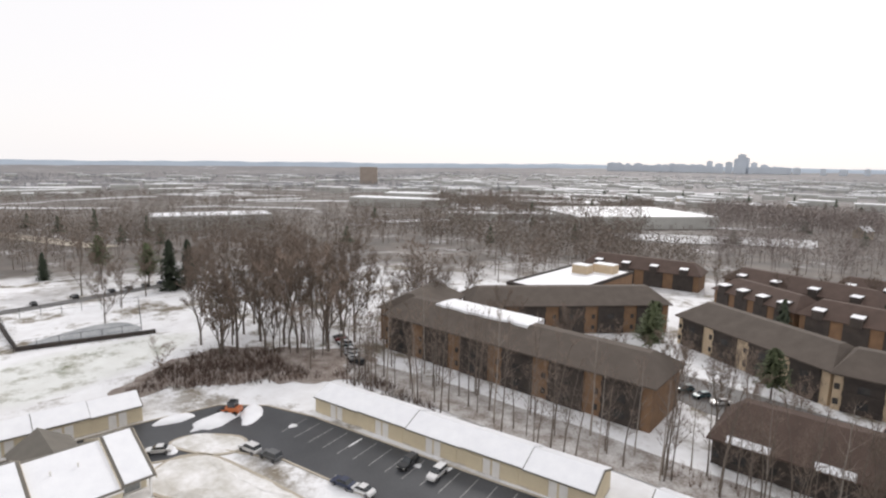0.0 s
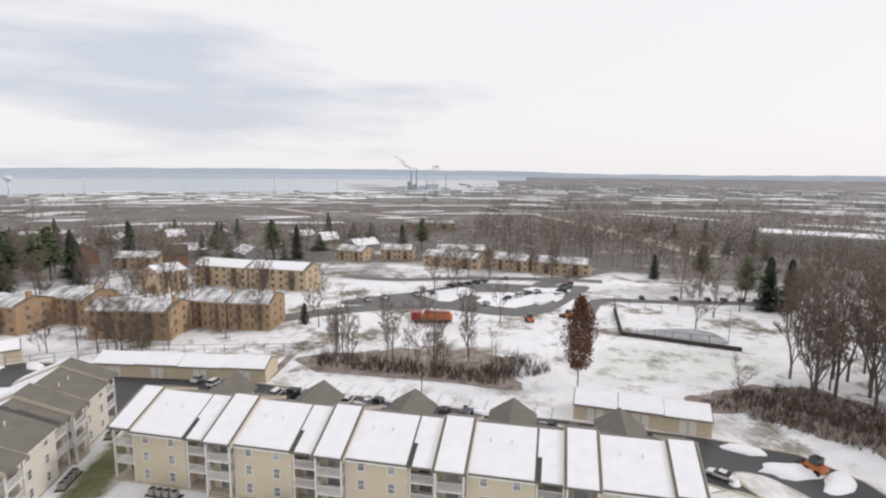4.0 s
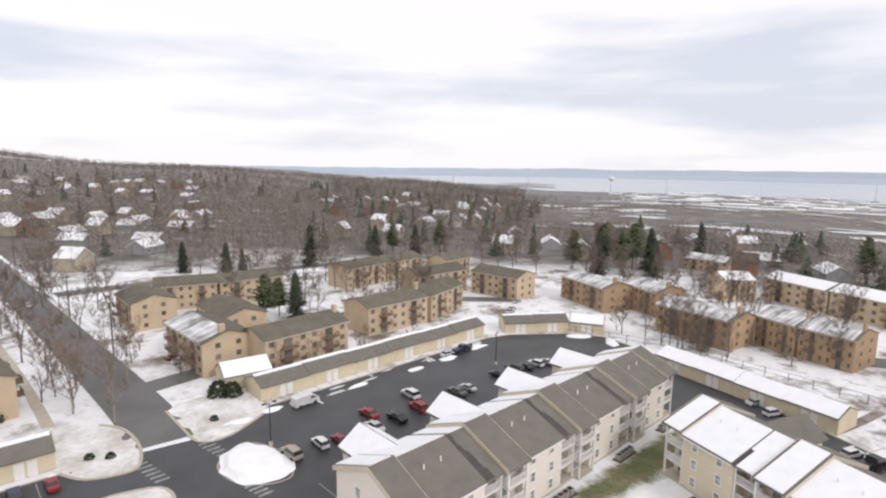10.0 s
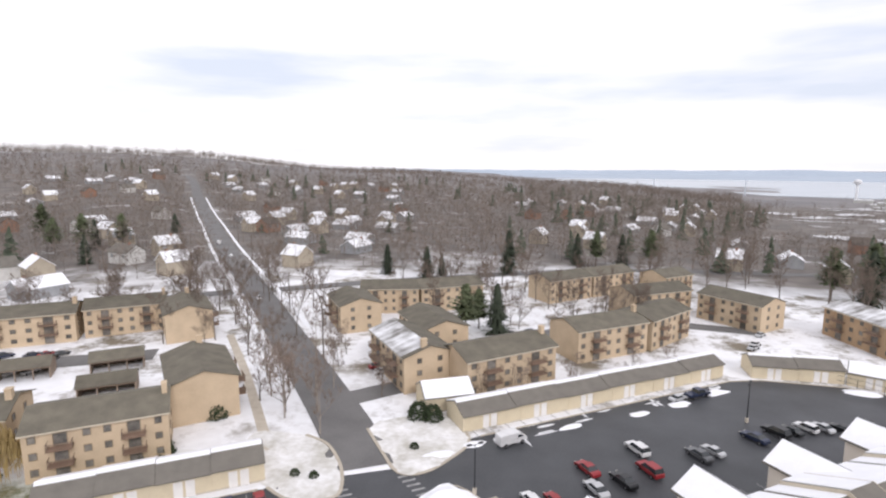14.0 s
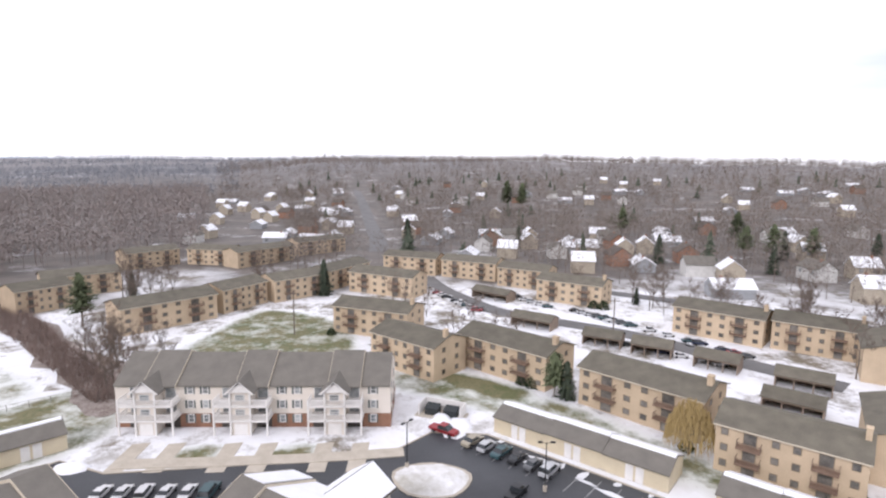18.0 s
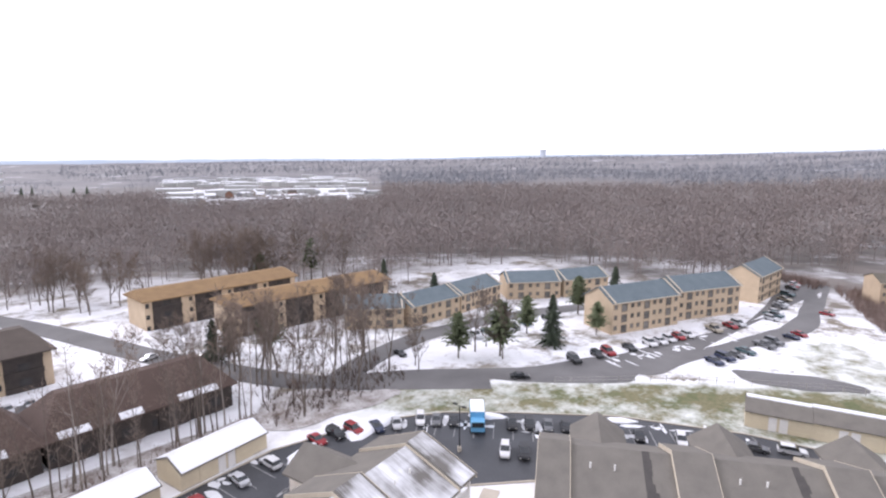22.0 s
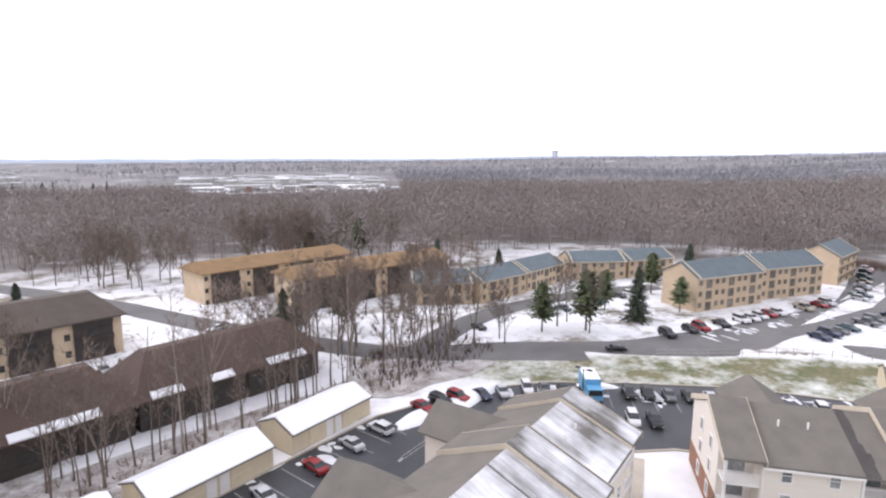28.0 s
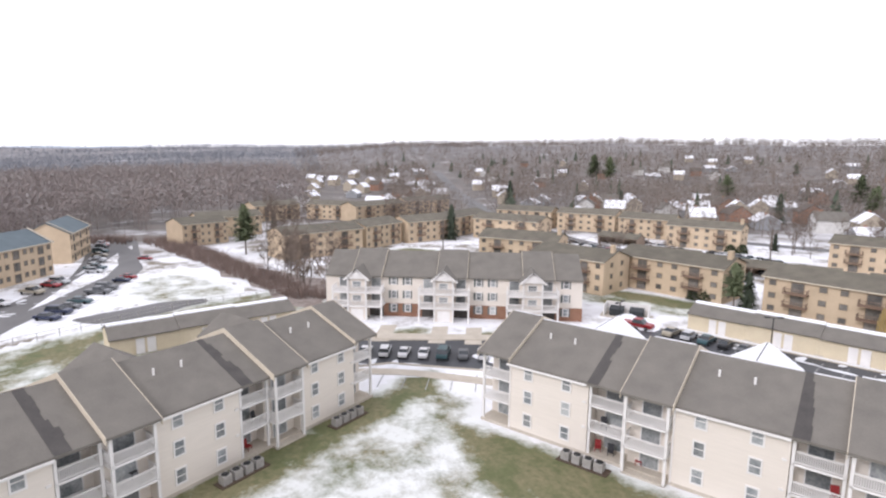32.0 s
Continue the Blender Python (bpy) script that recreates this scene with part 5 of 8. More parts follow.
island([(-18.5, 56), (-17.5, 57.8), (-12.2, 58.2), (-10, 55), (-10.8, 52), (-16, 51.5)], "snowy kerbed island at the lot entrance", 0.35)


def heap(x, y, r, h, stretch=1.0, turn=0.0):
    """A ploughed bank of snow."""
    s = Shape()
    n, rings = 14, ((1.0, 0.0), (0.85, 0.45), (0.6, 0.85), (0.25, 1.0))
    c, d = math.cos(turn), math.sin(turn)
    for f, z in rings:
        for i in range(n):
            w = 2 * math.pi * i / n
            q = 1 + 0.45 * noise.noise(Vector((x + math.cos(w) * 1.6, y + math.sin(w) * 1.6, f * 0.3)))
            px, py = math.cos(w) * r * f * q * stretch, math.sin(w) * r * f * q
            s.v.append((x + c * px - d * py, y + d * px + c * py, 0.02 + h * z * (1 + 0.3 * noise.noise(Vector((px * 2, py * 2, 3))))))
    for i in range(len(rings) - 1):
        s.f += [(i * n + j, i * n + (j + 1) % n, (i + 1) * n + (j + 1) % n, (i + 1) * n + j) for j in range(n)]
    s.f.append(tuple((len(rings) - 1) * n + j for j in range(n)))
    me = s.mesh("snow_bank", THICKSNOW)
    me.polygons.foreach_set("use_smooth", [True] * len(me.polygons))
    return tagged(new("snow_bank", me), "ploughed bank of white snow on the asphalt", "snow bank", "snow banks")


for x, y, r, h, st, tu in ((80, -38, 2.2, 0.7, 2.0, 1.9), (84, -33, 1.4, 0.5, 2.2, 1.5), (79, -43, 1.6, 0.6, 2.4, 2.6), (75, -30, 1, 0.3, 1.5, 0), (-44.5, -75.5, 2.2, 0.7, 2.2, 0.2), (-34, -75, 1.5, 0.5, 2.4, 0.3), (-80, 37.5, 2.0, 0.6, 1.8, 2.4), (-83, 36, 1.8, 0.8, 1.5, 2.6),
                         (36, 92, 1.0, 0.4, 2.4, 0.45), (28, 88, 0.8, 0.3, 2.6, 0.45), (16, 83, 0.7, 0.3, 3.0, 0.45), (44, 97, 1.1, 0.4, 2.6, 0.45), (70, 98, 1.3, 0.5, 2.4, -0.3), (75, 92, 1.4, 0.5, 2.2, 1.2), (62, 66, 1.5, 0.6, 2.0, 1.0), (1, 77, 0.9, 0.3, 2, 0.4), (-4, 74, 1.0, 0.3, 2.2, 0.3), (-72, 8, 1.4, 0.4, 2.4, 0.9), (-60, -67, 1.2, 0.4, 2.4, 2.3), (-74, -53, 1.0, 0.35, 2.5, 2.3), (-89, -15, 1.6, 0.6, 1.6, 1.2), (83.2, 20, 0.8, 0.35, 3.2, 1.57), (83.4, 5, 0.8, 0.35, 3.2, 1.57), (82.2, 36, 0.8, 0.35, 3.2, 1.6)):
    heap(x, y, r, h, st, tu)
PATCH = stuff("melting_snow_patch", (0.78, 0.79, 0.80), (0.62, 0.63, 0.64), 0.8, 0.5, 0.6)
lines = Shape()
LINE = stuff("faded_line_paint", (0.42, 0.42, 0.41), (0.20, 0.20, 0.20), 0.9, 0.5, 0.8)


def bays(a, b, n, depth=5.2, name="parking_lines"):
    """Stall lines at right angles to a kerb from a to b."""
    d = Vector((b[0] - a[0], b[1] - a[1]))
    u = d.normalized()
    v = Vector((-u.y, u.x))
    for i in range(n + 1):
        p = Vector(a) + d * (i / n)
        q = p + v * depth
        o = u * 0.06
        lines.face((p.x - o.x, p.y - o.y, 0.036), (p.x + o.x, p.y + o.y, 0.036), (q.x + o.x, q.y + o.y, 0.036), (q.x - o.x, q.y - o.y, 0.036))


bays((45, 100.0), (2, 78.8), 17, -5.2)
bays((-27, 63.4), (-76, 39.6), 20, 5.2)
bays((72, -49), (33, -61.6), 15, -5.2)
bays((9, -69.0), (-30, -77.6), 15, -5.2)
bays((9, 49.2), (50, 69.5), 15, 5.2)
bays((81.6, 40), (84.2, -6), 17, 5.2)
bays((-66, 8.6), (-75, -12), 8, 5.2)
bays((-50, -75), (-84, -38), 18, -5.0)
for cx, cy, tx, ty in ((-9.0, 68.2, 0.72, -1.0), (-3.4, 57.0, 0.6, -0.8), (-16.5, 64.6, 0.72, -1.0), (-33, -70, 0.9, 0.25)):
    for i in range(6):
        x, y = cx + tx * i * 0.95, cy + ty * i * 0.95
        lines.face((x, y, 0.037), (x + 1.6, y + 0.75, 0.037), (x + 1.75, y + 0.4, 0.037), (x + 0.15, y - 0.35, 0.037))
tagged(new("parking_lines", lines.mesh("parking_lines", LINE)), "worn white stall lines and crosswalk bars on asphalt", "road marking", kind="structure")


def lot_sheet(points, label, z=0.03, mat=None, steps=4):
    return sheet("parking_lot", points, z, mat or ROAD, label, "parking lot", 0.0, steps)


lot_sheet([(-52, -94), (-62, -90), (-72, -82.5), (-81, -76), (-93, -72), (-99, -69), (-111, -67), (-135, -62), (-160, -60), (-184, -65), (-204, -68), (-206, -61), (-186, -56), (-166, -52), (-143, -52), (-116, -57), (-100, -61), (-92, -60.5), (-88, -60), (-80, -66.5), (-74, -72.5), (-68, -79.4), (-54, -84.5)], "wet asphalt lot in front of the blue-roofed buildings")
lot_sheet([(-92, -70), (-108, -64), (-133, -60.5), (-165, -64.5), (-195, -71), (-204, -66), (-187, -58.5), (-165, -52), (-151, -48.5), (-135, -49.5), (-123.6, -53.5), (-106, -57.5), (-94, -59)], "broad wet parking lane between two rows of cars", 0.042)
sheet("court", [(-108, -50), (-112, -46), (-117, -36), (-115.5, -31), (-109, -37), (-105, -45)], 0.06, ROAD, "wet strip of old asphalt in the snow", "court", 1.0)
ribbon([(44, -290), (38, -262), (21, -230), (-3, -186), (-16, -158), (-26, -133), (-36, -112), (-46, -96), (-58, -86), (-70, -76)], 6.5, 0.05, ROAD, "road", "narrow wet road past the brick apartments")
ribbon([(-50, -94), (-62, -100), (-80, -104), (-104, -102), (-126, -95)], 6.0, 0.075, ROAD, "road", "parking lane among pines")
lot_sheet([(44, -104), (30, -101), (12, -108), (-8, -109), (-28, -115), (-28, -120), (-8, -118), (14, -116), (36, -115), (52, -112)], "snowy parking lane between brown-roofed buildings")
ribbon([(-198, 80), (-176, 77), (-150, 78), (-136, 82), (-110, 98), (-84, 106), (-66, 112)], 7.0, 0.05, ROAD, "road", "slushy parking lane of the brick walk-ups")
ribbon([(116, 70), (132, 57), (144, 40), (154, 26), (172, 12), (196, 6), (240, -16)], 7.0, 0.05, ROAD, "road", "wet asphalt street through snow")
lot_sheet([(139, 60), (142, 40), (143, 28), (142.5, 12), (149, 3), (170, -3), (190, -6), (186, 8), (180, 32), (160, 46), (147, 58)], "wet asphalt lot with ploughed snow beside it", 0.09, steps=4)
ribbon([(178, 80), (177, 60), (189, 36), (199, 6), (201, -10)], 6.0, 0.06, ROAD, "road", "ploughed parking lane")
for pts in ([(150, 14), (160, 8), (172, 10), (168, 20), (156, 24)], [(152, 32), (166, 28), (172, 34), (158, 42)], [(175, 2), (182, 0), (181, 12), (176, 14)]):
    sheet("snow", pts, 0.13, THICKSNOW, "ploughed snow left on the asphalt", "snow", 2.0)
ribbon([(120, -8), (140, -7), (168, -10), (174, -26), (184, -60), (190, -90)], 5.0, 0.05, ROAD, "road", "ploughed lane beside the fenced court")
ribbon([(-268, 84), (-307, 95.6), (-410, 122), (-522, 150), (-680, 187), (-837, 225)], 10.0, 0.08, ROAD, "road", "straight street rising through the suburb")
ribbon([(-66, 172), (-110, 150), (-160, 122), (-220, 100), (-262, 86)], 7.0, 0.085, ROAD, "road", "cross street behind the brick walk-ups")
ribbon([(-20, 92), (-4, 104), (8, 122), (40, 140), (70, 134)], 5.5, 0.05, ROAD, "road", "service drive between brick walk-ups")
ribbon([(-66, 170), (-20, 190), (60, 215), (160, 215), (260, 190)], 7.0, 0.10, ROAD, "road", "residential cross street")
ribbon([(420, 120), (520, 240), (640, 420), (760, 700)], 12.0, 0.2, CONCRETE, "road", "pale concrete highway below the hill")
ribbon([(300, -60), (520, 40), (900, 260), (1400, 900)], 12.0, 0.3, CONCRETE, "road", "pale concrete highway below the hill")


# banks of ploughed snow along the street
for side in (-6.2, 6.2):
    ribbon([(x + side * 0.875, y + side * 0.48) for x, y in ((-44, 129), (-69, 175), (-114, 255), (-165, 350), (-241, 489))], 1.3, 0.16, THICKSNOW, "verge", "white snow bank along the street")


# ---- small things on the site ----
POLE = stuff("dark_metal", (0.04, 0.042, 0.045), None, 3.0, 0.5, 0.5, 0.6)


def lamp_post(x, y, turn=0.0, h=6.5):
    o = thing("street_lamp", "dark steel lamp post with two flat heads", "street lamp", pose(x, y, 0, 0, 0, turn), "lamp posts")
    part("base", Shape().tube((0, 0, 0), (0, 0, 0.7), 0.28, 0.26, 10), CONCRETE, o)
    part("pole", Shape().tube((0, 0, 0.7), (0, 0, h), 0.09, 0.06, 8), POLE, o)
    for sgn in (-1, 1):
        arm = part("arm", Shape().tube((0, 0, h - 0.1), (sgn * 0.8, 0, h + 0.05), 0.04, 0.035, 6), POLE, o)
        part("lamp_head", Shape().box(sgn * 0.8 - 0.3, -0.16, h - 0.02, sgn * 0.8 + 0.3, 0.16, h + 0.12), POLE, arm)
    return o


for x, y in ((44, 86), (0.9, 65.0), (-72, 26), (80, 14), (-50, -62), (-60, 40), (20, -56)):
    lamp_post(x, y, rnd.uniform(0, 180))


def utility_pole(x, y, h=11.0):
    z = float(land(x, y))
    o = thing("utility_pole", "brown timber utility pole with a crossarm", "utility pole", pose(x, y, z, 0, 0, 65))
    part("pole", Shape().tube((0, 0, 0), (0, 0, h), 0.17, 0.12, 8), BARK, o)
    part("crossarm", Shape().box(-1.2, -0.07, h - 0.9, 1.2, 0.07, h - 0.75), BARK, o)
    return o


for x, y in ((-30, 112), (-48, 146), (-66, 180), (-88, 222), (-112, 266), (-140, 22), (-105, 90), (104, 20), (100, 40)):
    utility_pole(x, y)

UNIT = stuff("grey_metal_case", (0.46, 0.44, 0.41), (0.30, 0.29, 0.27), 2.0, 0.5, 0.6, 0.3)
MULCHBED = stuff("dark_mulch", (0.10, 0.072, 0.052), None, 2.0)


def cooler_group(x, y, turn, n=5):
    """A row of condenser units on a slab beside a wall."""
    o = thing("air_conditioners", "row of grey air conditioning units beside the wall", "air conditioner", pose(x, y, LEVEL, 0, 0, turn), "condenser rows")
    part("slab", Shape().box(-0.3, -0.6, 0, n * 0.95 + 0.2, 0.6, 0.09), MULCHBED, o)
    for i in range(n):
        u = part("unit", Shape().box(i * 0.95, -0.36, 0.09, i * 0.95 + 0.72, 0.36, 0.8), UNIT, o)
        part("fan_grille", Shape().tube((i * 0.95 + 0.36, 0, 0.8), (i * 0.95 + 0.36, 0, 0.85), 0.3, 0.28, 12), POLE, u)
    return o


for a, b, spots in (((-39.4, -40.3), (-62.3, -10.0), (7, 19.5, 31)), ((-51.8, 0.8), (-8.0, 30.6), (6, 20, 33)), ((12.6, 31.5), (60.2, 54.7), (6, 20, 34, 46)), ((47.6, 41.0), (54.5, -23.6), (6, 20, 33, 47, 59)), ((10.8, -33.5), (-37.4, -46.8), (6, 20, 33))):
    d = (Vector(b) - Vector(a)).normalized()
    inward = Vector((d.y, -d.x))
    for u in spots:
        p = Vector(a) + d * u + inward * 1.6
        cooler_group(p.x, p.y, math.degrees(math.atan2(d.y, d.x)), 4)

def patio_chair(x, y, z, turn, paint):
    o = thing("patio_chair", ("red" if paint else "dark") + " plastic patio chair on a balcony", "chair", pose(x, y, z, 0, 0, turn), "patio chairs")
    mat = CHAIRS[paint]
    part("seat", Shape().box(-0.26, -0.26, 0.4, 0.26, 0.26, 0.45), mat, o)
    part("backrest", Shape().prism([(0.22, 0.45), (0.28, 0.45), (0.36, 0.95), (0.31, 0.95)], -0.26, 0.26), mat, o)
    for px in (-0.22, 0.22):
        for py in (-0.22, 0.22):
            part("leg", Shape().tube((px, py, 0), (px, py, 0.4), 0.03, 0.025, 6), mat, o)
    return o


CHAIRS = [stuff("dark_plastic", (0.06, 0.06, 0.065), None, 2.0), stuff("red_plastic", (0.32, 0.04, 0.04), None, 2.0)]
for a, b, spots in (((-54.4, -1.0), (-8.0, 30.6), ((11.2, 0, 1), (12.3, 0, 0), (14.6, 0, 1), (11.6, 2.4, 0), (24.6, 0, 0), (25.6, 0, 0), (27.4, 2.4, 1))), ((-39.4, -40.3), (-62.3, -10.0), ((11.5, 0, 0), (14.4, 2.4, 0), (23.6, 0, 1), (24.5, 2.4, 0)))):
    d = (Vector(b) - Vector(a)).normalized()
    back = Vector((-d.y, d.x))
    for u, z, paint in spots:
        p = Vector(a) + d * u + back * 0.9
        patio_chair(p.x, p.y, LEVEL + 0.2 + z * 0.908, math.degrees(math.atan2(d.y, d.x)) + 20, paint)

# dumpsters in their pen
BIN = stuff("dark_steel_bin", (0.035, 0.04, 0.042), None, 2.0, 0.5, 0.6)
pen = thing("dumpster_pen", "cream timber pen open towards the lot, snow round it", "enclosure", along((-86.6, 33.4), (-81.6, 38.6)))
part("rear_wall", Shape().box(0, 3.2, 0, 7.2, 3.35, 1.9), TRIM, pen)
part("side_wall", Shape().box(0, 0, 0, 0.15, 3.2, 1.9), TRIM, pen)
part("side_wall", Shape().box(7.05, 0, 0, 7.2, 3.2, 1.9), TRIM, pen)
part("pad", Shape().box(-0.5, -0.5, 0, 7.7, 3.4, 0.06), CONCRETE, pen)
for q in (0.9, 4.1):
    d = thing("dumpster", "dark steel dumpster with sloped lid in a pen", "dumpster", along((-86.6, 33.4), (-81.6, 38.6), 0.06) @ pose(q, 0.6, 0), "dumpsters")
    part("tub", Shape().prism([(0, 0), (1.7, 0), (1.7, 1.35), (0, 1.05)], 0, 2.2), BIN, d)
    part("lid", Shape().prism([(-0.05, 1.06), (1.75, 1.37), (1.75, 1.45), (-0.05, 1.14)], -0.05, 2.25), BIN, d)


# fences
def fence(points, h, label, gap=2.5, z=None, mat=None, rails=2):
    o = thing("fence", label, "fence")
    mat = mat or POLE
    for a, b in zip(points, points[1:]):
        n = max(1, round(dist(a, b) / gap))
        za, zb = float(land(*a)), float(land(*b))
        for i in range(n):
            f = i / n
            x, y, zz = a[0] + (b[0] - a[0]) * f, a[1] + (b[1] - a[1]) * f, za + (zb - za) * f
            part("post", Shape().tube((x, y, zz), (x, y, zz + h), 0.06, 0.06, 5), mat, o)
        for r in range(rails):
            q = h * (r + 1) / rails - 0.06
            part("rail", Shape().tube((a[0], a[1], za + q), (b[0], b[1], zb + q), 0.035, 0.035, 4), mat, o)
    return o


fence([(134, -16), (165, -14.5), (160, -44), (133, -39), (134, -16)], 2.4, "dark chain-link fence posts round a snowy court", 4.0)
fence([(-78, -68), (-96, -54), (-112, -34), (-118, -14)], 1.2, "low grey guard rail along a snowy bank", 3.0, mat=UNIT)
fence([(100, 48), (86, 82), (60, 112)], 1.8, "dark wire fence behind the garages", 4.0)
tagged(new("retaining_wall", kerb([(158, -14.6), (146, -15.6), (135, -16.6), (131.5, -41.5)], False, h=0.9, steps=1, wide=0.6).mesh("retaining_wall", DARKWOOD)), "dark low wall round the snowy court", "wall", kind="structure")
COVER = stuff("dark_pool_cover", (0.20, 0.22, 0.23), (0.45, 0.46, 0.47), 0.2, 0.5, 0.7)
sheet("court", [(136, -22), (140, -20), (146, -34), (141, -39), (135, -38)], 0.05, COVER, "wet grey patch of court through the snow", "court", 0.6)


# carports in the brick walk-ups' court
CARPORT = stuff("carport_boards", (0.30, 0.235, 0.18), (0.21, 0.16, 0.125), 0.6, 0.5, 0.85)
for a, b in (((-127.7, 75.7), (-118.2, 81.5)), ((-107, 82.6), (-100, 87.7)), ((-97.4, 88.4), (-90.6, 93.3)), ((-86, 94.6), (-78.5, 98.4)), ((-161, 81.2), (-149, 87)), ((-66, 88), (-58, 92)), ((-72, 100), (-64, 104.5))):
    o = thing("carport", "low olive-roofed carport in the snowy court", "carport", along(a, b), "carports")
    w = dist(a, b)
    part("roof", Shape().prism(gable(5.2, 2.5, 3.7, 0.3, 0.3, 0.15), -0.2, w + 0.2), OLIVE, o)
    part("rear_wall", Shape().box(0, 5.0, 0, w, 5.2, 2.5), CARPORT, o)
    for e in (0, w - 0.2):
        part("end_wall", Shape().prism([(0, 0), (5.0, 0), (5.0, 2.5), (2.6, 3.6), (0, 2.5)], e, e + 0.2), CARPORT, o)
    part("front_beam", Shape().box(0.2, 0, 2.05, w - 0.2, 0.15, 2.5).box(w / 3, 0, 0, w / 3 + 0.2, 0.15, 2.05).box(w * 2 / 3, 0, 0, w * 2 / 3 + 0.2, 0.15, 2.05), CARPORT, o)

# slush left between the stalls and along the kerbs
s = Shape()
g = random.Random(12)
RIMS = [((2, 78), (46, 99.6), 26), ((-28, 62.6), (-75, 40), 30), ((72, -48), (33, -60.4), 5), ((9, -68), (-30, -76.8), 34), ((81.4, 42), (83.8, -8), 34), ((-48, -75.4), (-84, -38), 40), ((-66, 9.5), (-75, -10), 12), ((10, 50.5), (50, 70.5), 16), ((-92, -68), (-140, -57), 30), ((-106, -53), (-146, -49), 20), ((-180, 74), (-142, 76), 20), ((-134, 99), (-84, 109), 30)]
for a, b, n in RIMS:
    d = (Vector(b) - Vector(a)).normalized()
    for _ in range(n):
        c = Vector(a).lerp(Vector(b), g.random()) + Vector((-d.y, d.x)) * g.uniform(-2.4, 2.4)
        L, W, k = g.uniform(0.5, 2.2), g.uniform(0.2, 0.7), g.randint(7, 10)
        across = g.random() < 0.6
        u = Vector((-d.y, d.x)) if across else d
        v = Vector((-u.y, u.x))
        ring = []
        for i in range(k):
            w = 2 * math.pi * i / k
            q = c + u * math.cos(w) * L * g.uniform(0.6, 1.2) + v * math.sin(w) * W * g.uniform(0.6, 1.3)
            ring.append((q.x, q.y, 0.05 + (float(land(q.x, q.y)) if q.length > 150 else 0)))
        s.face(*ring)
tagged(new("slush", s.mesh("slush", PATCH)), "scraps of slush left between parked cars", "snow", kind="stuff")


# ---- vehicles ----
TYRE = stuff("tyre_rubber", (0.02, 0.02, 0.021), None, 4.0, 0.5, 0.9)
RIM = stuff("wheel_rim", (0.35, 0.35, 0.36), None, 4.0, 0.5, 0.35, 0.8)
CARGLASS = stuff("car_glass", (0.02, 0.024, 0.028), (0.04, 0.045, 0.05), 1.0, 0.5, 0.08, spec=0.7)
LIGHTS = stuff("lamp_lens", (0.55, 0.54, 0.5), None, 3.0, 0.5, 0.2)
PAINTS = {
    "white": (0.72, 0.72, 0.72), "silver": (0.52, 0.53, 0.54), "black": (0.018, 0.019, 0.021), "red": (0.30, 0.025, 0.03), "grey": (0.13, 0.135, 0.14), "navy": (0.025, 0.035, 0.075),
    "teal": (0.05, 0.10, 0.11), "tan": (0.38, 0.34, 0.26), "orange": (0.55, 0.16, 0.05), "sky": (0.16, 0.42, 0.66),
}
PAINT = {k: stuff(k + "_car_paint", v, [c * 0.85 for c in v], 0.8, 0.5, 0.28, 0.1, spec=0.5) for k, v in PAINTS.items()}


def wheel_mesh():
    return Shape().tube((0, -0.11, 0), (0, 0.11, 0), 0.33, 0.33, 12).mesh("tyre", TYRE)


WHEEL = wheel_mesh()
HUB = Shape().tube((0, -0.12, 0), (0, 0.12, 0), 0.19, 0.19, 8).mesh("rim", RIM)

FORMS = {  # side outlines of body and cabin, (x, z) from the tail
    "sedan": (4.6, 1.78, [(0, 0.35), (0.02, 0.75), (0.25, 0.95), (1.0, 0.98), (3.1, 0.95), (4.3, 0.80), (4.58, 0.6), (4.6, 0.32)], [(0.75, 0.95), (1.35, 1.40), (2.6, 1.42), (3.35, 0.93)]),
    "suv": (4.65, 1.86, [(0, 0.42), (0.02, 0.95), (0.2, 1.08), (3.2, 1.05), (4.35, 0.95), (4.62, 0.7), (4.65, 0.4)], [(0.12, 1.06), (0.4, 1.68), (2.6, 1.70), (3.35, 1.04)]),
    "pickup": (5.5, 1.95, [(0, 0.5), (0.02, 1.0), (2.0, 1.02), (4.2, 1.05), (5.25, 0.98), (5.48, 0.72), (5.5, 0.45)], [(1.95, 1.0), (2.1, 1.72), (3.5, 1.74), (4.2, 1.03)]),
    "van": (5.4, 2.0, [(0, 0.4), (0.0, 1.1), (0.03, 2.0), (0.2, 2.15), (3.9, 2.12), (4.6, 1.35), (5.2, 1.1), (5.38, 0.8), (5.4, 0.38)], [(3.3, 1.3), (3.5, 1.95), (3.95, 1.98), (4.5, 1.36)]),
    "hatch": (4.1, 1.74, [(0, 0.38), (0.02, 0.85), (0.18, 1.0), (3.0, 0.98), (3.85, 0.82), (4.08, 0.6), (4.1, 0.34)], [(0.1, 0.98), (0.5, 1.46), (2.2, 1.48), (3.05, 0.96)]),
}


def loft(outline, half, tuck, top_tuck=0.0):
    """A side outline given width, narrowed at its ends and top."""
    s = Shape()
    n = len(outline)
    zs = [z for _, z in outline]
    lo, hi = min(zs), max(zs)
    length = max(x for x, _ in outline)
    for sgn in (-1, 1):
        for x, z in outline:
            e = abs(x / length - 0.5) * 2
            w = half * (1 - tuck * max(0, e - 0.7) / 0.3) * (1 - top_tuck * (z - lo) / (hi - lo))
            s.v.append((x, sgn * w, z))
    s.f.append(tuple(range(n)))
    s.f.append(tuple(n + i for i in reversed(range(n))))
    s.f += [(i, n + i, n + (i + 1) % n, (i + 1) % n) for i in range(n)]
    return s


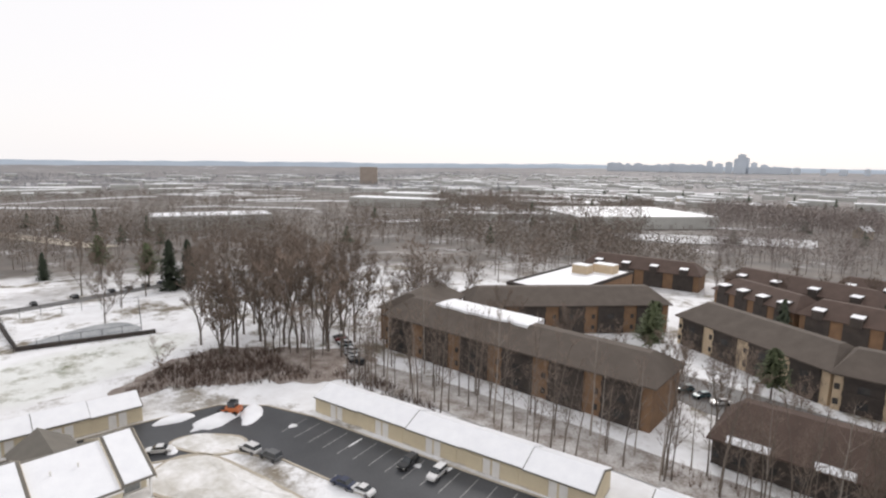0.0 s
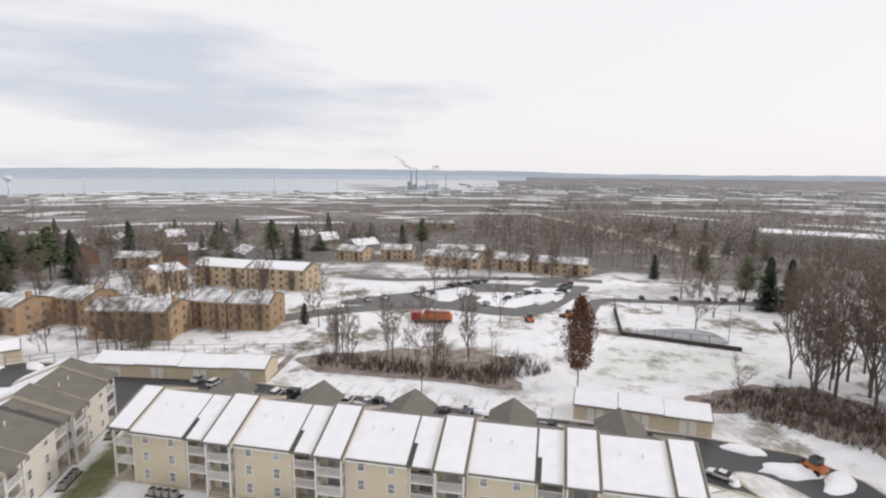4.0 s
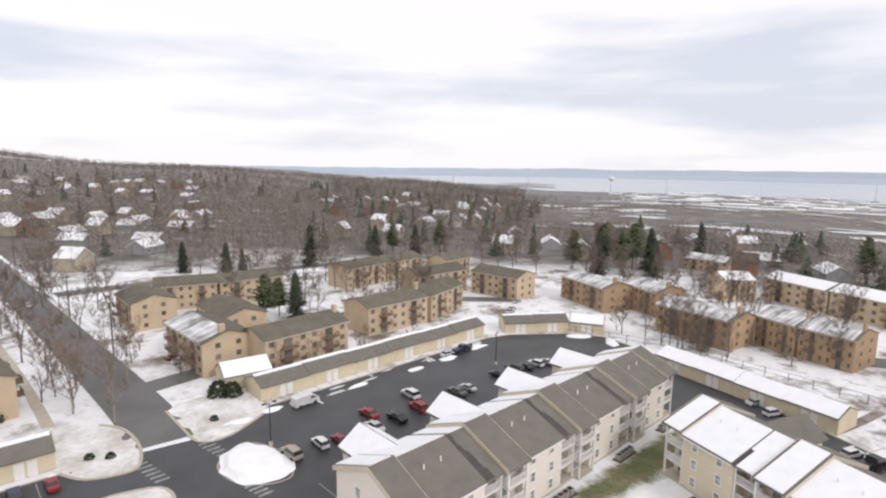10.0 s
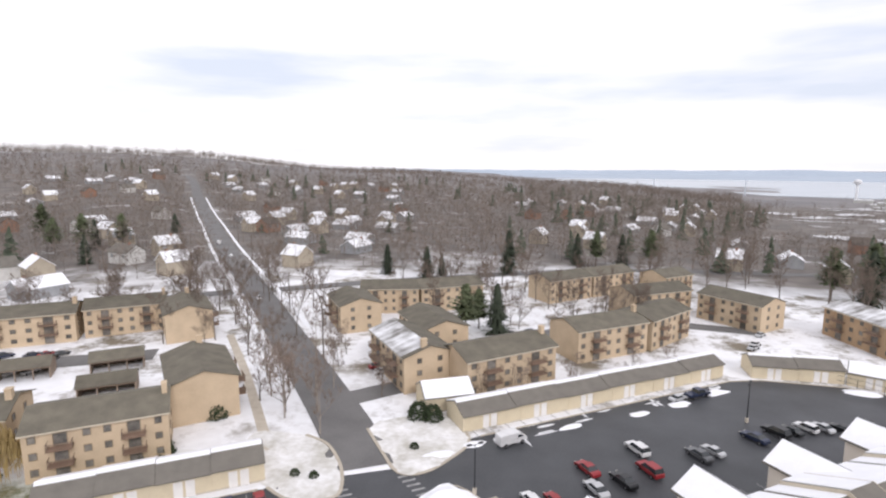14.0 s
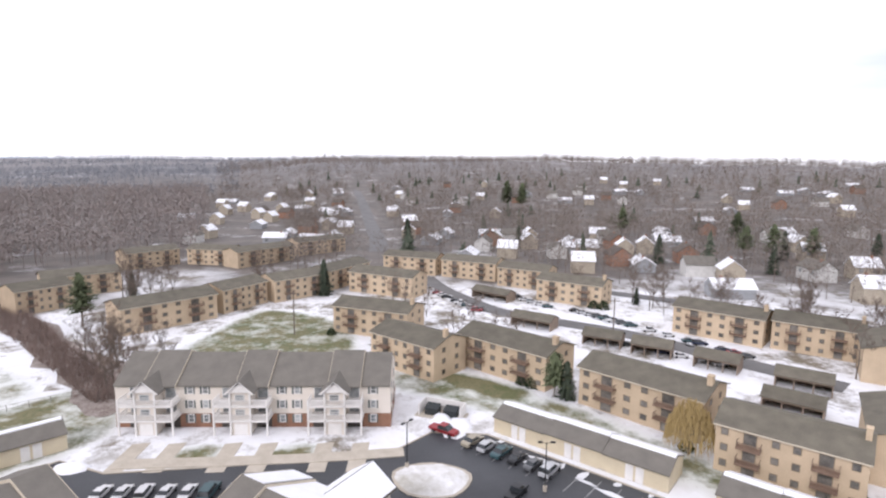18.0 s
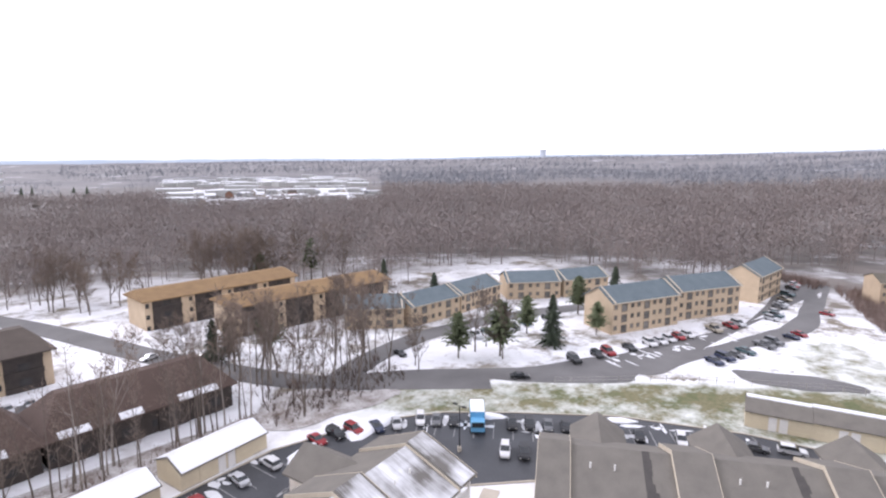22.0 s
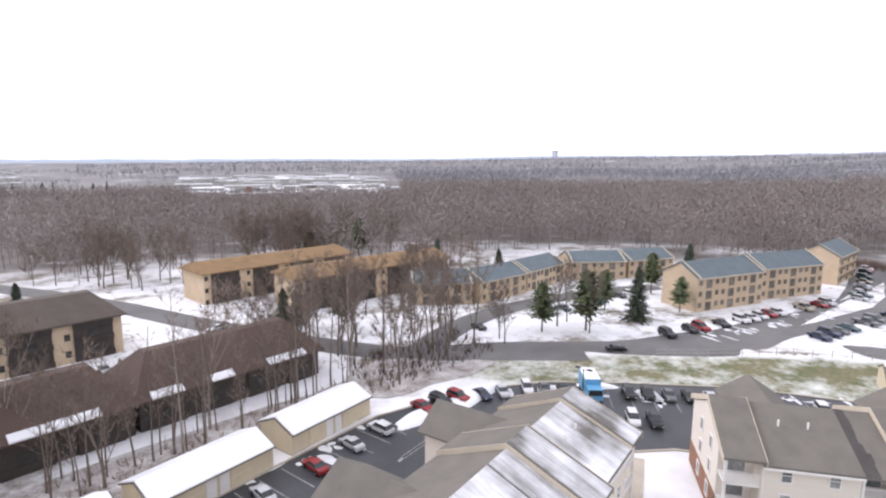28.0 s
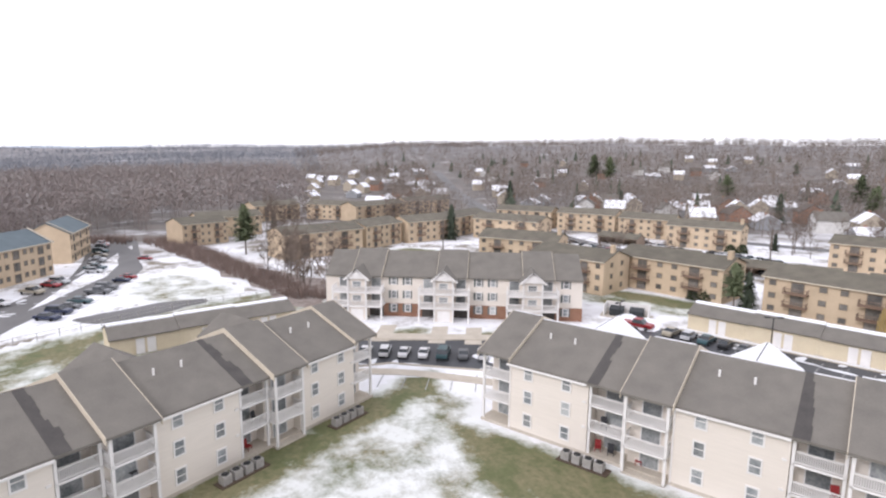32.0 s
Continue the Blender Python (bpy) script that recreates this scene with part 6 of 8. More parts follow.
def make_far_car(form, paint):
    """A car that is only seen from afar: body with roof and tyres, and glass."""
    length, width, body, cabin = FORMS[form]
    name = {"van": "van", "pickup": "pickup_truck"}.get(form, "car")
    kind = {"van": "cargo van", "pickup": "pickup truck", "suv": "sport utility car", "sedan": "sedan car", "hatch": "hatchback car"}[form]
    o = thing(name, f"{paint} {kind} in a row on a slushy lot", name.replace("_", " "), None, "parked vehicles")
    b = loft(body, width / 2, 0.14)
    n0 = len(b.f)
    r = cabin[1:3]
    b.prism([(-(width / 2 - 0.22), r[0][1]), (width / 2 - 0.22, r[0][1]), (width / 2 - 0.26, r[0][1] + 0.05), (-(width / 2 - 0.26), r[0][1] + 0.05)], r[0][0], r[1][0])
    n1 = len(b.f)
    for x in (length * 0.19, length * 0.81):
        for sgn in (-1, 1):
            b.tube((x, sgn * (width / 2 - 0.2), 0.33), (x, sgn * (width / 2 + 0.01), 0.33), 0.33, 0.33, 8)
    b.v = [(x - length / 2, y, z) for x, y, z in b.v]
    me = b.mesh("body", PAINT[paint])
    me.materials.append(TYRE)
    me.polygons.foreach_set("material_index", [0] * n1 + [1] * (len(b.f) - n1))
    part("body", me, None, o)
    c = loft(cabin, width / 2 - 0.06, 0.05, 0.22)
    c.v = [(x - length / 2, y, z) for x, y, z in c.v]
    part("cabin_glass", c, CARGLASS, o, "dark glazed cabin")
    return o


def make_car(form, paint):
    length, width, body, cabin = FORMS[form]
    name = {"van": "van", "pickup": "pickup_truck", "suv": "car", "sedan": "car", "hatch": "car"}[form]
    kind = {"van": "cargo van", "pickup": "pickup truck", "suv": "sport utility car", "sedan": "sedan car", "hatch": "hatchback car"}[form]
    o = thing(name, f"{paint} {kind} parked on the wet lot", name.replace("_", " "), None, "parked vehicles")
    ctr = Matrix.Translation((-length / 2, 0, 0))
    b = loft(body, width / 2, 0.14)
    b.v = [tuple(ctr @ Vector(p)) for p in b.v]
    bm = b.mesh("body", PAINT[paint])
    part("body", bm, None, o)
    if form != "van":
        c = loft(cabin, width / 2 - 0.06, 0.05, 0.22)
        c.v = [tuple(ctr @ Vector(p)) for p in c.v]
        part("cabin_glass", c, CARGLASS, o, "dark glazed cabin")
        r = [(x, z) for x, z in cabin[1:3]]
        part("roof", Shape().prism([(-(width / 2 - 0.22), r[0][1]), (width / 2 - 0.22, r[0][1]), (width / 2 - 0.26, r[0][1] + 0.05), (-(width / 2 - 0.26), r[0][1] + 0.05)], r[0][0] - length / 2 + 0.02, r[1][0] - length / 2 - 0.02), PAINT[paint], o)
    else:
        c = loft(cabin, width / 2 + 0.01, 0.0, 0.04)
        c.v = [tuple(ctr @ Vector(p)) for p in c.v]
        part("cabin_glass", c, CARGLASS, o, "dark cab glass")
    for x in (length * 0.19, length * 0.81):
        for sgn in (-1, 1):
            w = part("wheel", WHEEL, None, o, at=pose(x - length / 2, sgn * (width / 2 - 0.1), 0.33))
            part("rim", HUB, None, w)
    for sgn in (-1, 1):
        part("headlight", Shape().box(length / 2 - 0.12, sgn * width * 0.34 - 0.16, 0.6, length / 2 - 0.01, sgn * width * 0.34 + 0.16, 0.75), LIGHTS, o)
    return o


FLEET = {}


def car(x, y, turn, form="sedan", paint="silver", z=0.03, far=False):
    key = (form, paint, far)
    m = pose(x, y, z + (float(land(x, y)) if math.hypot(x, y) > 150 else 0), 0, 0, turn) @ Matrix.Scale(0.87, 4)
    if key not in FLEET:
        FLEET[key] = make_far_car(form, paint) if far else make_car(form, paint)
        FLEET[key].matrix_basis = m
        return FLEET[key]
    return copy_thing(FLEET[key], m)


def turned(a, b):
    return math.degrees(math.atan2(b[1] - a[1], b[0] - a[0]))


across_l = turned((12.6, 31.5), (60.2, 54.7)) + 90
for x, y, f, p in ((15.8, 70.5, "sedan", "red"), (15.9, 65.9, "sedan", "silver"), (19.8, 68.0, "sedan", "black"), (23.9, 70.6, "suv", "red"), (23.9, 75.9, "suv", "white"), (32, 74.8, "sedan", "grey"), (34.4, 76, "sedan", "silver"),
                   (10.4, 63.4, "sedan", "red"), (7.6, 63.2, "suv", "white"), (3.6, 61.4, "suv", "tan"), (42.2, 80.1, "sedan", "navy"), (46.3, 82, "suv", "black"), (48.9, 82.6, "sedan", "black"), (51.6, 83.6, "suv", "white"), (54.2, 83.8, "sedan", "silver"), (57, 83.6, "sedan", "black")):
    car(x, y, across_l + rnd.uniform(-4, 4), f, p)
car(6.4, 77.6, across_l - 90 + 6, "van", "white")
car(40.2, 95.4, across_l - 90, "pickup", "navy")
car(36.2, 93.6, across_l - 90 + 4, "sedan", "silver")
for x, y, f, p in ((79.5, 57, "sedan", "silver"), (79.0, 53, "suv", "white"), (79.6, 49.5, "sedan", "white"), (78.6, 39.8, "suv", "white"), (78.9, 37.2, "pickup", "black"), (79.4, 34.4, "suv", "grey"), (80.1, 27, "suv", "white"), (80.5, 22, "pickup", "black"), (80.8, 14, "sedan", "white"), (81.1, 10.5, "suv", "black"), (81.2, 6.9, "suv", "navy"), (81.3, 3.6, "sedan", "white"), (81.6, 0.4, "suv", "white"), (81.9, -3.0, "sedan", "silver"), (82, -6.4, "suv", "black"), (82.2, -9.6, "sedan", "grey")):
    car(x, y, 4 + rnd.uniform(-3, 3), f, p)
for x, y, tu, f, p in ((75.2, -28.6, 62, "sedan", "white"), (68, -38.4, 18, "suv", "white"), (64.4, -39.8, 18, "suv", "grey"), (52.9, -44.2, 18, "sedan", "navy"), (50.2, -45.2, 18, "sedan", "white"), (51.5, -53.2, 108, "suv", "black"), (47.2, -54.6, 108, "suv", "white")):
    car(x, y, tu, f, p)
across_d = turned((10.8, -33.5), (-37.4, -46.8)) + 90
for x, y, f, p in ((5.2, -66.8, "sedan", "grey"), (2.4, -67.6, "suv", "black"), (-0.6, -68.2, "sedan", "silver"), (-4.4, -69, "sedan", "white"), (-10.8, -70.4, "suv", "black"), (-13.6, -71, "sedan", "silver"), (-19.6, -72.4, "sedan", "red"), (-24.8, -74, "sedan", "silver"), (-29.2, -75, "suv", "white"), (14, -64.6, "sedan", "silver"), (20, -63, "suv", "navy"), (26.5, -61.4, "sedan", "white")):
    car(x, y, across_d + rnd.uniform(-4, 4) - 10, f, p)
for x, y, tu, f, p in ((-36.6, -76.6, 95, "sedan", "red"), (-39.4, -76.4, 95, "suv", "black"), (-42, -75.8, 95, "suv", "red"), (-45, -74.4, 80, "sedan", "navy"), (-47.8, -73.4, 60, "sedan", "silver"), (-51.2, -72.0, 52, "suv", "white"), (-53, -70.4, 50, "sedan", "grey"), (-54.8, -68.6, 50, "sedan", "black"), (-60.6, -62.2, 46, "suv", "black"), (-62.4, -60.4, 44, "suv", "black"), (-64.2, -58.4, 42, "sedan", "grey"), (-66, -56.6, 42, "sedan", "black"),
                       (-67.6, -54.4, 40, "sedan", "silver"), (-70, -50.4, 38, "sedan", "navy"), (-71.6, -48.2, 38, "sedan", "black"), (-74.6, -43.6, 34, "suv", "white"), (-76.2, -41, 34, "sedan", "grey"), (-78.2, -38, 30, "sedan", "silver"), (-80.2, -36.2, 115, "sedan", "grey"), (-83.0, -32.6, 115, "suv", "white"), (-54.2, -57.6, 42, "suv", "white"), (-56, -55.8, 42, "pickup", "black")):
    car(x, y, tu, f, p)
for k, (p, f) in enumerate((("white", "sedan"), ("white", "sedan"), ("white", "suv"), ("white", "sedan"), ("white", "sedan"), ("teal", "suv"), ("grey", "sedan"), ("white", "suv"), ("black", "sedan"), ("grey", "sedan"))):
    car(-80.4 + 0.98 * k, -10.6 + 2.42 * k, 158 + rnd.uniform(-4, 4), f, p)
for k, (p, f) in enumerate((("tan", "sedan"), ("silver", "hatch"), ("teal", "sedan"), ("black", "sedan"), ("grey", "sedan"), ("silver", "suv"))):
    car(-74.4 + 2.25 * k, 37.2 + 1.15 * k, 116 + rnd.uniform(-3, 3), f, p)
car(-79.0, 34.6, 32, "pickup", "red")
car(-48.6, 51.8, 116, "suv", "white")
car(-45.6, 53.2, 116, "sedan", "red")
car(-36.6, 57.6, 116, "sedan", "grey")
car(-28.2, 60.6, 116, "suv", "navy")
car(-24.8, 62.0, 116, "sedan", "red")
car(-60.6, 36.2, 120, "pickup", "black")
paint_cycle = ["silver", "black", "white", "grey", "navy", "red", "white", "black", "silver", "tan", "teal"]
forms_cycle = ["sedan", "suv", "sedan", "hatch", "sedan", "suv", "pickup"]


def row(a, b, n, turn, skip=0.2, jitter=4):
    for i in range(n):
        if rnd.random() > skip:
            f = (i + 0.5) / n
            car(a[0] + (b[0] - a[0]) * f, a[1] + (b[1] - a[1]) * f, turn + rnd.uniform(-jitter, jitter), rnd.choice(forms_cycle), rnd.choice(paint_cycle), far=True)


row((-88, -72.6), (-140, -61), 18, 65, 0.25)
row((-148, -57.6), (-203, -69), 16, 75, 0.15)
row((-104, -55), (-146, -48.4), 12, 70, 0.45)
car(-75.2, -73.6, 140, "sedan", "black")
car(-165, -50.4, 75, "sedan", "red")
row((-64, -97.4), (-118, -93.5), 14, 80, 0.4)
row((42, -106.5), (22, -105.5), 6, 60, 0.1)
row((104, -73), (86, -67), 8, 20, 0.1)
row((14, -114.8), (-26, -117.6), 14, 95, 0.1)
row((-26, -128), (-36, -120), 5, 20, 0.3)
row((-180, 72), (-142, 74), 12, 60, 0.2)
row((-172, 90), (-138, 96), 10, 60, 0.25)
row((-134, 100), (-84, 110.5), 19, 62, 0.15)
row((-118, 84), (-82, 101), 10, 62, 0.4)
row((139, 60), (162, 38), 6, 40, 0.4)
row((150, 22), (176, 8), 6, 150, 0.4)
row((168, 40), (194, 22), 9, 60, 0.2)
row((176, -20), (186, -58), 8, 10, 0.3)
row((176, 2), (200, 0), 6, 80, 0.2)
row((-14, 100), (-20, 110), 4, 30, 0.1)
row((8, 128), (56, 146), 10, 110, 0.5)
row((70, 132), (62, 120), 5, 40, 0.4)
for x, y, f in ((-62, 160, "sedan"), (-100, 229, "suv"), (-86, 208, "sedan"), (-120, 262, "van")):
    car(x, y, 118, f, rnd.choice(paint_cycle), 0.1, True)

# pale blue box van
bv = thing("box_van", "pale blue box van with a snowy roof parked on the lot", "van", pose(-56.8, -65.6, 0.03, 0, 0, 48))
part("box", Shape().box(-3.0, -1.05, 0.55, 1.2, 1.05, 2.7), PAINT["sky"], bv)
part("roof_snow", Shape().box(-2.95, -1.0, 2.7, 1.15, 1.0, 2.8), THICKSNOW, bv)
part("cab", Shape().prism([(-1.0, 0.5), (1.0, 0.5), (0.95, 2.0), (-0.95, 2.0)], 1.2, 2.9), PAINT["sky"], bv)
part("windscreen", Shape().box(2.9, -0.85, 1.2, 2.95, 0.85, 1.9), CARGLASS, bv)
part("rear_window", Shape().box(-3.04, -0.7, 1.5, -3.0, 0.7, 2.2), CARGLASS, bv)
for x in (-1.9, 2.1):
    for sgn in (-1, 1):
        part("wheel", WHEEL, None, bv, at=pose(x, sgn * 0.95, 0.35))

# orange fire-engine-like truck and loaders on the far lot
tr = thing("utility_truck", "long orange and red utility truck beside the snowy lot", "truck", along((129.2, 34.6), (131.6, 24.4)))
part("cab", Shape().prism([(-1.2, 0.6), (1.2, 0.6), (1.2, 2.6), (-1.2, 2.6)], 0, 2.4), PAINT["red"], tr)
part("bed", Shape().box(2.6, -1.2, 0.9, 10.4, 1.2, 2.2).box(3.2, -0.5, 2.2, 9.8, 0.5, 2.9), PAINT["orange"], tr)
part("chassis", Shape().box(0.3, -1.0, 0.5, 10.3, 1.0, 0.9), POLE, tr)
for x in (1.2, 7.4, 8.9):
    for sgn in (-1, 1):
        part("wheel", WHEEL, None, tr, at=pose(x, sgn * 1.05, 0.4) @ Matrix.Scale(1.25, 4))
for x, y, tu in ((80.6, -40.6, 40), (139, 6, 20), (146, -3, 70)):
    ld = thing("loader", "small orange loader with a front bucket in the snow", "loader", pose(x, y, 0.03, 0, 0, tu), "loaders")
    part("body", Shape().prism([(-0.8, 0.5), (0.8, 0.5), (0.75, 1.3), (-0.75, 1.3)], -1.3, 0.9), PAINT["orange"], ld)
    part("cab", Shape().box(-0.7, -0.65, 1.3, 0.5, 0.65, 2.2), CARGLASS, ld)
    part("bucket", Shape().prism([(-0.95, 0.15), (0.95, 0.15), (0.95, 0.75), (-0.95, 0.75)], 1.5, 2.1), POLE, ld)
    part("arm", Shape().box(0.8, -0.75, 0.6, 1.6, -0.6, 0.8), PAINT["orange"], ld)
    part("arm", Shape().box(0.8, 0.6, 0.6, 1.6, 0.75, 0.8), PAINT["orange"], ld)
    for q in (-0.8, 0.6):
        for sgn in (-1, 1):
            part("wheel", WHEEL, None, ld, at=pose(q, sgn * 0.85, 0.42) @ Matrix.Scale(1.25, 4))


# ---- trees ----
def grow(seed, h, spread, levels=3, lean=0.0, r0=None):
    """A bare tree: tapered trunk and limbs in one mesh, fine twigs in another."""
    g = random.Random(seed)
    wood, fine = Shape(), Shape()

    def blade(p, d, length, width):
        side = d.cross(Vector((g.uniform(-1, 1), g.uniform(-1, 1), g.uniform(-1, 1))))
        if side.length < 1e-4:
            return
        side = side.normalized() * width
        fine.face(p - side, p + side, p + d * length)

    def limb(p, d, length, r, level):
        steps = 3 if level == 0 else 2
        for i in range(steps):
            q = p + d * (length / steps)
            r1 = r * (0.80 if level == 0 else 0.68)
            if level == levels and level > 1:
                side = d.cross(Vector((g.uniform(-1, 1), g.uniform(-1, 1), g.uniform(-1, 1)))).normalized() * r * 1.25
                wood.face(p - side, p + side, q + side * 0.7, q - side * 0.7)
            else:
                wood.tube(p, q, r, r1, 6 if level == 0 else 4 if level == 1 else 3)
            p, r = q, r1
            d = (d + Vector((g.uniform(-1, 1), g.uniform(-1, 1), g.uniform(-0.2, 0.7))) * 0.16).normalized()
            if level < levels:
                for _ in range(g.choice((1, 2, 2)) if level else g.choice((1, 2))):
                    w = g.uniform(0, 2 * math.pi)
                    out = Vector((math.cos(w), math.sin(w), g.uniform(0.35, 1.0))).normalized()
                    limb(p, (d * 0.55 + out * spread).normalized(), length * g.uniform(0.42, 0.62), r * 0.62, level + 1)
            else:
                for _ in range(6):
                    out = Vector((g.uniform(-1, 1), g.uniform(-1, 1), g.uniform(-0.2, 1))).normalized()
                    blade(p, (d * 0.6 + out * 0.8).normalized(), length * g.uniform(0.5, 1.1), 0.016 + 0.0010 * h)
        if level < levels:
            limb(p, d, length * 0.6, r * 0.9, level + 1)

    limb(Vector((0, 0, -0.3)), Vector((lean, 0, 1)).normalized(), h * 0.52, r0 or (h * 0.008 + 0.03 if levels == 2 and spread < 0.4 else h * 0.011 + 0.04), 0)
    return wood, fine


def slim_tree(seed, h):
    """A tall straight woodland tree: a thin tapering trunk, short rising limbs and fine twigs."""
    g = random.Random(seed)
    wood, fine = Shape(), Shape()
    p, r, steps = Vector((0, 0, -0.3)), h * 0.0085 + 0.02, 7
    d = Vector((g.uniform(-0.05, 0.05), g.uniform(-0.05, 0.05), 1)).normalized()

    def spray(base, way, length, n, wide):
        for _ in range(n):
            out = (way * 0.8 + Vector((g.uniform(-1, 1), g.uniform(-1, 1), g.uniform(-0.3, 1))) * 0.7).normalized()
            side = out.cross(Vector((g.uniform(-1, 1), g.uniform(-1, 1), g.uniform(-1, 1)))).normalized() * wide
            fine.face(base - side, base + side, base + out * length * g.uniform(0.5, 1.1))

    for i in range(steps):
        q = p + d * (h / steps)
        r1 = r * 0.80
        wood.tube(p, q, r, r1, 5)
        if i > 1:
            for _ in range(g.choice((3, 4, 4))):
                a, w = p.lerp(q, g.random()), g.uniform(0, 2 * math.pi)
                out = Vector((math.cos(w), math.sin(w), g.uniform(0.5, 1.5))).normalized()
                length = h * g.uniform(0.10, 0.22) * (1.15 - i / steps * 0.6)
                mid = a + out * length * 0.5
                bend = (out + Vector((g.uniform(-0.4, 0.4), g.uniform(-0.4, 0.4), g.uniform(0, 0.6)))).normalized()
                wood.tube(a, mid, r1 * 0.42, r1 * 0.28, 3)
                wood.tube(mid, mid + bend * length * 0.5, r1 * 0.28, r1 * 0.12, 3)
                spray(mid, bend, length * 0.7, 5, 0.022)
                spray(mid + bend * length * 0.45, bend, length * 0.6, 6, 0.02)
        p, r = q, r1
        d = (d + Vector((g.uniform(-0.06, 0.06), g.uniform(-0.06, 0.06), 0))).normalized()
    spray(p, d, h * 0.1, 8, 0.02)
    return wood, fine


PALE = stuff("pale_bark", (0.36, 0.32, 0.28), (0.22, 0.19, 0.165), 1.5, 0.5, 0.95)
KINDS = []
for seed, h, sp, bark in ((1, 14, 0.55, BARK), (2, 15, 0.45, BARK), (3, 13, 0.7, BARK), (4, 16, 0.42, PALE), (5, 11, 0.75, PALE), (6, 9, 0.8, BARK), (7, 14, 0.5, BARK), (8, 16, 0.26, BARK), (9, 15, 0.32, BARK), (10, 15, 0.62, BARK), (11, 17, 0.3, PALE), (12, 14, 0.3, BARK)):
    wood, fine = slim_tree(seed, h) if sp < 0.4 else grow(seed, h, sp, 3)
    KINDS.append((wood.mesh("trunk", bark), fine.mesh("crown", TWIG), h))


TREES = []


def bare_tree(x, y, kind, scale=1.0, label="bare winter tree with many fine grey-brown twigs"):
    trunk, crown, h = KINDS[kind]
    if math.hypot(x, y) > 118:
        TREES.append((x, y, kind, scale))
        return None
    z = float(land(x, y)) if math.hypot(x, y) > 150 else 0.0
    o = thing("tree", label, "tree", pose(x, y, z, 0, 0, rnd.uniform(0, 360)) @ Matrix.Diagonal((scale * rnd.uniform(0.85, 1.15), scale * rnd.uniform(0.85, 1.15), scale, 1)), "bare trees")
    t = part("trunk", trunk, None, o)
    part("crown", crown, None, o)
    return o


def scatter(quad, n, kinds, lo=0.8, hi=1.15, **kw):
    """Trees at random in a four-cornered plot."""
    a, b, c, d = (Vector(p) for p in quad)
    for _ in range(n):
        u, v = rnd.random(), rnd.random()
        p = a.lerp(b, u).lerp(d.lerp(c, u), v)
        bare_tree(p.x, p.y, rnd.choice(kinds), rnd.uniform(lo, hi), **kw)


# pale street trees arching over the road
for x, y, k, z in ((-29, 84, 4, 1.0), (-34, 92, 3, 0.7), (-38, 101, 4, 1.1), (-46, 112, 3, 0.8), (-50, 122, 4, 1.15), (-58, 134, 3, 0.85), (-24, 96, 4, 0.9), (-31, 110, 4, 1.0), (-40, 126, 3, 0.8), (-48, 140, 4, 1.2), (-66, 150, 3, 0.85), (-58, 158, 4, 1.2), (-76, 168, 4, 1.2), (-22, 79, 4, 0.8)):
    bare_tree(x, y, k, z, "pale-barked street tree with spreading bare twigs")
TALL, SMALL, SLIM = (0, 1, 3, 6), (4, 5), (7, 8, 10, 11, 7, 8, 11)
scatter([(82, -60), (32, -71), (34, -80), (86, -74)], 50, SLIM, 0.75, 1.12)
scatter([(30, -76), (-34, -85), (-34, -91), (30, -82)], 62, SLIM, 0.7, 1.1)


def thin_wood(quad, n, kinds, lo, hi):
    """Slim trees close together in a four-cornered plot, joined with the trees further off."""
    a, b, c, d = (Vector(p) for p in quad)
    g = random.Random(n)
    for _ in range(n):
        u = g.random()
        p = a.lerp(b, u).lerp(d.lerp(c, u), g.random())
        TREES.append((p.x, p.y, g.choice(kinds), g.uniform(lo, hi)))


thin_wood([(30, -77), (-34, -86), (-34, -92), (30, -83.5)], 12, (7, 8, 10, 11, 3), 0.6, 0.95)
thin_wood([(82, -62), (32, -73), (32, -79), (84, -70)], 8, (7, 8, 10, 11), 0.65, 1.0)
thin_wood([(-34, -86), (-58, -88), (-62, -106), (-36, -100)], 9, (7, 8, 11), 0.75, 1.05)
thin_wood([(-60, -86), (-84, -78), (-90, -88), (-64, -98)], 5, (2, 5, 9), 0.6, 0.9)
scatter([(-34, -84), (-60, -88), (-64, -106), (-36, -102)], 22, (7, 8, 1, 3, 3), 0.8, 1.1)
scatter([(-36, -100), (-62, -104), (-64, -122), (-44, -120)], 5, (3, 8), 0.7, 0.95)
scatter([(106, -47), (124, -50), (134, -98), (98, -82)], 32, TALL, 1.0, 1.4)
for x, y, k, z in ((109.5, -52, 9, 1.55), (104.5, -56, 0, 1.5), (100, -61, 6, 1.45), (97, -66.5, 1, 1.4), (106.5, -61, 1, 1.5), (112, -58, 9, 1.45), (102, -68, 0, 1.4), (99, -74, 6, 1.3), (117, -47, 0, 1.3), (92.5, -67, 1, 1.2)):
    bare_tree(x, y, k, z, "tall bare tree over brown brush at the lot's edge")
for x, y, k, z in ((102.6, -35.5, 5, 0.85), (146.5, -34, 2, 1.0), (139, -54, 9, 1.15), (160, -40, 2, 1.0), (170, -48, 0, 1.1), (188, -40, 0, 1.2), (182, -34, 9, 1.1), (194, -58, 6, 1.2)):
    bare_tree(x, y, k, z)
scatter([(84, -60), (100, -52), (106, -70), (92, -78)], 12, SLIM, 0.7, 1.0)
scatter([(130, -52), (180, -60), (190, -100), (130, -90)], 16, TALL, 0.9, 1.15)
scatter([(94, 42), (96, 5), (111, 8), (108, 46)], 26, (5, 9, 11, 0), 0.5, 0.85)
scatter([(100, 58), (120, 52), (112, 74), (100, 72)], 6, SMALL, 0.8, 1.0)
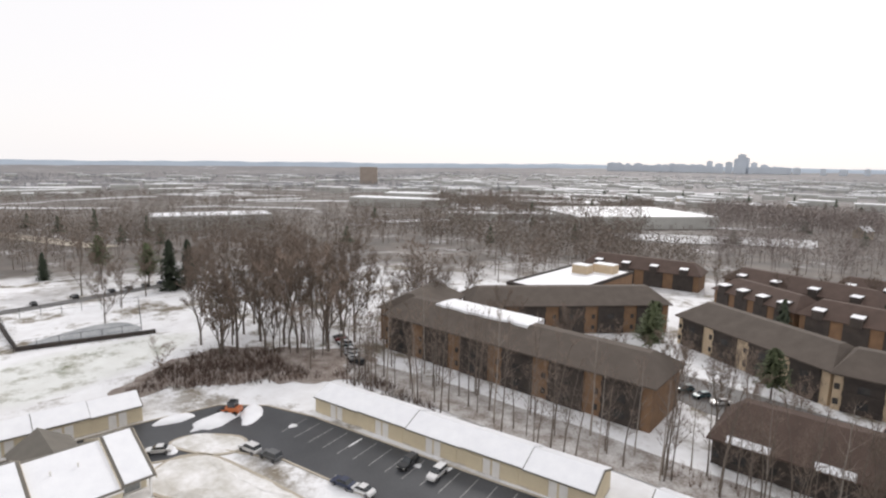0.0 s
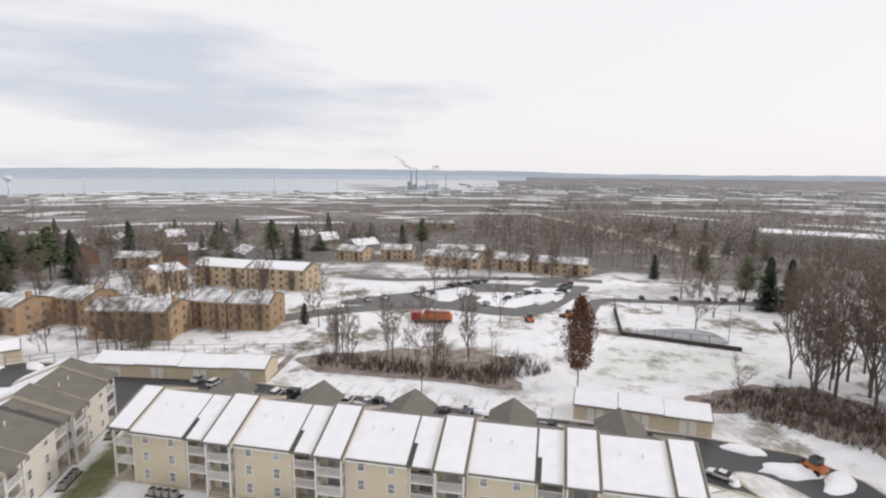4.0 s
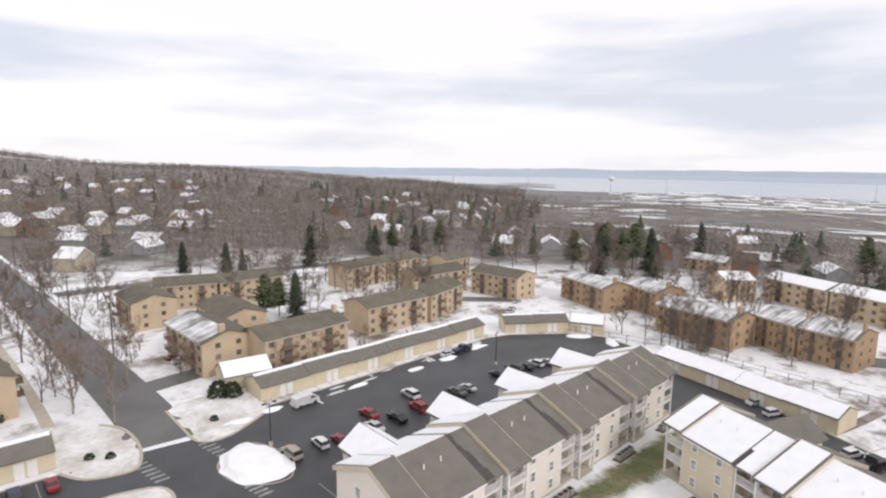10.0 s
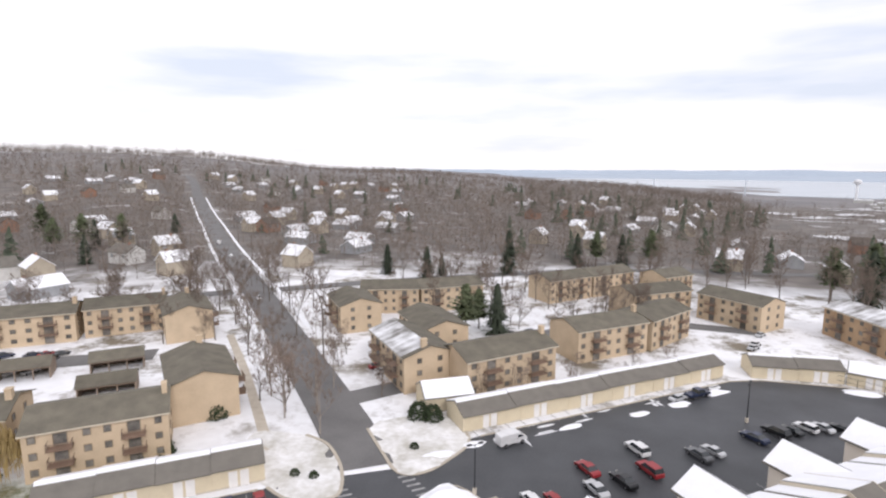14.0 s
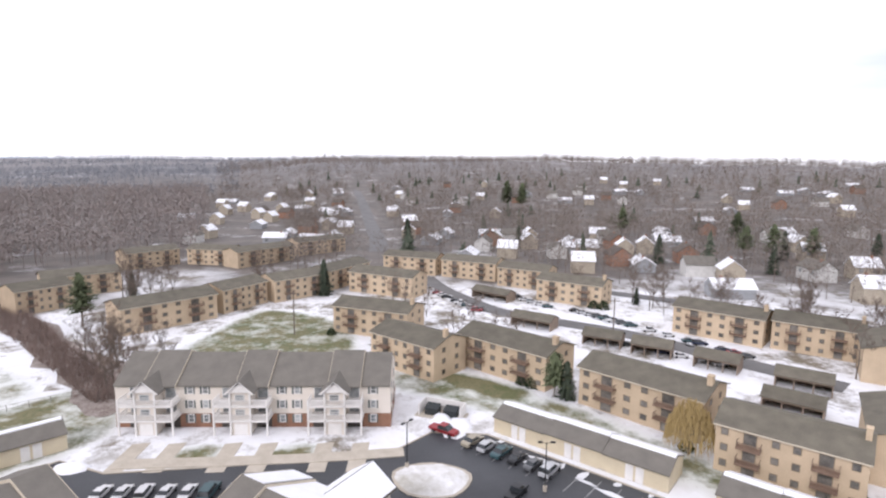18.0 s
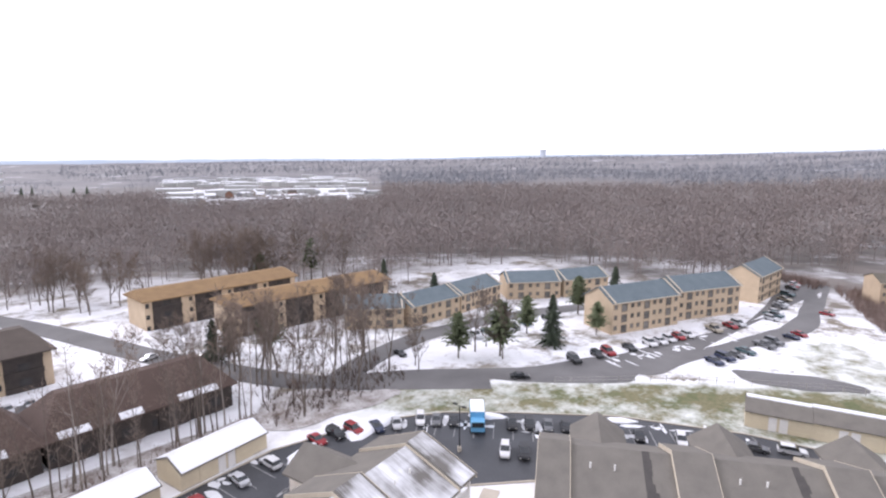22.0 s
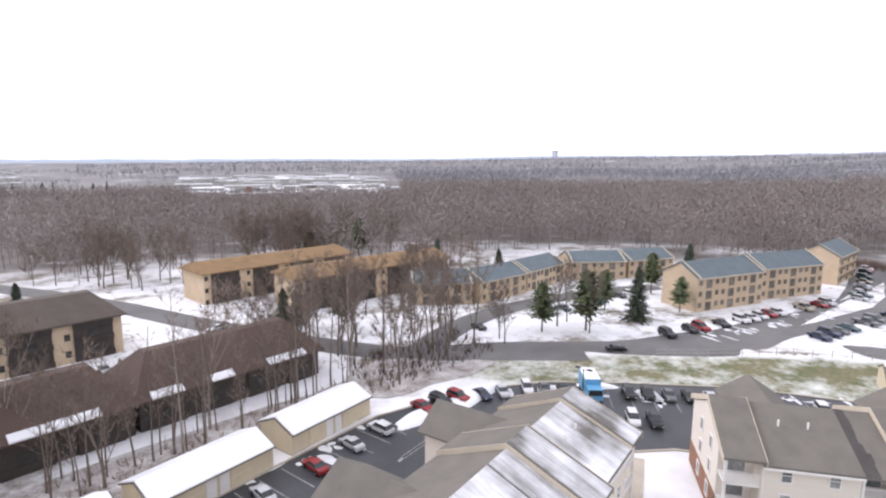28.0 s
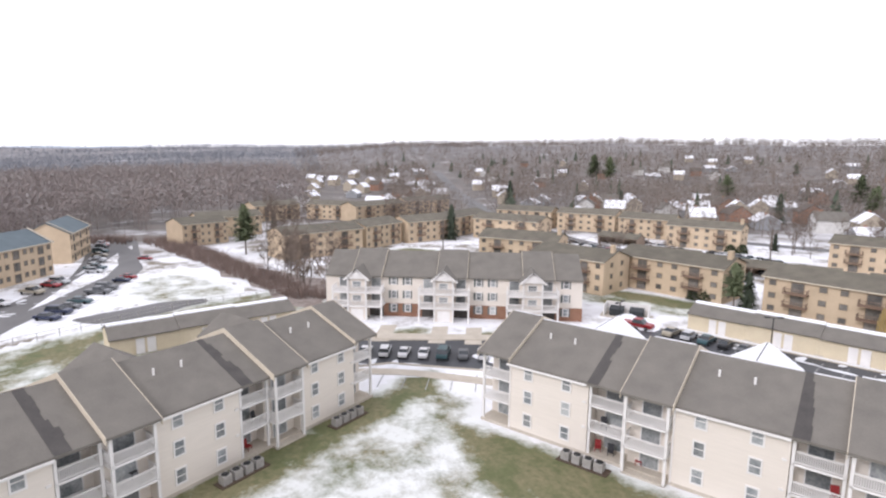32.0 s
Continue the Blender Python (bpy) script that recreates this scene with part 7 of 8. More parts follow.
scatter([(-23, 86), (-42, 120), (-58, 128), (-32, 84)], 9, (4, 5), 0.8, 1.1)
scatter([(-12, 92), (-26, 116), (-30, 114), (-17, 90)], 5, (5,), 0.7, 0.9)
scatter([(2, 92), (46, 112), (50, 108), (4, 88)], 7, (5,), 0.6, 0.8)
scatter([(-106, -10), (-128, -20), (-150, -24), (-124, 0)], 18, (0, 2, 5), 0.6, 0.9)
scatter([(-60, 130), (-130, 112), (-140, 130), (-66, 160)], 16, (2, 4, 5), 0.8, 1.1)
scatter([(-10, 130), (60, 150), (50, 190), (-40, 180)], 16, (2, 4, 5), 0.8, 1.1)
scatter([(80, 100), (96, 74), (92, 72), (78, 94)], 8, (5,), 0.6, 0.85)
scatter([(88, 128), (130, 90), (150, 120), (110, 160)], 14, (0, 2, 4), 0.8, 1.1)
scatter([(180, 60), (210, 40), (230, 0), (196, 8)], 10, (0, 2, 4), 0.7, 1.0)
scatter([(150, 75), (170, 60), (176, -10), (168, 20)], 5, (2, 4), 0.7, 0.9)
scatter([(10, -96), (60, -108), (60, -98), (30, -94)], 8, TALL, 0.7, 0.9)
scatter([(-100, 62), (-160, 48), (-166, 58), (-110, 74)], 7, (4, 5), 0.7, 0.9)
# among the brick walk-ups
scatter([(74, 108), (90, 92), (96, 76), (90, 74)], 12, (0, 5, 9), 0.6, 0.8)
scatter([(100, 100), (126, 72), (136, 84), (108, 116)], 12, (0, 2, 9), 0.7, 1.0)
scatter([(20, 120), (56, 134), (48, 150), (10, 136)], 10, (2, 4, 9), 0.7, 0.95)
scatter([(-64, 110), (-50, 116), (-76, 168), (-92, 160)], 12, (3, 4, 5), 0.8, 1.1)
scatter([(-34, 112), (-24, 118), (-64, 190), (-76, 186)], 12, (3, 4, 5), 0.75, 1.1)
scatter([(60, 170), (170, 150), (180, 196), (60, 210)], 16, (0, 2, 9), 0.9, 1.2)
scatter([(-10, 150), (40, 160), (40, 200), (-30, 196)], 10, (2, 4, 9), 0.8, 1.1)
scatter([(120, 40), (134, 30), (138, 10), (124, 14)], 5, (4, 5), 0.8, 1.1)
scatter([(-184, -34), (-204, -20), (-196, 30), (-186, 20)], 10, (0, 2, 9), 0.7, 1.0)
scatter([(-84, 112), (-150, 112), (-150, 124), (-80, 130)], 8, (2, 4, 5), 0.7, 1.0)
scatter([(-95, 60), (-110, 66), (-150, 60), (-150, 52)], 5, (5,), 0.7, 0.9)
# round the lodges and towards the road
scatter([(96, -84), (118, -92), (110, -120), (98, -104)], 14, (0, 1, 6, 9), 0.7, 1.0)
scatter([(62, -92), (90, -96), (84, -104), (60, -100)], 6, (0, 1), 0.6, 0.85)
scatter([(-20, -96), (-36, -100), (-44, -122), (-36, -126)], 10, (0, 6, 9), 0.7, 1.0)
scatter([(-58, -168), (-100, -160), (-104, -186), (-50, -196)], 26, (0, 1, 2, 6, 9), 0.9, 1.25)
scatter([(-2, -196), (-24, -166), (-44, -176), (-20, -206)], 16, (0, 1, 2, 6), 0.8, 1.1)
scatter([(30, -196), (70, -180), (76, -196), (36, -214)], 8, (0, 2), 0.7, 1.0)
bare_tree(4, -92.5, 3, 1.05, "tall pale-barked bare tree beside the low roof")
bare_tree(-14, -88, 3, 1.0, "tall pale-barked bare tree beside the low roof")


def woodlot():
    """The trees further off, joined."""
    vs, fs, ms, base = [], [], [], 0
    raw = []
    for trunk, crown, h in KINDS:
        pair = []
        for me in (trunk, crown):
            co = np.empty(len(me.vertices) * 3)
            me.vertices.foreach_get("co", co)
            pair.append((co.reshape(-1, 3), [tuple(p.vertices) for p in me.polygons]))
        raw.append(pair)
    for x, y, kind, scale in TREES:
        a = rnd.uniform(0, 2 * math.pi)
        c, d = math.cos(a) * scale, math.sin(a) * scale
        turn = np.array([[c, d, 0], [-d, c, 0], [0, 0, scale]])
        for slot, (co, polys) in enumerate(raw[kind]):
            vs.append(co @ turn + [x, y, float(land(x, y))])
            fs += [tuple(i + base for i in p) for p in polys]
            ms += [slot] * len(polys)
            base += len(co)
    me = bpy.data.meshes.new("woodlot")
    me.from_pydata(np.concatenate(vs).tolist(), [], fs)
    me.materials.append(BARK)
    me.materials.append(TWIG)
    me.polygons.foreach_set("material_index", ms)
    return tagged(new("woodlot", me), "bare grey-brown trees scattered among the brick apartments", "trees", kind="stuff")


woodlot()


PINE = stuff("pine_needles", (0.16, 0.185, 0.10), (0.09, 0.11, 0.06), 0.8, 0.5, 0.9, object_random=0.25)


# conifers: tiers of drooping needle sprays round a straight trunk
def conifer_mesh(seed, h, r, pine=False):
    g = random.Random(seed)
    trunk, leaf = Shape(), Shape()
    trunk.tube((0, 0, -0.3), (0, 0, h), 0.02 * h, 0.03, 7)
    tiers = int(h * 2.0)
    for i in range(tiers):
        f = i / tiers
        z = h * ((0.30 if pine else 0.06) + (0.70 if pine else 0.93) * f)
        reach = r * ((1 - f) ** 0.75 if not pine else (1.06 - f) ** 0.65 * g.uniform(0.6, 1.1)) * g.uniform(0.8, 1.12) + 0.25
        for k in range(8 if pine else 12):
            w = g.uniform(0, 2 * math.pi)
            L = reach * g.uniform(0.6, 1.15)
            d = Vector((math.cos(w), math.sin(w), g.uniform(-0.4, 0.05) if not pine else g.uniform(-0.1, 0.45)))
            side = Vector((-math.sin(w), math.cos(w), 0))
            p = Vector((0, 0, z))
            for q in range(3):
                a, b = p + d * L * (q / 3 + 0.08), p + d * L * ((q + 1) / 3 + 0.1)
                wd = (0.24 + 0.10 * r) * (1 - q / 4.5)
                drop = Vector((0, 0, -g.uniform(0.15, 0.55)))
                leaf.face(a - side * wd + drop, a + side * wd + drop, b + Vector((0, 0, g.uniform(0, 0.2))))
                leaf.face(a + Vector((0, 0, wd * 0.8)), b + side * wd * 0.8 + drop, b - side * wd * 0.8 + drop)
    return trunk.mesh("trunk", BARK), leaf.mesh("needles", PINE if pine else NEEDLE)


CON = [conifer_mesh(11, 12, 2.9), conifer_mesh(12, 15, 3.9), conifer_mesh(13, 11, 4.1, True), conifer_mesh(14, 9, 2.4), conifer_mesh(15, 17, 5.3, True)]


def conifer(x, y, kind, s=1.0):
    z = float(land(x, y)) if math.hypot(x, y) > 150 else 0.0
    pine = kind in (2, 4)
    o = thing("pine_tree" if pine else "spruce_tree", "open-crowned green pine on snowy ground" if pine else "dark green conical spruce on snowy ground", "conifer", pose(x, y, z, 0, 0, rnd.uniform(0, 360)) @ Matrix.Scale(s, 4), "conifers")
    part("trunk", CON[kind][0], None, o)
    part("needles", CON[kind][1], None, o)


for x, y, k, s in ((-80.8, -83.8, 2, 1.05), (-93.8, -81.2, 0, 0.95), (-73.8, -88.5, 2, 0.85), (-106.8, -79.0, 2, 0.7), (-96, -90, 2, 0.8), (-118, -92, 2, 0.9), (-167, -26, 4, 0.8), (-201, -18, 0, 0.7), (-181, 38, 0, 1.0), (175, -56, 1, 1.05), (178, -62, 1, 1.0), (184, -52, 4, 0.8), (7.1, 129, 1, 0.85), (-0.3, 129, 4, 0.72), (3, 134, 2, 0.9), (15.6, 204.5, 1, 1.1),
                   (-29, 200.5, 0, 0.95), (-14, 193, 1, 0.8), (-9, 199, 0, 0.7), (-36.5, -118.5, 3, 0.95), (-40, -121, 3, 0.8), (-46, -114, 2, 0.9), (54, -119, 2, 0.9), (29, -115, 2, 0.85), (42, -160, 3, 1.0), (25.4, -178, 3, 1.0), (1, -162, 3, 0.8), (56.6, -125, 2, 0.95), (-84, 58.5, 2, 0.75), (-82.5, 60, 3, 0.8), (-133, 123.5, 3, 0.6), (118.6, 59.2, 3, 0.6), (-92, -118, 1, 0.7), (-128, -88, 1, 0.8), (-87, -176, 4, 0.8), (-69, -174, 2, 1.0), (-97, -148, 0, 0.8),
                   (111, 171, 4, 0.95), (119, 166, 1, 1.1), (124, 172, 4, 1.05), (129, 165, 4, 1.0), (136, 156, 1, 1.0), (137, 170, 4, 1.1), (145, 170, 1, 1.15), (206, 129, 4, 0.9), (212, 121, 1, 1.0), (207, 211, 1, 1.0), (221, 140, 4, 0.95), (255, 88, 1, 0.9), (262, 80, 4, 0.9),
                   (45, 226, 1, 0.9), (52, 223, 4, 0.85), (63, 226, 1, 0.9), (74, 224, 4, 0.9), (-269.5, 99.5, 1, 1.1), (-276, 246, 4, 1.1), (-150, 210, 0, 1.0), (-190, 190, 1, 0.9), (-140, 260, 1, 1.0), (-260, 160, 0, 1.0), (216, -44, 4, 0.8), (216, -28, 0, 0.8), (-442, 260, 4, 1.6), (-432, 270, 4, 1.5), (-180, 233, 4, 0.9), (-168, 235, 4, 1.0), (-171, 247, 1, 0.9), (-209, 264, 4, 1.1), (-160, 250, 4, 0.9), (-189, 244, 4, 0.8)):
    conifer(x, y, k, s)


# evergreen shrubs clipped against walls, and a brown-leaved oak
def shrub_mesh(seed, r, h, n=750):
    g = random.Random(seed)
    s = Shape()
    for _ in range(n):
        w, u = g.uniform(0, 2 * math.pi), g.uniform(-0.1, 1)
        q = math.sqrt(max(0.0, 1 - max(u, 0) ** 2)) * g.uniform(0.75, 1.02)
        p = Vector((r * q * math.cos(w), r * q * math.sin(w), h * max(u, 0.03)))
        a = Vector((g.uniform(-1, 1), g.uniform(-1, 1), g.uniform(-1, 1))) * r * 0.24
        b = Vector((g.uniform(-1, 1), g.uniform(-1, 1), g.uniform(-1, 1))) * r * 0.24
        s.face(p, p + a, p + b)
    return s


LEAF = stuff("evergreen_leaf", (0.055, 0.075, 0.035), (0.03, 0.045, 0.022), 1.2, 0.5, 0.8)
RUST = stuff("rust_brown_leaf", (0.19, 0.095, 0.055), (0.12, 0.06, 0.04), 1.0, 0.5, 0.9)
STRAW = stuff("straw_yellow_twigs", (0.42, 0.31, 0.13), (0.30, 0.22, 0.10), 0.8, 0.5, 0.9)
SHRUBS = [shrub_mesh(21, 1.5, 2.2).mesh("shrub", LEAF), shrub_mesh(22, 1.1, 1.4).mesh("shrub", LEAF)]
for x, y, k, s in ((-42.5, 72.4, 0, 1.1), (-44.5, 71, 0, 0.9), (-60.8, 65, 1, 1), (-89.5, 57.6, 0, 1.0), (-91.5, 56.6, 0, 0.9), (-102, 43.4, 0, 1.2), (-104.4, 42.2, 0, 1.2), (-107, 49, 0, 1.1), (-115, 34, 1, 1.2), (-124, 38, 1, 1.2), (-40, 84, 0, 1.2), (-45, 82, 0, 1.0), (-7.6, 85, 0, 1.2), (-5.4, 84.4, 0, 1.1), (2.6, 90, 1, 1.0), (-134, 108, 0, 1.0), (-132, 110, 0, 1.1), (-72, 128, 1, 1), (-48, 54.5, 1, 0.6), (-22.4, 68, 1, 0.6), (-19.8, 67.6, 1, 0.6), (-7.5, 75.5, 1, 0.6), (-137, 30.4, 1, 1)):
    m = new("shrub", SHRUBS[k])
    m.matrix_basis = pose(x, y, 0, 0, 0, rnd.uniform(0, 360)) @ Matrix.Scale(s, 4)
    tagged(m, "dark evergreen shrub against the snow", "shrub", "shrubs")

oak = thing("oak_tree", "oak holding rust-brown dead leaves beside the snowy slope", "tree", pose(100, -8.9, 0) @ Matrix.Diagonal((0.95, 0.95, 1.55, 1)))
wood, fine = grow(31, 10, 0.6, 2)
part("trunk", wood, BARK, oak)
g = random.Random(5)
s = Shape()
for _ in range(4200):
    w, u = g.uniform(0, 2 * math.pi), g.random()
    rad = 3.1 * math.sin(math.pi * (0.12 + 0.86 * u)) ** 0.8 * g.uniform(0.35, 1.0) * (1 + 0.25 * math.sin(w * 3 + u * 9))
    p = Vector((rad * math.cos(w), rad * math.sin(w), 2.2 + 8.6 * u))
    s.face(p, p + Vector((g.uniform(-.4, .4), g.uniform(-.4, .4), g.uniform(-.3, .3))), p + Vector((g.uniform(-.4, .4), g.uniform(-.4, .4), g.uniform(-.3, .3))))
part("crown", s, RUST, oak)

wil = thing("willow_tree", "yellow-twigged willow before the brick walk-up", "tree", pose(-59.5, 64.0, 0))
wood, fine = grow(41, 8.5, 0.8, 2)
part("trunk", wood, BARK, wil)
s = Shape()
for _ in range(1300):
    w, rad = g.uniform(0, 2 * math.pi), 3.4 * math.sqrt(g.random())
    top = 8.6 * math.sqrt(max(0.05, 1 - (rad / 3.8) ** 2)) * g.uniform(0.6, 1.0)
    p = Vector((rad * math.cos(w), rad * math.sin(w), top))
    s.face(p, p + Vector((0.09, 0.05, 0)), p + Vector((g.uniform(-.3, .3), g.uniform(-.3, .3), -g.uniform(0.9, 2.6))))
part("crown", s, STRAW, wil)


# brush: dense low thickets of stems
def thicket(quads, per_m2, h, material, label):
    pts = []
    for a, b, c, d in quads:
        area = (dist(a, b) + dist(c, d)) / 2 * (dist(a, d) + dist(b, c)) / 2
        for _ in range(int(area * per_m2)):
            u, v = rnd.random(), rnd.random()
            p = Vector(a).lerp(Vector(b), u).lerp(Vector(d).lerp(Vector(c), u), v)
            pts.append((p.x, p.y))
    s = Shape()
    for x, y in pts:
        z = float(land(x, y)) if math.hypot(x, y) > 150 else 0.0
        for _ in range(7):
            w, L = rnd.uniform(0, 2 * math.pi), h * rnd.uniform(0.5, 1.2)
            dx, dy = math.cos(w) * L * 0.5, math.sin(w) * L * 0.5
            t = 0.022 + 0.008 * h
            s.face((x - t * math.sin(w), y + t * math.cos(w), z), (x + t * math.sin(w), y - t * math.cos(w), z), (x + dx, y + dy, z + L))
    return tagged(new("brush", s.mesh("brush", material)), label, "undergrowth", kind="stuff")


BRUSH = stuff("brush_stems", (0.14, 0.098, 0.08), (0.085, 0.06, 0.05), 0.3, 0.5, 0.95)
SOFTBRUSH = stuff("pale_brush_stems", (0.27, 0.205, 0.175), (0.17, 0.125, 0.105), 0.3, 0.5, 0.95)
thicket([((93, 43), (95.5, 4), (101, 3), (100, 44)), ((99, 2), (106, -4), (112, 6), (100, 10))], 1.5, 2.4, BRUSH, "tangled brown brush in a hedgerow")
thicket([((99, -29), (107, -37), (98, -56), (84, -59)), ((84, -60), (60, -64), (62, -67), (88, -66)), ((104, -34), (112, -46), (104, -60), (94, -54))], 1.5, 1.7, BRUSH, "reddish brown brush along the bank")
thicket([((-110, -9), (-112, -16), (-200, -58), (-202, -48)), ((-196, -62), (-206, -60), (-222, -90), (-212, -92))], 1.6, 2.6, SOFTBRUSH, "brown hedgerow between the lots")
thicket([((-34, -84), (-60, -86), (-62, -100), (-36, -98))], 0.8, 1.8, BRUSH, "brown brush under bare trees")
thicket([((30, -77), (-34, -86), (-34, -91), (30, -81.5))], 0.7, 1.3, SOFTBRUSH, "thin brown brush behind the garages")


# ---- woods and suburb trees ----
def brush_trees(xs, ys, hs, seed, material, name, label, blades=24, width=0.16):
    """Many bare trees in one mesh: a trunk, some limbs and a rounded crown of short fine twigs each."""
    q = np.random.RandomState(seed)
    n = len(xs)
    base = np.stack([xs, ys, land(xs, ys)], 1)
    tall = hs[:, None, None]
    dirs = q.normal(size=(n, blades, 3))
    dirs /= np.linalg.norm(dirs, axis=2, keepdims=True)
    rad = q.uniform(0.2, 1.0, (n, blades, 1)) ** 0.5
    spread = q.uniform(0.26, 0.38, (n, 1, 1)) * q.uniform(0.85, 1.15, (n, 1, 2))
    size = np.concatenate([tall * spread, 0.34 * tall], 2)
    lobes = 1 + 0.25 * np.sin(dirs[:, :, :1] * 5 + q.uniform(0, 6, (n, 1, 1))) * np.cos(dirs[:, :, 1:2] * 4)
    centre = base[:, None, :] + tall * np.array([0, 0, 0.62])
    foot = centre + dirs * rad * size * lobes
    twig = dirs + q.normal(size=(n, blades, 3)) * 0.7 + np.array([0, 0, 0.3])
    twig /= np.linalg.norm(twig, axis=2, keepdims=True)
    tip = foot + twig * tall * q.uniform(0.07, 0.15, (n, blades, 1))
    limbs = max(3, blades // 9)
    foot[:, :limbs] = base[:, None, :] + tall * np.array([0, 0, 0.3]) * q.uniform(0.8, 1.4, (n, limbs, 1))
    tip[:, :limbs] = centre + dirs[:, :limbs] * size * 0.9
    side = np.cross(tip - foot, q.normal(size=(n, blades, 3)))
    side *= width * tall / 15 / (np.linalg.norm(side, axis=2, keepdims=True) + 1e-6)
    side[:, :limbs] *= 0.6
    out = (foot - centre) / size + np.array([0, 0, 0.25])
    out /= np.linalg.norm(out, axis=2, keepdims=True) + 1e-6
    face = np.cross(2 * side, tip - foot + side)
    side *= np.where((face * out).sum(2, keepdims=True) < 0, -1.0, 1.0)
    crowns = np.stack([foot - side, foot + side, tip], 2).reshape(-1, 3)
    tw = q.uniform(0, np.pi, n)
    ts = np.stack([np.cos(tw), np.sin(tw), 0 * tw], 1) * (0.011 * hs)[:, None]
    up = np.stack([0 * hs, 0 * hs, hs], 1)
    trunks = np.stack([base - ts - [0, 0, 0.5], base + ts - [0, 0, 0.5], base + up * 0.8], 1).reshape(-1, 3)
    lit = np.cross(ts, up)
    lit /= np.linalg.norm(lit, axis=1, keepdims=True)
    verts = np.concatenate([crowns, trunks])
    me = bpy.data.meshes.new(name)
    me.from_pydata(verts.tolist(), [], np.arange(len(verts)).reshape(-1, 3).tolist())
    # twigs take the light as the rounded crown that they make up
    normals = np.concatenate([np.repeat(out.reshape(-1, 3), 3, 0), np.repeat(lit, 3, 0)])
    me.attributes.new("custom_normal", "FLOAT_VECTOR", "POINT").data.foreach_set("vector", normals.astype(np.float32).ravel())
    tone = q.uniform(0, 1, n)
    tones = np.concatenate([np.repeat(tone, blades * 3), np.repeat(tone * 0.6, 3)])
    me.attributes.new("tone", "FLOAT", "POINT").data.foreach_set("value", tones.astype(np.float32))
    me.materials.append(material)
    return tagged(new(name, me), label, "trees", kind="stuff")


def crown_material(name, colours):
    """Bark and twigs that differ from tree to tree, with a coarse drift through the wood."""
    m, n, l = mix_shader(name)
    b = n["Principled BSDF"]
    b.inputs["Roughness"].default_value, b.inputs["Specular IOR Level"].default_value = 0.95, 0.1
    tone = n.new("ShaderNodeAttribute")
    tone.attribute_name = "tone"
    geo = n.new("ShaderNodeNewGeometry")
    drift = n.new("ShaderNodeTexNoise")
    drift.inputs["Scale"].default_value, drift.inputs["Detail"].default_value = 0.012, 4
    l.new(geo.outputs["Position"], drift.inputs["Vector"])
    total = n.new("ShaderNodeMath")
    total.operation = "MULTIPLY_ADD"
    total.inputs[1].default_value = 0.7
    l.new(tone.outputs["Fac"], total.inputs[0])
    shift = n.new("ShaderNodeMapRange")
    shift.inputs["From Min"].default_value, shift.inputs["From Max"].default_value = 0.3, 0.7
    shift.inputs["To Max"].default_value = 0.3
    l.new(drift.outputs["Fac"], shift.inputs["Value"])
    l.new(shift.outputs["Result"], total.inputs[2])
    ramp = n.new("ShaderNodeValToRGB")
    ramp.color_ramp.elements[0].color, ramp.color_ramp.elements[1].color = (*colours[0], 1), (*colours[-1], 1)
    for i, c in enumerate(colours[1:-1]):
        ramp.color_ramp.elements.new((i + 1) / (len(colours) - 1)).color = (*c, 1)
    l.new(total.outputs[0], ramp.inputs[0])
    l.new(ramp.outputs[0], b.inputs["Base Color"])
    return m


def clear_of_buildings(xs, ys, gap=11, verge=0):
    keep = np.ones(len(xs), bool)
    spots = [o.matrix_basis.translation for o in scene.objects if o.parent is None and o.name.startswith(("apartment_building", "garage"))]
    mids = [(o.matrix_basis @ Vector((9, 5, 0))) for o in scene.objects if o.parent is None and o.name.startswith("apartment_building")]
    for p in spots + mids:
        keep &= np.hypot(xs - p.x, ys - p.y) > gap + 2
    for line in ROADS:
        for a, b in zip(line, line[1:]):
            d = np.array(b) - np.array(a)
            t = np.clip(((xs - a[0]) * d[0] + (ys - a[1]) * d[1]) / (d @ d), 0, 1)
            keep &= np.hypot(xs - a[0] - t * d[0], ys - a[1] - t * d[1]) > (14 if a[0] < -250 else 8.5) + verge
    return keep


ROADS = [[(-14, 70), (-69, 175), (-165, 350), (-241, 489), (-380, 740)], [(44, -290), (21, -230), (-16, -158), (-46, -96)], [(-268, 84), (-307, 95.6), (-522, 150), (-837, 225)], [(-66, 172), (-160, 122), (-262, 86)]]


def plot(h0, h1, r0, r1, n, seed):
    q = np.random.RandomState(seed)
    h = np.radians(q.uniform(h0, h1, n))
    r = np.sqrt(q.uniform(r0 ** 2, r1 ** 2, n))
    return r * np.cos(h), r * np.sin(h)


def patchy(xs, ys, scale, cut, seed=0.0):
    v = np.array([noise.noise(Vector((x * scale, y * scale, seed))) for x, y in zip(xs, ys)])
    return v > cut


WOODS = crown_material("winter_woods", ((0.185, 0.16, 0.153), (0.245, 0.212, 0.20), (0.275, 0.232, 0.21), (0.265, 0.242, 0.23), (0.39, 0.36, 0.335)))
SUBURB = crown_material("suburb_twigs", ((0.125, 0.108, 0.095), (0.175, 0.15, 0.132), (0.225, 0.18, 0.15), (0.21, 0.188, 0.165), (0.31, 0.28, 0.24)))
SCRUB = crown_material("flats_scrub", ((0.17, 0.145, 0.125), (0.23, 0.195, 0.165), (0.27, 0.22, 0.18)))
# the far woods carry the blue of the haze in their colours
FARWOOD = crown_material("haze_tinted_woods", ((0.18, 0.187, 0.205), (0.215, 0.227, 0.25), (0.255, 0.265, 0.285)))
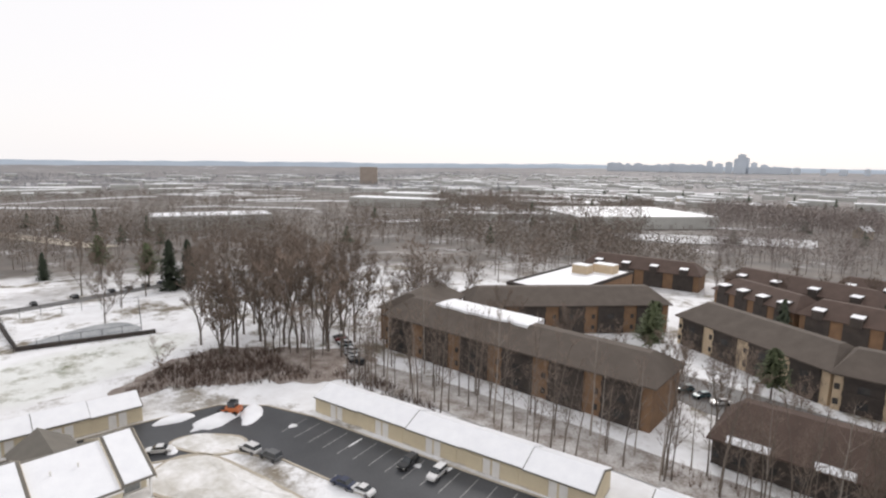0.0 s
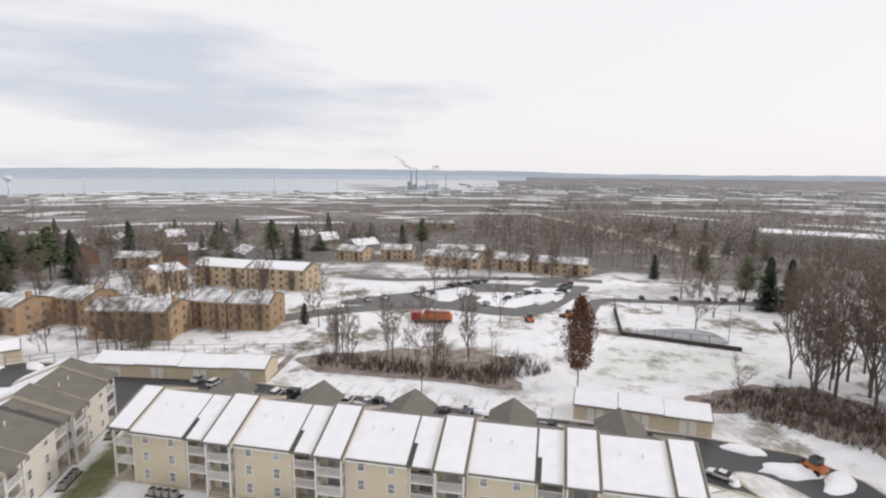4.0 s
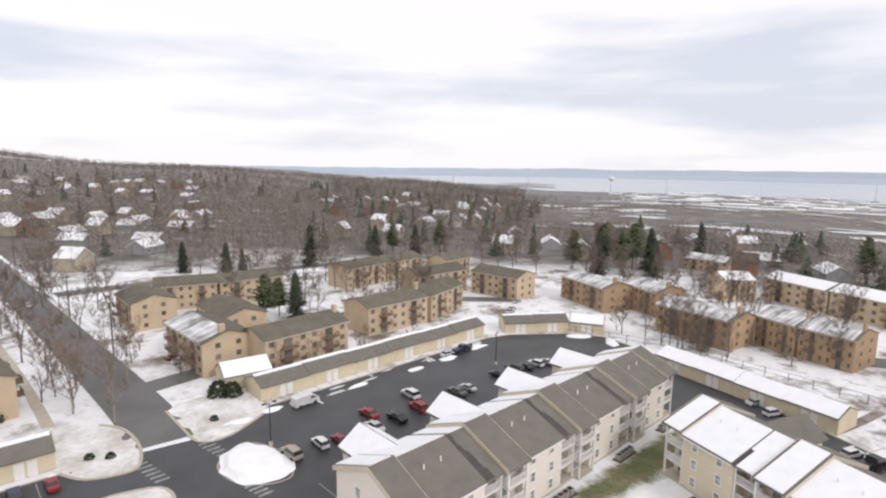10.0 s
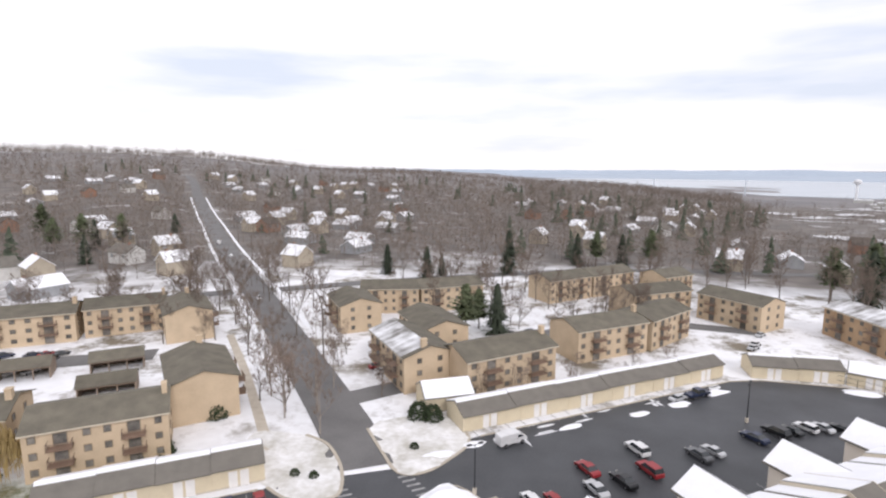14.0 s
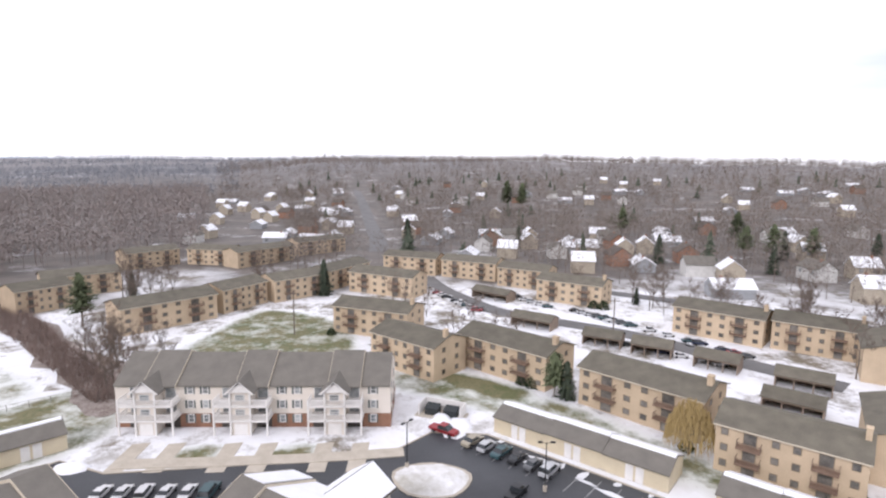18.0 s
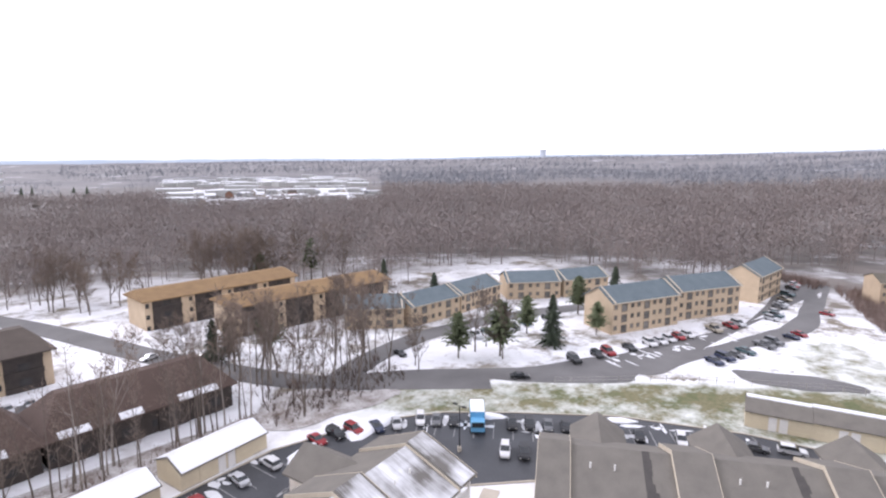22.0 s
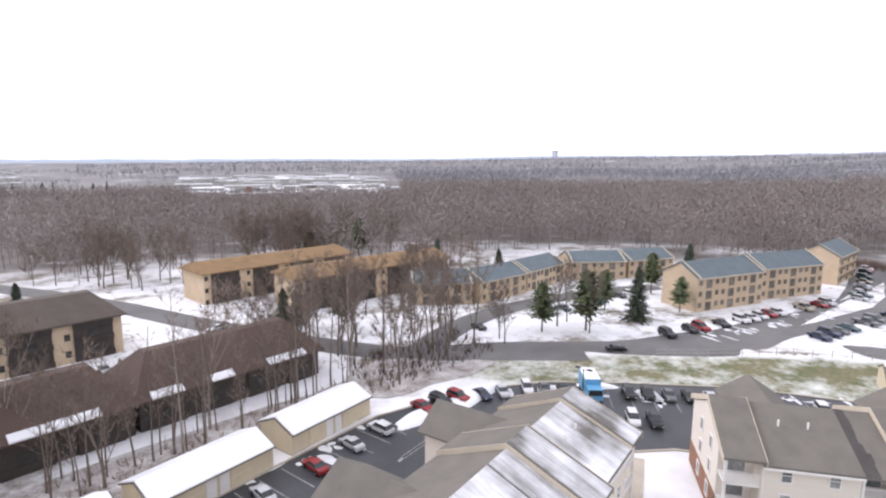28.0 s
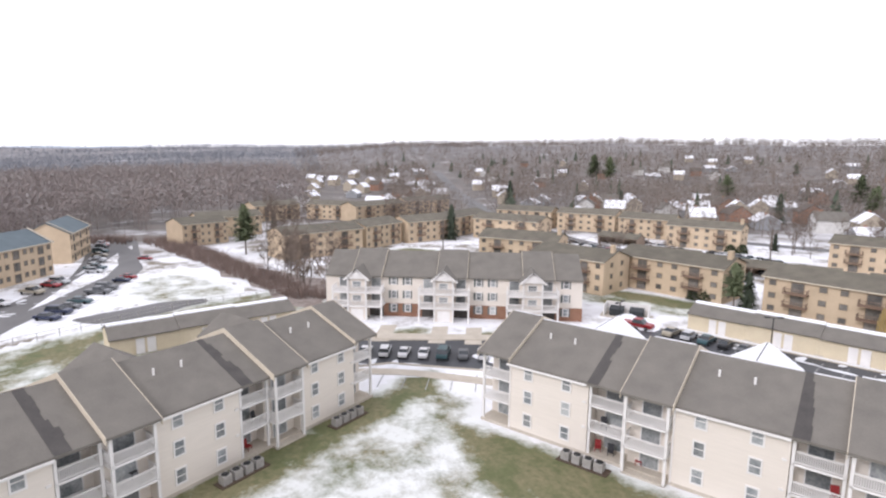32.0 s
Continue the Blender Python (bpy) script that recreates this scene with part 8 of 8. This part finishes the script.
jobs = [  # headings, radii, trees, height, seed, patch scale and cut, material, blades
    (194, 236, 200, 460, 2300, 17, 1, (0.02, -0.62), WOODS, 64), (194, 236, 440, 800, 2800, 17, 21, (0.02, -0.7), WOODS, 26), (234, 268, 165, 420, 1500, 16, 2, (0.02, -0.5), WOODS, 60), (234, 258, 415, 520, 700, 14, 22, (0.02, -0.5), WOODS, 28), (256, 272, 415, 800, 1500, 15, 28, (0.008, -0.4), WOODS, 24), (179, 196, 260, 900, 1900, 17, 3, (0.006, -0.4), WOODS, 28), (170, 181, 300, 900, 560, 13, 34, (0.01, 0.0), SUBURB, 26),
    (264, 292, 205, 400, 900, 14, 23, (0.008, -0.2), WOODS, 34), (280, 293, 440, 640, 800, 16, 29, (0.02, -0.7), WOODS, 24), (292, 312, 190, 285, 420, 13, 31, (0.02, -0.5), SUBURB, 34),
    (84, 172, 205, 440, 2300, 14, 4, (0.02, -0.4), SUBURB, 42), (84, 172, 430, 700, 2700, 14, 24, (0.012, -0.45), SUBURB, 24), (84, 178, 680, 1900, 8600, 16, 5, (0.004, -0.6), SUBURB, 14), (62, 84, 205, 440, 560, 13, 6, (0.02, -0.4), SUBURB, 46), (62, 84, 430, 720, 1000, 14, 26, (0.012, -0.5), SUBURB, 22), (64, 84, 700, 1500, 2600, 14, 7, (0.004, -0.4), SUBURB, 14), (12, 62, 215, 370, 900, 12, 16, (0.02, -0.35), SUBURB, 44), (12, 62, 380, 1250, 5200, 5, 27, (0.006, -0.1), SCRUB, 9),
    (48, 64, 370, 900, 700, 12, 33, (0.006, 0.0), SUBURB, 20),
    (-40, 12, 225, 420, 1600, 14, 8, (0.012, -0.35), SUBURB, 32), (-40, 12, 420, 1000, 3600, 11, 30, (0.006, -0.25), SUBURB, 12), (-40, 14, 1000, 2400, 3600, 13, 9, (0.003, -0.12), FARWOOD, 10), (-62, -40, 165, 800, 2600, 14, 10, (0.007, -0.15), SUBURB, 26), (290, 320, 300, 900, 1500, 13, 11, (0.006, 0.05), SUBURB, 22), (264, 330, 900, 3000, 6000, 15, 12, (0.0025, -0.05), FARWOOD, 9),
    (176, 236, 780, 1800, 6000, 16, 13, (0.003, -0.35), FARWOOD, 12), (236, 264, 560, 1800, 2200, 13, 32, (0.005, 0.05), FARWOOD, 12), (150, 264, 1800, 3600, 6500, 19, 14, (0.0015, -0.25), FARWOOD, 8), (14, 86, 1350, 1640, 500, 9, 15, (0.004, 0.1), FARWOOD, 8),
]
for h0, h1, r0, r1, n, ht, seed, patch, mat, blades in jobs:
    xs, ys = plot(h0, h1, r0, r1, n, seed)
    keep = clear_of_buildings(xs, ys) if r0 < 1000 else np.ones(n, bool)
    keep &= patchy(xs, ys, patch[0], patch[1], seed * 1.7)
    if r0 < 400:
        edge = np.array([noise.noise(Vector((x * 0.02, y * 0.02, 5.0))) for x, y in zip(xs, ys)]) * 40 + 18
        keep &= np.hypot(xs, ys) > r0 + edge
    # open snowfield behind the lodges
    keep &= ~((xs > 135) & (xs < 225) & (ys < -138) & (ys > -185))
    xs, ys = xs[keep], ys[keep]
    hs = ht * np.random.RandomState(seed + 50).uniform(0.65, 1.2, len(xs))
    brush_trees(xs, ys, hs, seed, mat, "woods", "grey-brown bare winter woods seen from above, haze-blue far off", blades, 0.15 if blades > 30 else 0.3 if r0 < 600 else 0.55 if r0 < 1700 else 1.1)

# dark evergreens among the suburbs, as one mass
xs, ys = [np.concatenate(c) for c in zip(plot(84, 172, 240, 1000, 115, 71), plot(20, 64, 225, 380, 24, 72), plot(62, 86, 240, 800, 90, 75), plot(-50, 20, 250, 460, 8, 73), plot(262, 320, 300, 1200, 60, 74))]
keep = clear_of_buildings(xs, ys)
xs, ys = xs[keep], ys[keep]
q = np.random.RandomState(9)
s = Shape()
zs = land(xs, ys)
for x, y, z in zip(xs, ys, zs):
    h, r = q.uniform(8, 17), q.uniform(2.6, 5.2)
    for i in range(7):
        f = i / 7
        n = 7
        rr = r * (1 - f) + 0.2
        ph = q.uniform(0, 6)
        top = (x + q.uniform(-0.8, 0.8), y + q.uniform(-0.8, 0.8), z + h * (f + 0.24) * 0.86)
        ring = [(x + rr * math.cos(ph + k * 6.283 / n) * q.uniform(0.5, 1.3), y + rr * math.sin(ph + k * 6.283 / n) * q.uniform(0.5, 1.3), z + h * f * 0.86 + q.uniform(-0.3, 1.0)) for k in range(n)]
        for k in range(n):
            s.face(ring[k], ring[(k + 1) % n], top)
tagged(new("evergreens", s.mesh("evergreens", NEEDLE)), "dark green spruces and pines scattered through the suburbs", "trees", kind="stuff")


# ---- suburb houses ----
HWALL = [stuff("house_wall_" + n, c, None, 0.6, 0.5, 0.85) for n, c in (("white", (0.68, 0.67, 0.64)), ("tan", (0.48, 0.42, 0.33)), ("grey", (0.36, 0.37, 0.38)), ("brick", (0.34, 0.19, 0.13)))]
HROOF = [SHINGLE, THICKSNOW, THICKSNOW, BROWNROOF]


def make_house(i):
    w, d, e, r = ((11, 8, 4.8, 7.6), (9, 8, 5.2, 8.4), (13, 8.5, 3.4, 6.0), (10, 9, 5.0, 8.2))[i % 4]
    o = thing("house", ("white house with a grey pitched roof", "tan house under a snow-covered pitched roof", "grey bungalow under a snow-covered roof", "brick house with a brown pitched roof")[i % 4] + " among bare trees", "house", None, "suburb houses")
    part("wall", Shape().prism([(0, -1), (d, -1), (d, e), (d / 2, r - 0.1), (0, e)], 0, w), HWALL[i % 4], o)
    part("roof", Shape().prism(gable(d, e, r, 0.4, 0.4, 0.2), -0.4, w + 0.4), HROOF[i % 4], o)
    for q in (1.4, w - 3.0) if i < 4 else ():
        part("window", Shape().box(q, -0.06, e - 2.2, q + 1.5, 0.0, e - 0.8), GLASS, o)
    if i < 4:
        part("chimney", Shape().box(w * 0.7, d * 0.4, e, w * 0.7 + 0.8, d * 0.4 + 0.8, r + 0.8), HWALL[3], o)
    return o


MODELS = [make_house(i) for i in range(8)]
spots = []
for h0, h1, r0, r1, n, seed in ((134, 158, 232, 345, 46, 86), (96, 134, 205, 420, 62, 81), (158, 168, 260, 420, 12, 87), (96, 168, 420, 800, 84, 82), (62, 84, 235, 640, 40, 83), (20, 62, 235, 360, 16, 88), (164, 180, 310, 700, 44, 84), (238, 254, 540, 800, 26, 89), (262, 300, 420, 900, 24, 85)):
    xs, ys = plot(h0, h1, r0, r1, n * 3, seed)
    keep = clear_of_buildings(xs, ys, 14, 7)
    for x, y in list(zip(xs[keep], ys[keep]))[:n]:
        if all(dist((x, y), s) > (13 if seed == 86 else 16) for s in spots):
            spots.append((x, y))
for k, (x, y) in enumerate(spots):
    m = pose(x, y, float(land(x, y)), 0, 0, rnd.choice((60, 150, 240, 330)) + rnd.uniform(-12, 12))
    if k < 8:
        MODELS[k].matrix_basis = m
    else:
        copy_thing(MODELS[rnd.choice((0, 1, 1, 1, 2, 2, 2, 3)) + (4 if math.hypot(x, y) > 330 else 0)], m)

# ---- warehouses and works on the flats ----
PALEWALL = stuff("pale_metal_wall", (0.50, 0.50, 0.47), (0.42, 0.42, 0.40), 0.2, 0.5, 0.7)


def warehouse(x, y, w, d, h, turn, label="long low pale warehouse with a snowy flat roof"):
    o = thing("warehouse", label, "warehouse", pose(x, y, float(land(x, y)), 0, 0, turn), "warehouses")
    part("wall", Shape().box(-w / 2, -d / 2, -3, w / 2, d / 2, h), PALEWALL, o)
    part("roof", Shape().box(-w / 2 + 0.4, -d / 2 + 0.4, h, w / 2 - 0.4, d / 2 - 0.4, h + 0.3), THICKSNOW, o)
    n = max(2, int(w / 14))
    for i in range(n if math.hypot(x, y) < 620 else 0):
        c = -w / 2 + w * (i + 0.5) / n
        part("dock_door", Shape().box(c - 1.6, -d / 2 - 0.15, 0, c + 1.6, -d / 2, min(3.4, h - 1)), UNIT, o)
    return o


warehouse(366, -130, 72, 26, 9, 258, "long white-roofed warehouse behind the woods")
warehouse(239, -406, 111, 90, 9, 241, "large pale warehouse with a snow roof")
warehouse(292, -330, 92, 20, 5, 238, "long low shed with a snowy roof")
q = np.random.RandomState(33)
for h0, h1, r0, r1, n in ((16, 52, 1050, 1600, 22), (296, 330, 620, 1900, 26), (-8, 14, 900, 1600, 8)):
    xs, ys = plot(h0, h1, r0, r1, n, int(h0) + 400)
    for x, y in zip(xs, ys):
        warehouse(x, y, q.uniform(30, 110), q.uniform(18, 45), q.uniform(5, 10), math.degrees(math.atan2(y, x)) + 90 + q.uniform(-25, 25))

# the far town, as one mass of snowy roofs
q = np.random.RandomState(61)
for name, mat, lift in (("town", PALEWALL, 0.0), ("town_roofs", THICKSNOW, 1.0)):
    q = np.random.RandomState(61)
    s = Shape()
    for h0, h1, r0, r1, n in ((268, 322, 760, 2700, 420), (-38, 16, 800, 2400, 130), (16, 56, 1020, 1620, 120), (238, 256, 560, 1500, 110)):
        xs, ys = plot(h0, h1, r0, r1, n, int(h0) + 900)
        for x, y in zip(xs, ys):
            w, d, h, turn = q.uniform(10, 60), q.uniform(8, 26), q.uniform(4, 9), math.atan2(y, x) + math.pi / 2 + q.uniform(-0.5, 0.5)
            z = float(land(x, y))
            c, e = Vector((math.cos(turn), math.sin(turn), 0)) * (w / 2 + lift * 0.3), Vector((-math.sin(turn), math.cos(turn), 0)) * (d / 2 + lift * 0.3)
            low, high = Vector((x, y, z - 4 + lift * (h + 4))), Vector((x, y, z + h + lift * 0.8))
            a, b = [[tuple(v + i * c + j * e) for i, j in ((-1, -1), (1, -1), (1, 1), (-1, 1))] for v in (low, high)]
            s.face(*b)
            for k in range(4):
                s.face(a[k], a[(k + 1) % 4], b[(k + 1) % 4], b[k])
    tagged(new(name, s.mesh(name, mat)), "far town of low pale buildings under snowy roofs", "town", kind="stuff")

# landmarks
STEEL = stuff("pale_painted_steel", (0.85, 0.86, 0.88), None, 0.1, 0.5, 0.5)
wt = thing("water_tower", "white water tower above the far riverside", "water tower", pose(904, 1320, -40) @ Matrix.Scale(1.12, 4))
part("column", Shape().tube((0, 0, -4), (0, 0, 34), 2.2, 1.8, 14), STEEL, wt)
s = Shape()
for z0, z1, r0, r1 in ((31, 34, 2.2, 7), (34, 38, 7, 7.6), (38, 41, 7.6, 5), (41, 42.5, 5, 0.6)):
    s.tube((0, 0, z0), (0, 0, z1), r0, r1, 18)
part("tank", s, STEEL, wt)
# pale blue-grey: haze is mixed into the colour of these far structures
HAZY = stuff("haze_tinted_concrete", (0.62, 0.67, 0.73), (0.54, 0.59, 0.65), 0.01, 0.5, 0.9)
PLANT = Matrix.Translation((1547, 545, -40)) @ pose(0, 0, 0, 0, 0, 110)
pl = thing("power_plant", "distant power plant with tall stacks by the river", "power plant", PLANT)
BLUESTEEL = stuff("blue_grey_steel", (0.42, 0.46, 0.52), (0.34, 0.38, 0.44), 0.05, 0.5, 0.8)
for x, w, h, m in ((-66, 26, 18, HAZY), (-30, 34, 27, HAZY), (2, 22, 22, HAZY), (24, 12, 26, BLUESTEEL), (40, 10, 34, BLUESTEEL), (62, 24, 20, HAZY), (92, 40, 9, PALEWALL), (-100, 34, 10, PALEWALL)):
    part("boiler_house", Shape().box(x - w / 2, -14, 0, x + w / 2, 14, h), m, pl)
for x, h, m in ((18, 72, BLUESTEEL), (34, 66, BLUESTEEL), (-12, 44, HAZY), (-34, 46, HAZY), (-70, 56, HAZY)):
    part("stack", Shape().tube((x, 0, 0), (x, 0, h), 2.6, 1.8, 12), m, pl)
STEAM = stuff("white_steam", (0.95, 0.95, 0.95), (0.9, 0.9, 0.92), 0.02, 0.5, 1.0)
sn, sl = STEAM.node_tree.nodes, STEAM.node_tree.links
thin, clear = sn.new("ShaderNodeMixShader"), sn.new("ShaderNodeBsdfTransparent")
thin.inputs[0].default_value = 0.3
sl.new(clear.outputs[0], thin.inputs[1])
sl.new(sn["Principled BSDF"].outputs[0], thin.inputs[2])
sl.new(thin.outputs[0], sn["Material Output"].inputs["Surface"])
s = Shape()
g = random.Random(3)
for k in range(46):
    f = k / 45
    c = PLANT @ Vector((16 + f * 78 + g.uniform(-3, 3), g.uniform(-6, 6), 74 + 30 * f - 8 * math.sin(f * 6) + g.uniform(-2, 2)) if k % 3 else (-20 - 38 * f + g.uniform(-5, 5), g.uniform(-5, 5), 54 + 26 * math.sin(f * 3.0)))
    r = (2.0 + 4.5 * math.sin(math.pi * min(1, f * 1.1))) * g.uniform(0.7, 1.2)
    rings, n = 4, 8
    base = len(s.v)
    for i in range(rings + 1):
        t = math.pi * i / rings
        for j in range(n):
            w = 2 * math.pi * j / n
            v = Vector((math.sin(t) * math.cos(w), math.sin(t) * math.sin(w), math.cos(t) * 0.7)) * r
            s.v.append(tuple(c + v * (1 + 0.3 * noise.noise(v * 0.35 + c))))
    s.f += [(base + i * n + j, base + (i + 1) * n + j, base + (i + 1) * n + (j + 1) % n, base + i * n + (j + 1) % n) for i in range(rings) for j in range(n)]
me = s.mesh("steam_plume", STEAM)
me.polygons.foreach_set("use_smooth", [True] * len(me.polygons))
tagged(new("steam_plume", me), "white steam drifting from the power plant", "steam", kind="stuff")

# snowed-over yards and lots on the flats by the river
YARD = stuff("snowed_yard", (0.80, 0.81, 0.83), (0.45, 0.45, 0.45), 0.02, 0.5, 0.8, fine=10)
s = Shape()
g = random.Random(17)
for h0, h1, r0, r1, n, big in ((24, 54, 900, 1560, 60, 60), (14, 62, 420, 950, 46, 26), (-8, 14, 480, 1500, 30, 40), (318, 352, 480, 1600, 40, 45), (292, 320, 270, 1500, 60, 44), (238, 256, 560, 1500, 26, 34)):
    for _ in range(n):
        h, r = radians(g.uniform(h0, h1)), math.sqrt(g.uniform(r0 ** 2, r1 ** 2))
        c, e = Vector((math.cos(h), math.sin(h))), Vector((-math.sin(h), math.cos(h)))
        L, W, k = big * g.uniform(0.5, 1.8), big * g.uniform(0.2, 0.6), 14
        turn = g.uniform(-0.5, 0.5)
        u, v = e * math.cos(turn) + c * math.sin(turn), c * math.cos(turn) - e * math.sin(turn)
        mid = c * r
        ring = []
        for i in range(k):
            w = 2 * math.pi * i / k
            q = mid + u * math.copysign(abs(math.cos(w)) ** 0.5, math.cos(w)) * L * g.uniform(0.75, 1.1) + v * math.copysign(abs(math.sin(w)) ** 0.5, math.sin(w)) * W * g.uniform(0.7, 1.15)
            ring.append((q.x, q.y, float(land(q.x, q.y)) + 0.5))
        hub = (mid.x, mid.y, float(land(mid.x, mid.y)) + 0.5)
        for i in range(k):
            s.face(hub, ring[i], ring[(i + 1) % k])
tagged(new("snow_fields", s.mesh("snow_fields", YARD)), "snowed-over yards and fields on the flats", "snow", kind="stuff")

tw = thing("tower_block", "lone tan concrete tower block on the flats", "tower block", pose(1200, -790, float(land(1200, -790)), 0, 0, 56))
part("wall", Shape().box(-22, -14, -4, 22, 14, 42), stuff("tan_concrete", (0.40, 0.34, 0.29), None, 0.1), tw)
for i in range(5):
    for f in range(8):
        part("window_band", Shape().box(-20 + i * 8, -14.3, 3 + f * 4.8, -14 + i * 8, -14, 5.4 + f * 4.8), GLASS, tw)

# city skyline
q = np.random.RandomState(4)
heads = [(288.6, 22, 34), (289.4, 30, 46), (287.7, 40, 28), (286.9, 30, 30), (290.2, 26, 60), (290.8, 24, 92), (291.2, 34, 116), (291.6, 22, 84), (292.2, 30, 62), (293.0, 34, 50), (293.8, 26, 66), (294.6, 40, 40), (296.4, 30, 38), (297.0, 28, 44), (298.2, 34, 36), (300.0, 30, 40), (301.0, 26, 38), (301.8, 24, 42), (285.0, 22, 26), (283.6, 30, 24), (282.0, 22, 30)]
heads = [(h, w * 1.5, top - 8) for h, w, top in heads] + [(q.uniform(287.5, 303), q.uniform(40, 90), q.uniform(14, 34)) for k in range(30)]
for h, w, top in heads:
    x, y = 4450 * math.cos(radians(h)), 4450 * math.sin(radians(h))
    o = thing("office_tower", "hazy city office tower on the skyline", "office tower", pose(x, y, 20, 0, 0, h + 90), "city skyline")
    part("tower", Shape().box(-w / 2, -w / 2, -130, w / 2, w / 2, top), HAZY, o)
    part("roof_plant", Shape().box(-w / 4, -w / 4, top, w / 4, w / 4, top + 5), HAZY, o)
ft = thing("hill_tower", "distant tower on the wooded ridge", "tower", pose(-3560, -2920, 80))
part("shaft", Shape().box(-16, -16, -40, 16, 16, 44), HAZY, ft)
part("cap", Shape().box(-20, -20, 44, 20, 20, 50), HAZY, ft)
for x, y in ((1320, 900), (1180, 1080), (1000, 1210), (700, 1420), (500, 1500), (1420, 760)):
    o = thing("pylon", "steel lattice power pylon by the river", "pylon", pose(x, y, -40, 0, 0, 40), "pylons")
    part("mast", Shape().tube((-4, 0, 0), (0, 0, 44), 0.7, 0.5, 4).tube((4, 0, 0), (0, 0, 44), 0.7, 0.5, 4), HAZY, o)
    part("crossarm", Shape().box(-9, -0.5, 34, 9, 0.5, 35).box(-7, -0.5, 40, 7, 0.5, 41), HAZY, o)

# far hills on the horizon, with haze put into their colour
HILL = stuff("haze_tinted_hills", (0.42, 0.48, 0.55), (0.37, 0.43, 0.50), 0.002, 0.5, 1.0)
s = Shape()
n = 720
for i in range(n):
    w = 2 * math.pi * i / n
    c, d = math.cos(w), math.sin(w)
    edge = float(land(4940 * c, 4940 * d))
    bump = 5 * noise.noise(Vector((c * 9, d * 9, 0))) + 4 * noise.noise(Vector((c * 40, d * 40, 2)))
    s.v += [(4640 * c, 4640 * d, float(land(4640 * c, 4640 * d)) - 45), (4760 * c, 4760 * d, edge * 0.75 + bump * 0.7), (4850 * c, 4850 * d, edge + 2 + bump), (4930 * c, 4930 * d, edge - 12)]
for i in range(n):
    k, m = 4 * i, 4 * ((i + 1) % n)
    s.f += [(k + j, k + j + 1, m + j + 1, m + j) for j in range(3)]
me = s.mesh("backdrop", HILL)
tagged(new("backdrop", me), "low wooded hills along the horizon, coloured blue-grey for haze", "hills", kind="structure")

# the far shore takes the same haze-blue colour as the hills
s = Shape()
for h in range(9, 91):
    c, d = math.cos(radians(h)), math.sin(radians(h))
    k = len(s.v)
    s.v += [(3240 * c, 3240 * d, -39.4), (3330 * c, 3330 * d, -34 + 2 * noise.noise(Vector((c * 30, d * 30, 5)))), (4250 * c, 4250 * d, -26)]
    if h > 9:
        s.f += [(k - 3 + j, k + j, k + 1 + j, k - 2 + j) for j in range(2)]
tagged(new("far_shore", s.mesh("far_shore", HILL)), "low wooded shore across the river, coloured blue-grey for haze", "shore", kind="structure")


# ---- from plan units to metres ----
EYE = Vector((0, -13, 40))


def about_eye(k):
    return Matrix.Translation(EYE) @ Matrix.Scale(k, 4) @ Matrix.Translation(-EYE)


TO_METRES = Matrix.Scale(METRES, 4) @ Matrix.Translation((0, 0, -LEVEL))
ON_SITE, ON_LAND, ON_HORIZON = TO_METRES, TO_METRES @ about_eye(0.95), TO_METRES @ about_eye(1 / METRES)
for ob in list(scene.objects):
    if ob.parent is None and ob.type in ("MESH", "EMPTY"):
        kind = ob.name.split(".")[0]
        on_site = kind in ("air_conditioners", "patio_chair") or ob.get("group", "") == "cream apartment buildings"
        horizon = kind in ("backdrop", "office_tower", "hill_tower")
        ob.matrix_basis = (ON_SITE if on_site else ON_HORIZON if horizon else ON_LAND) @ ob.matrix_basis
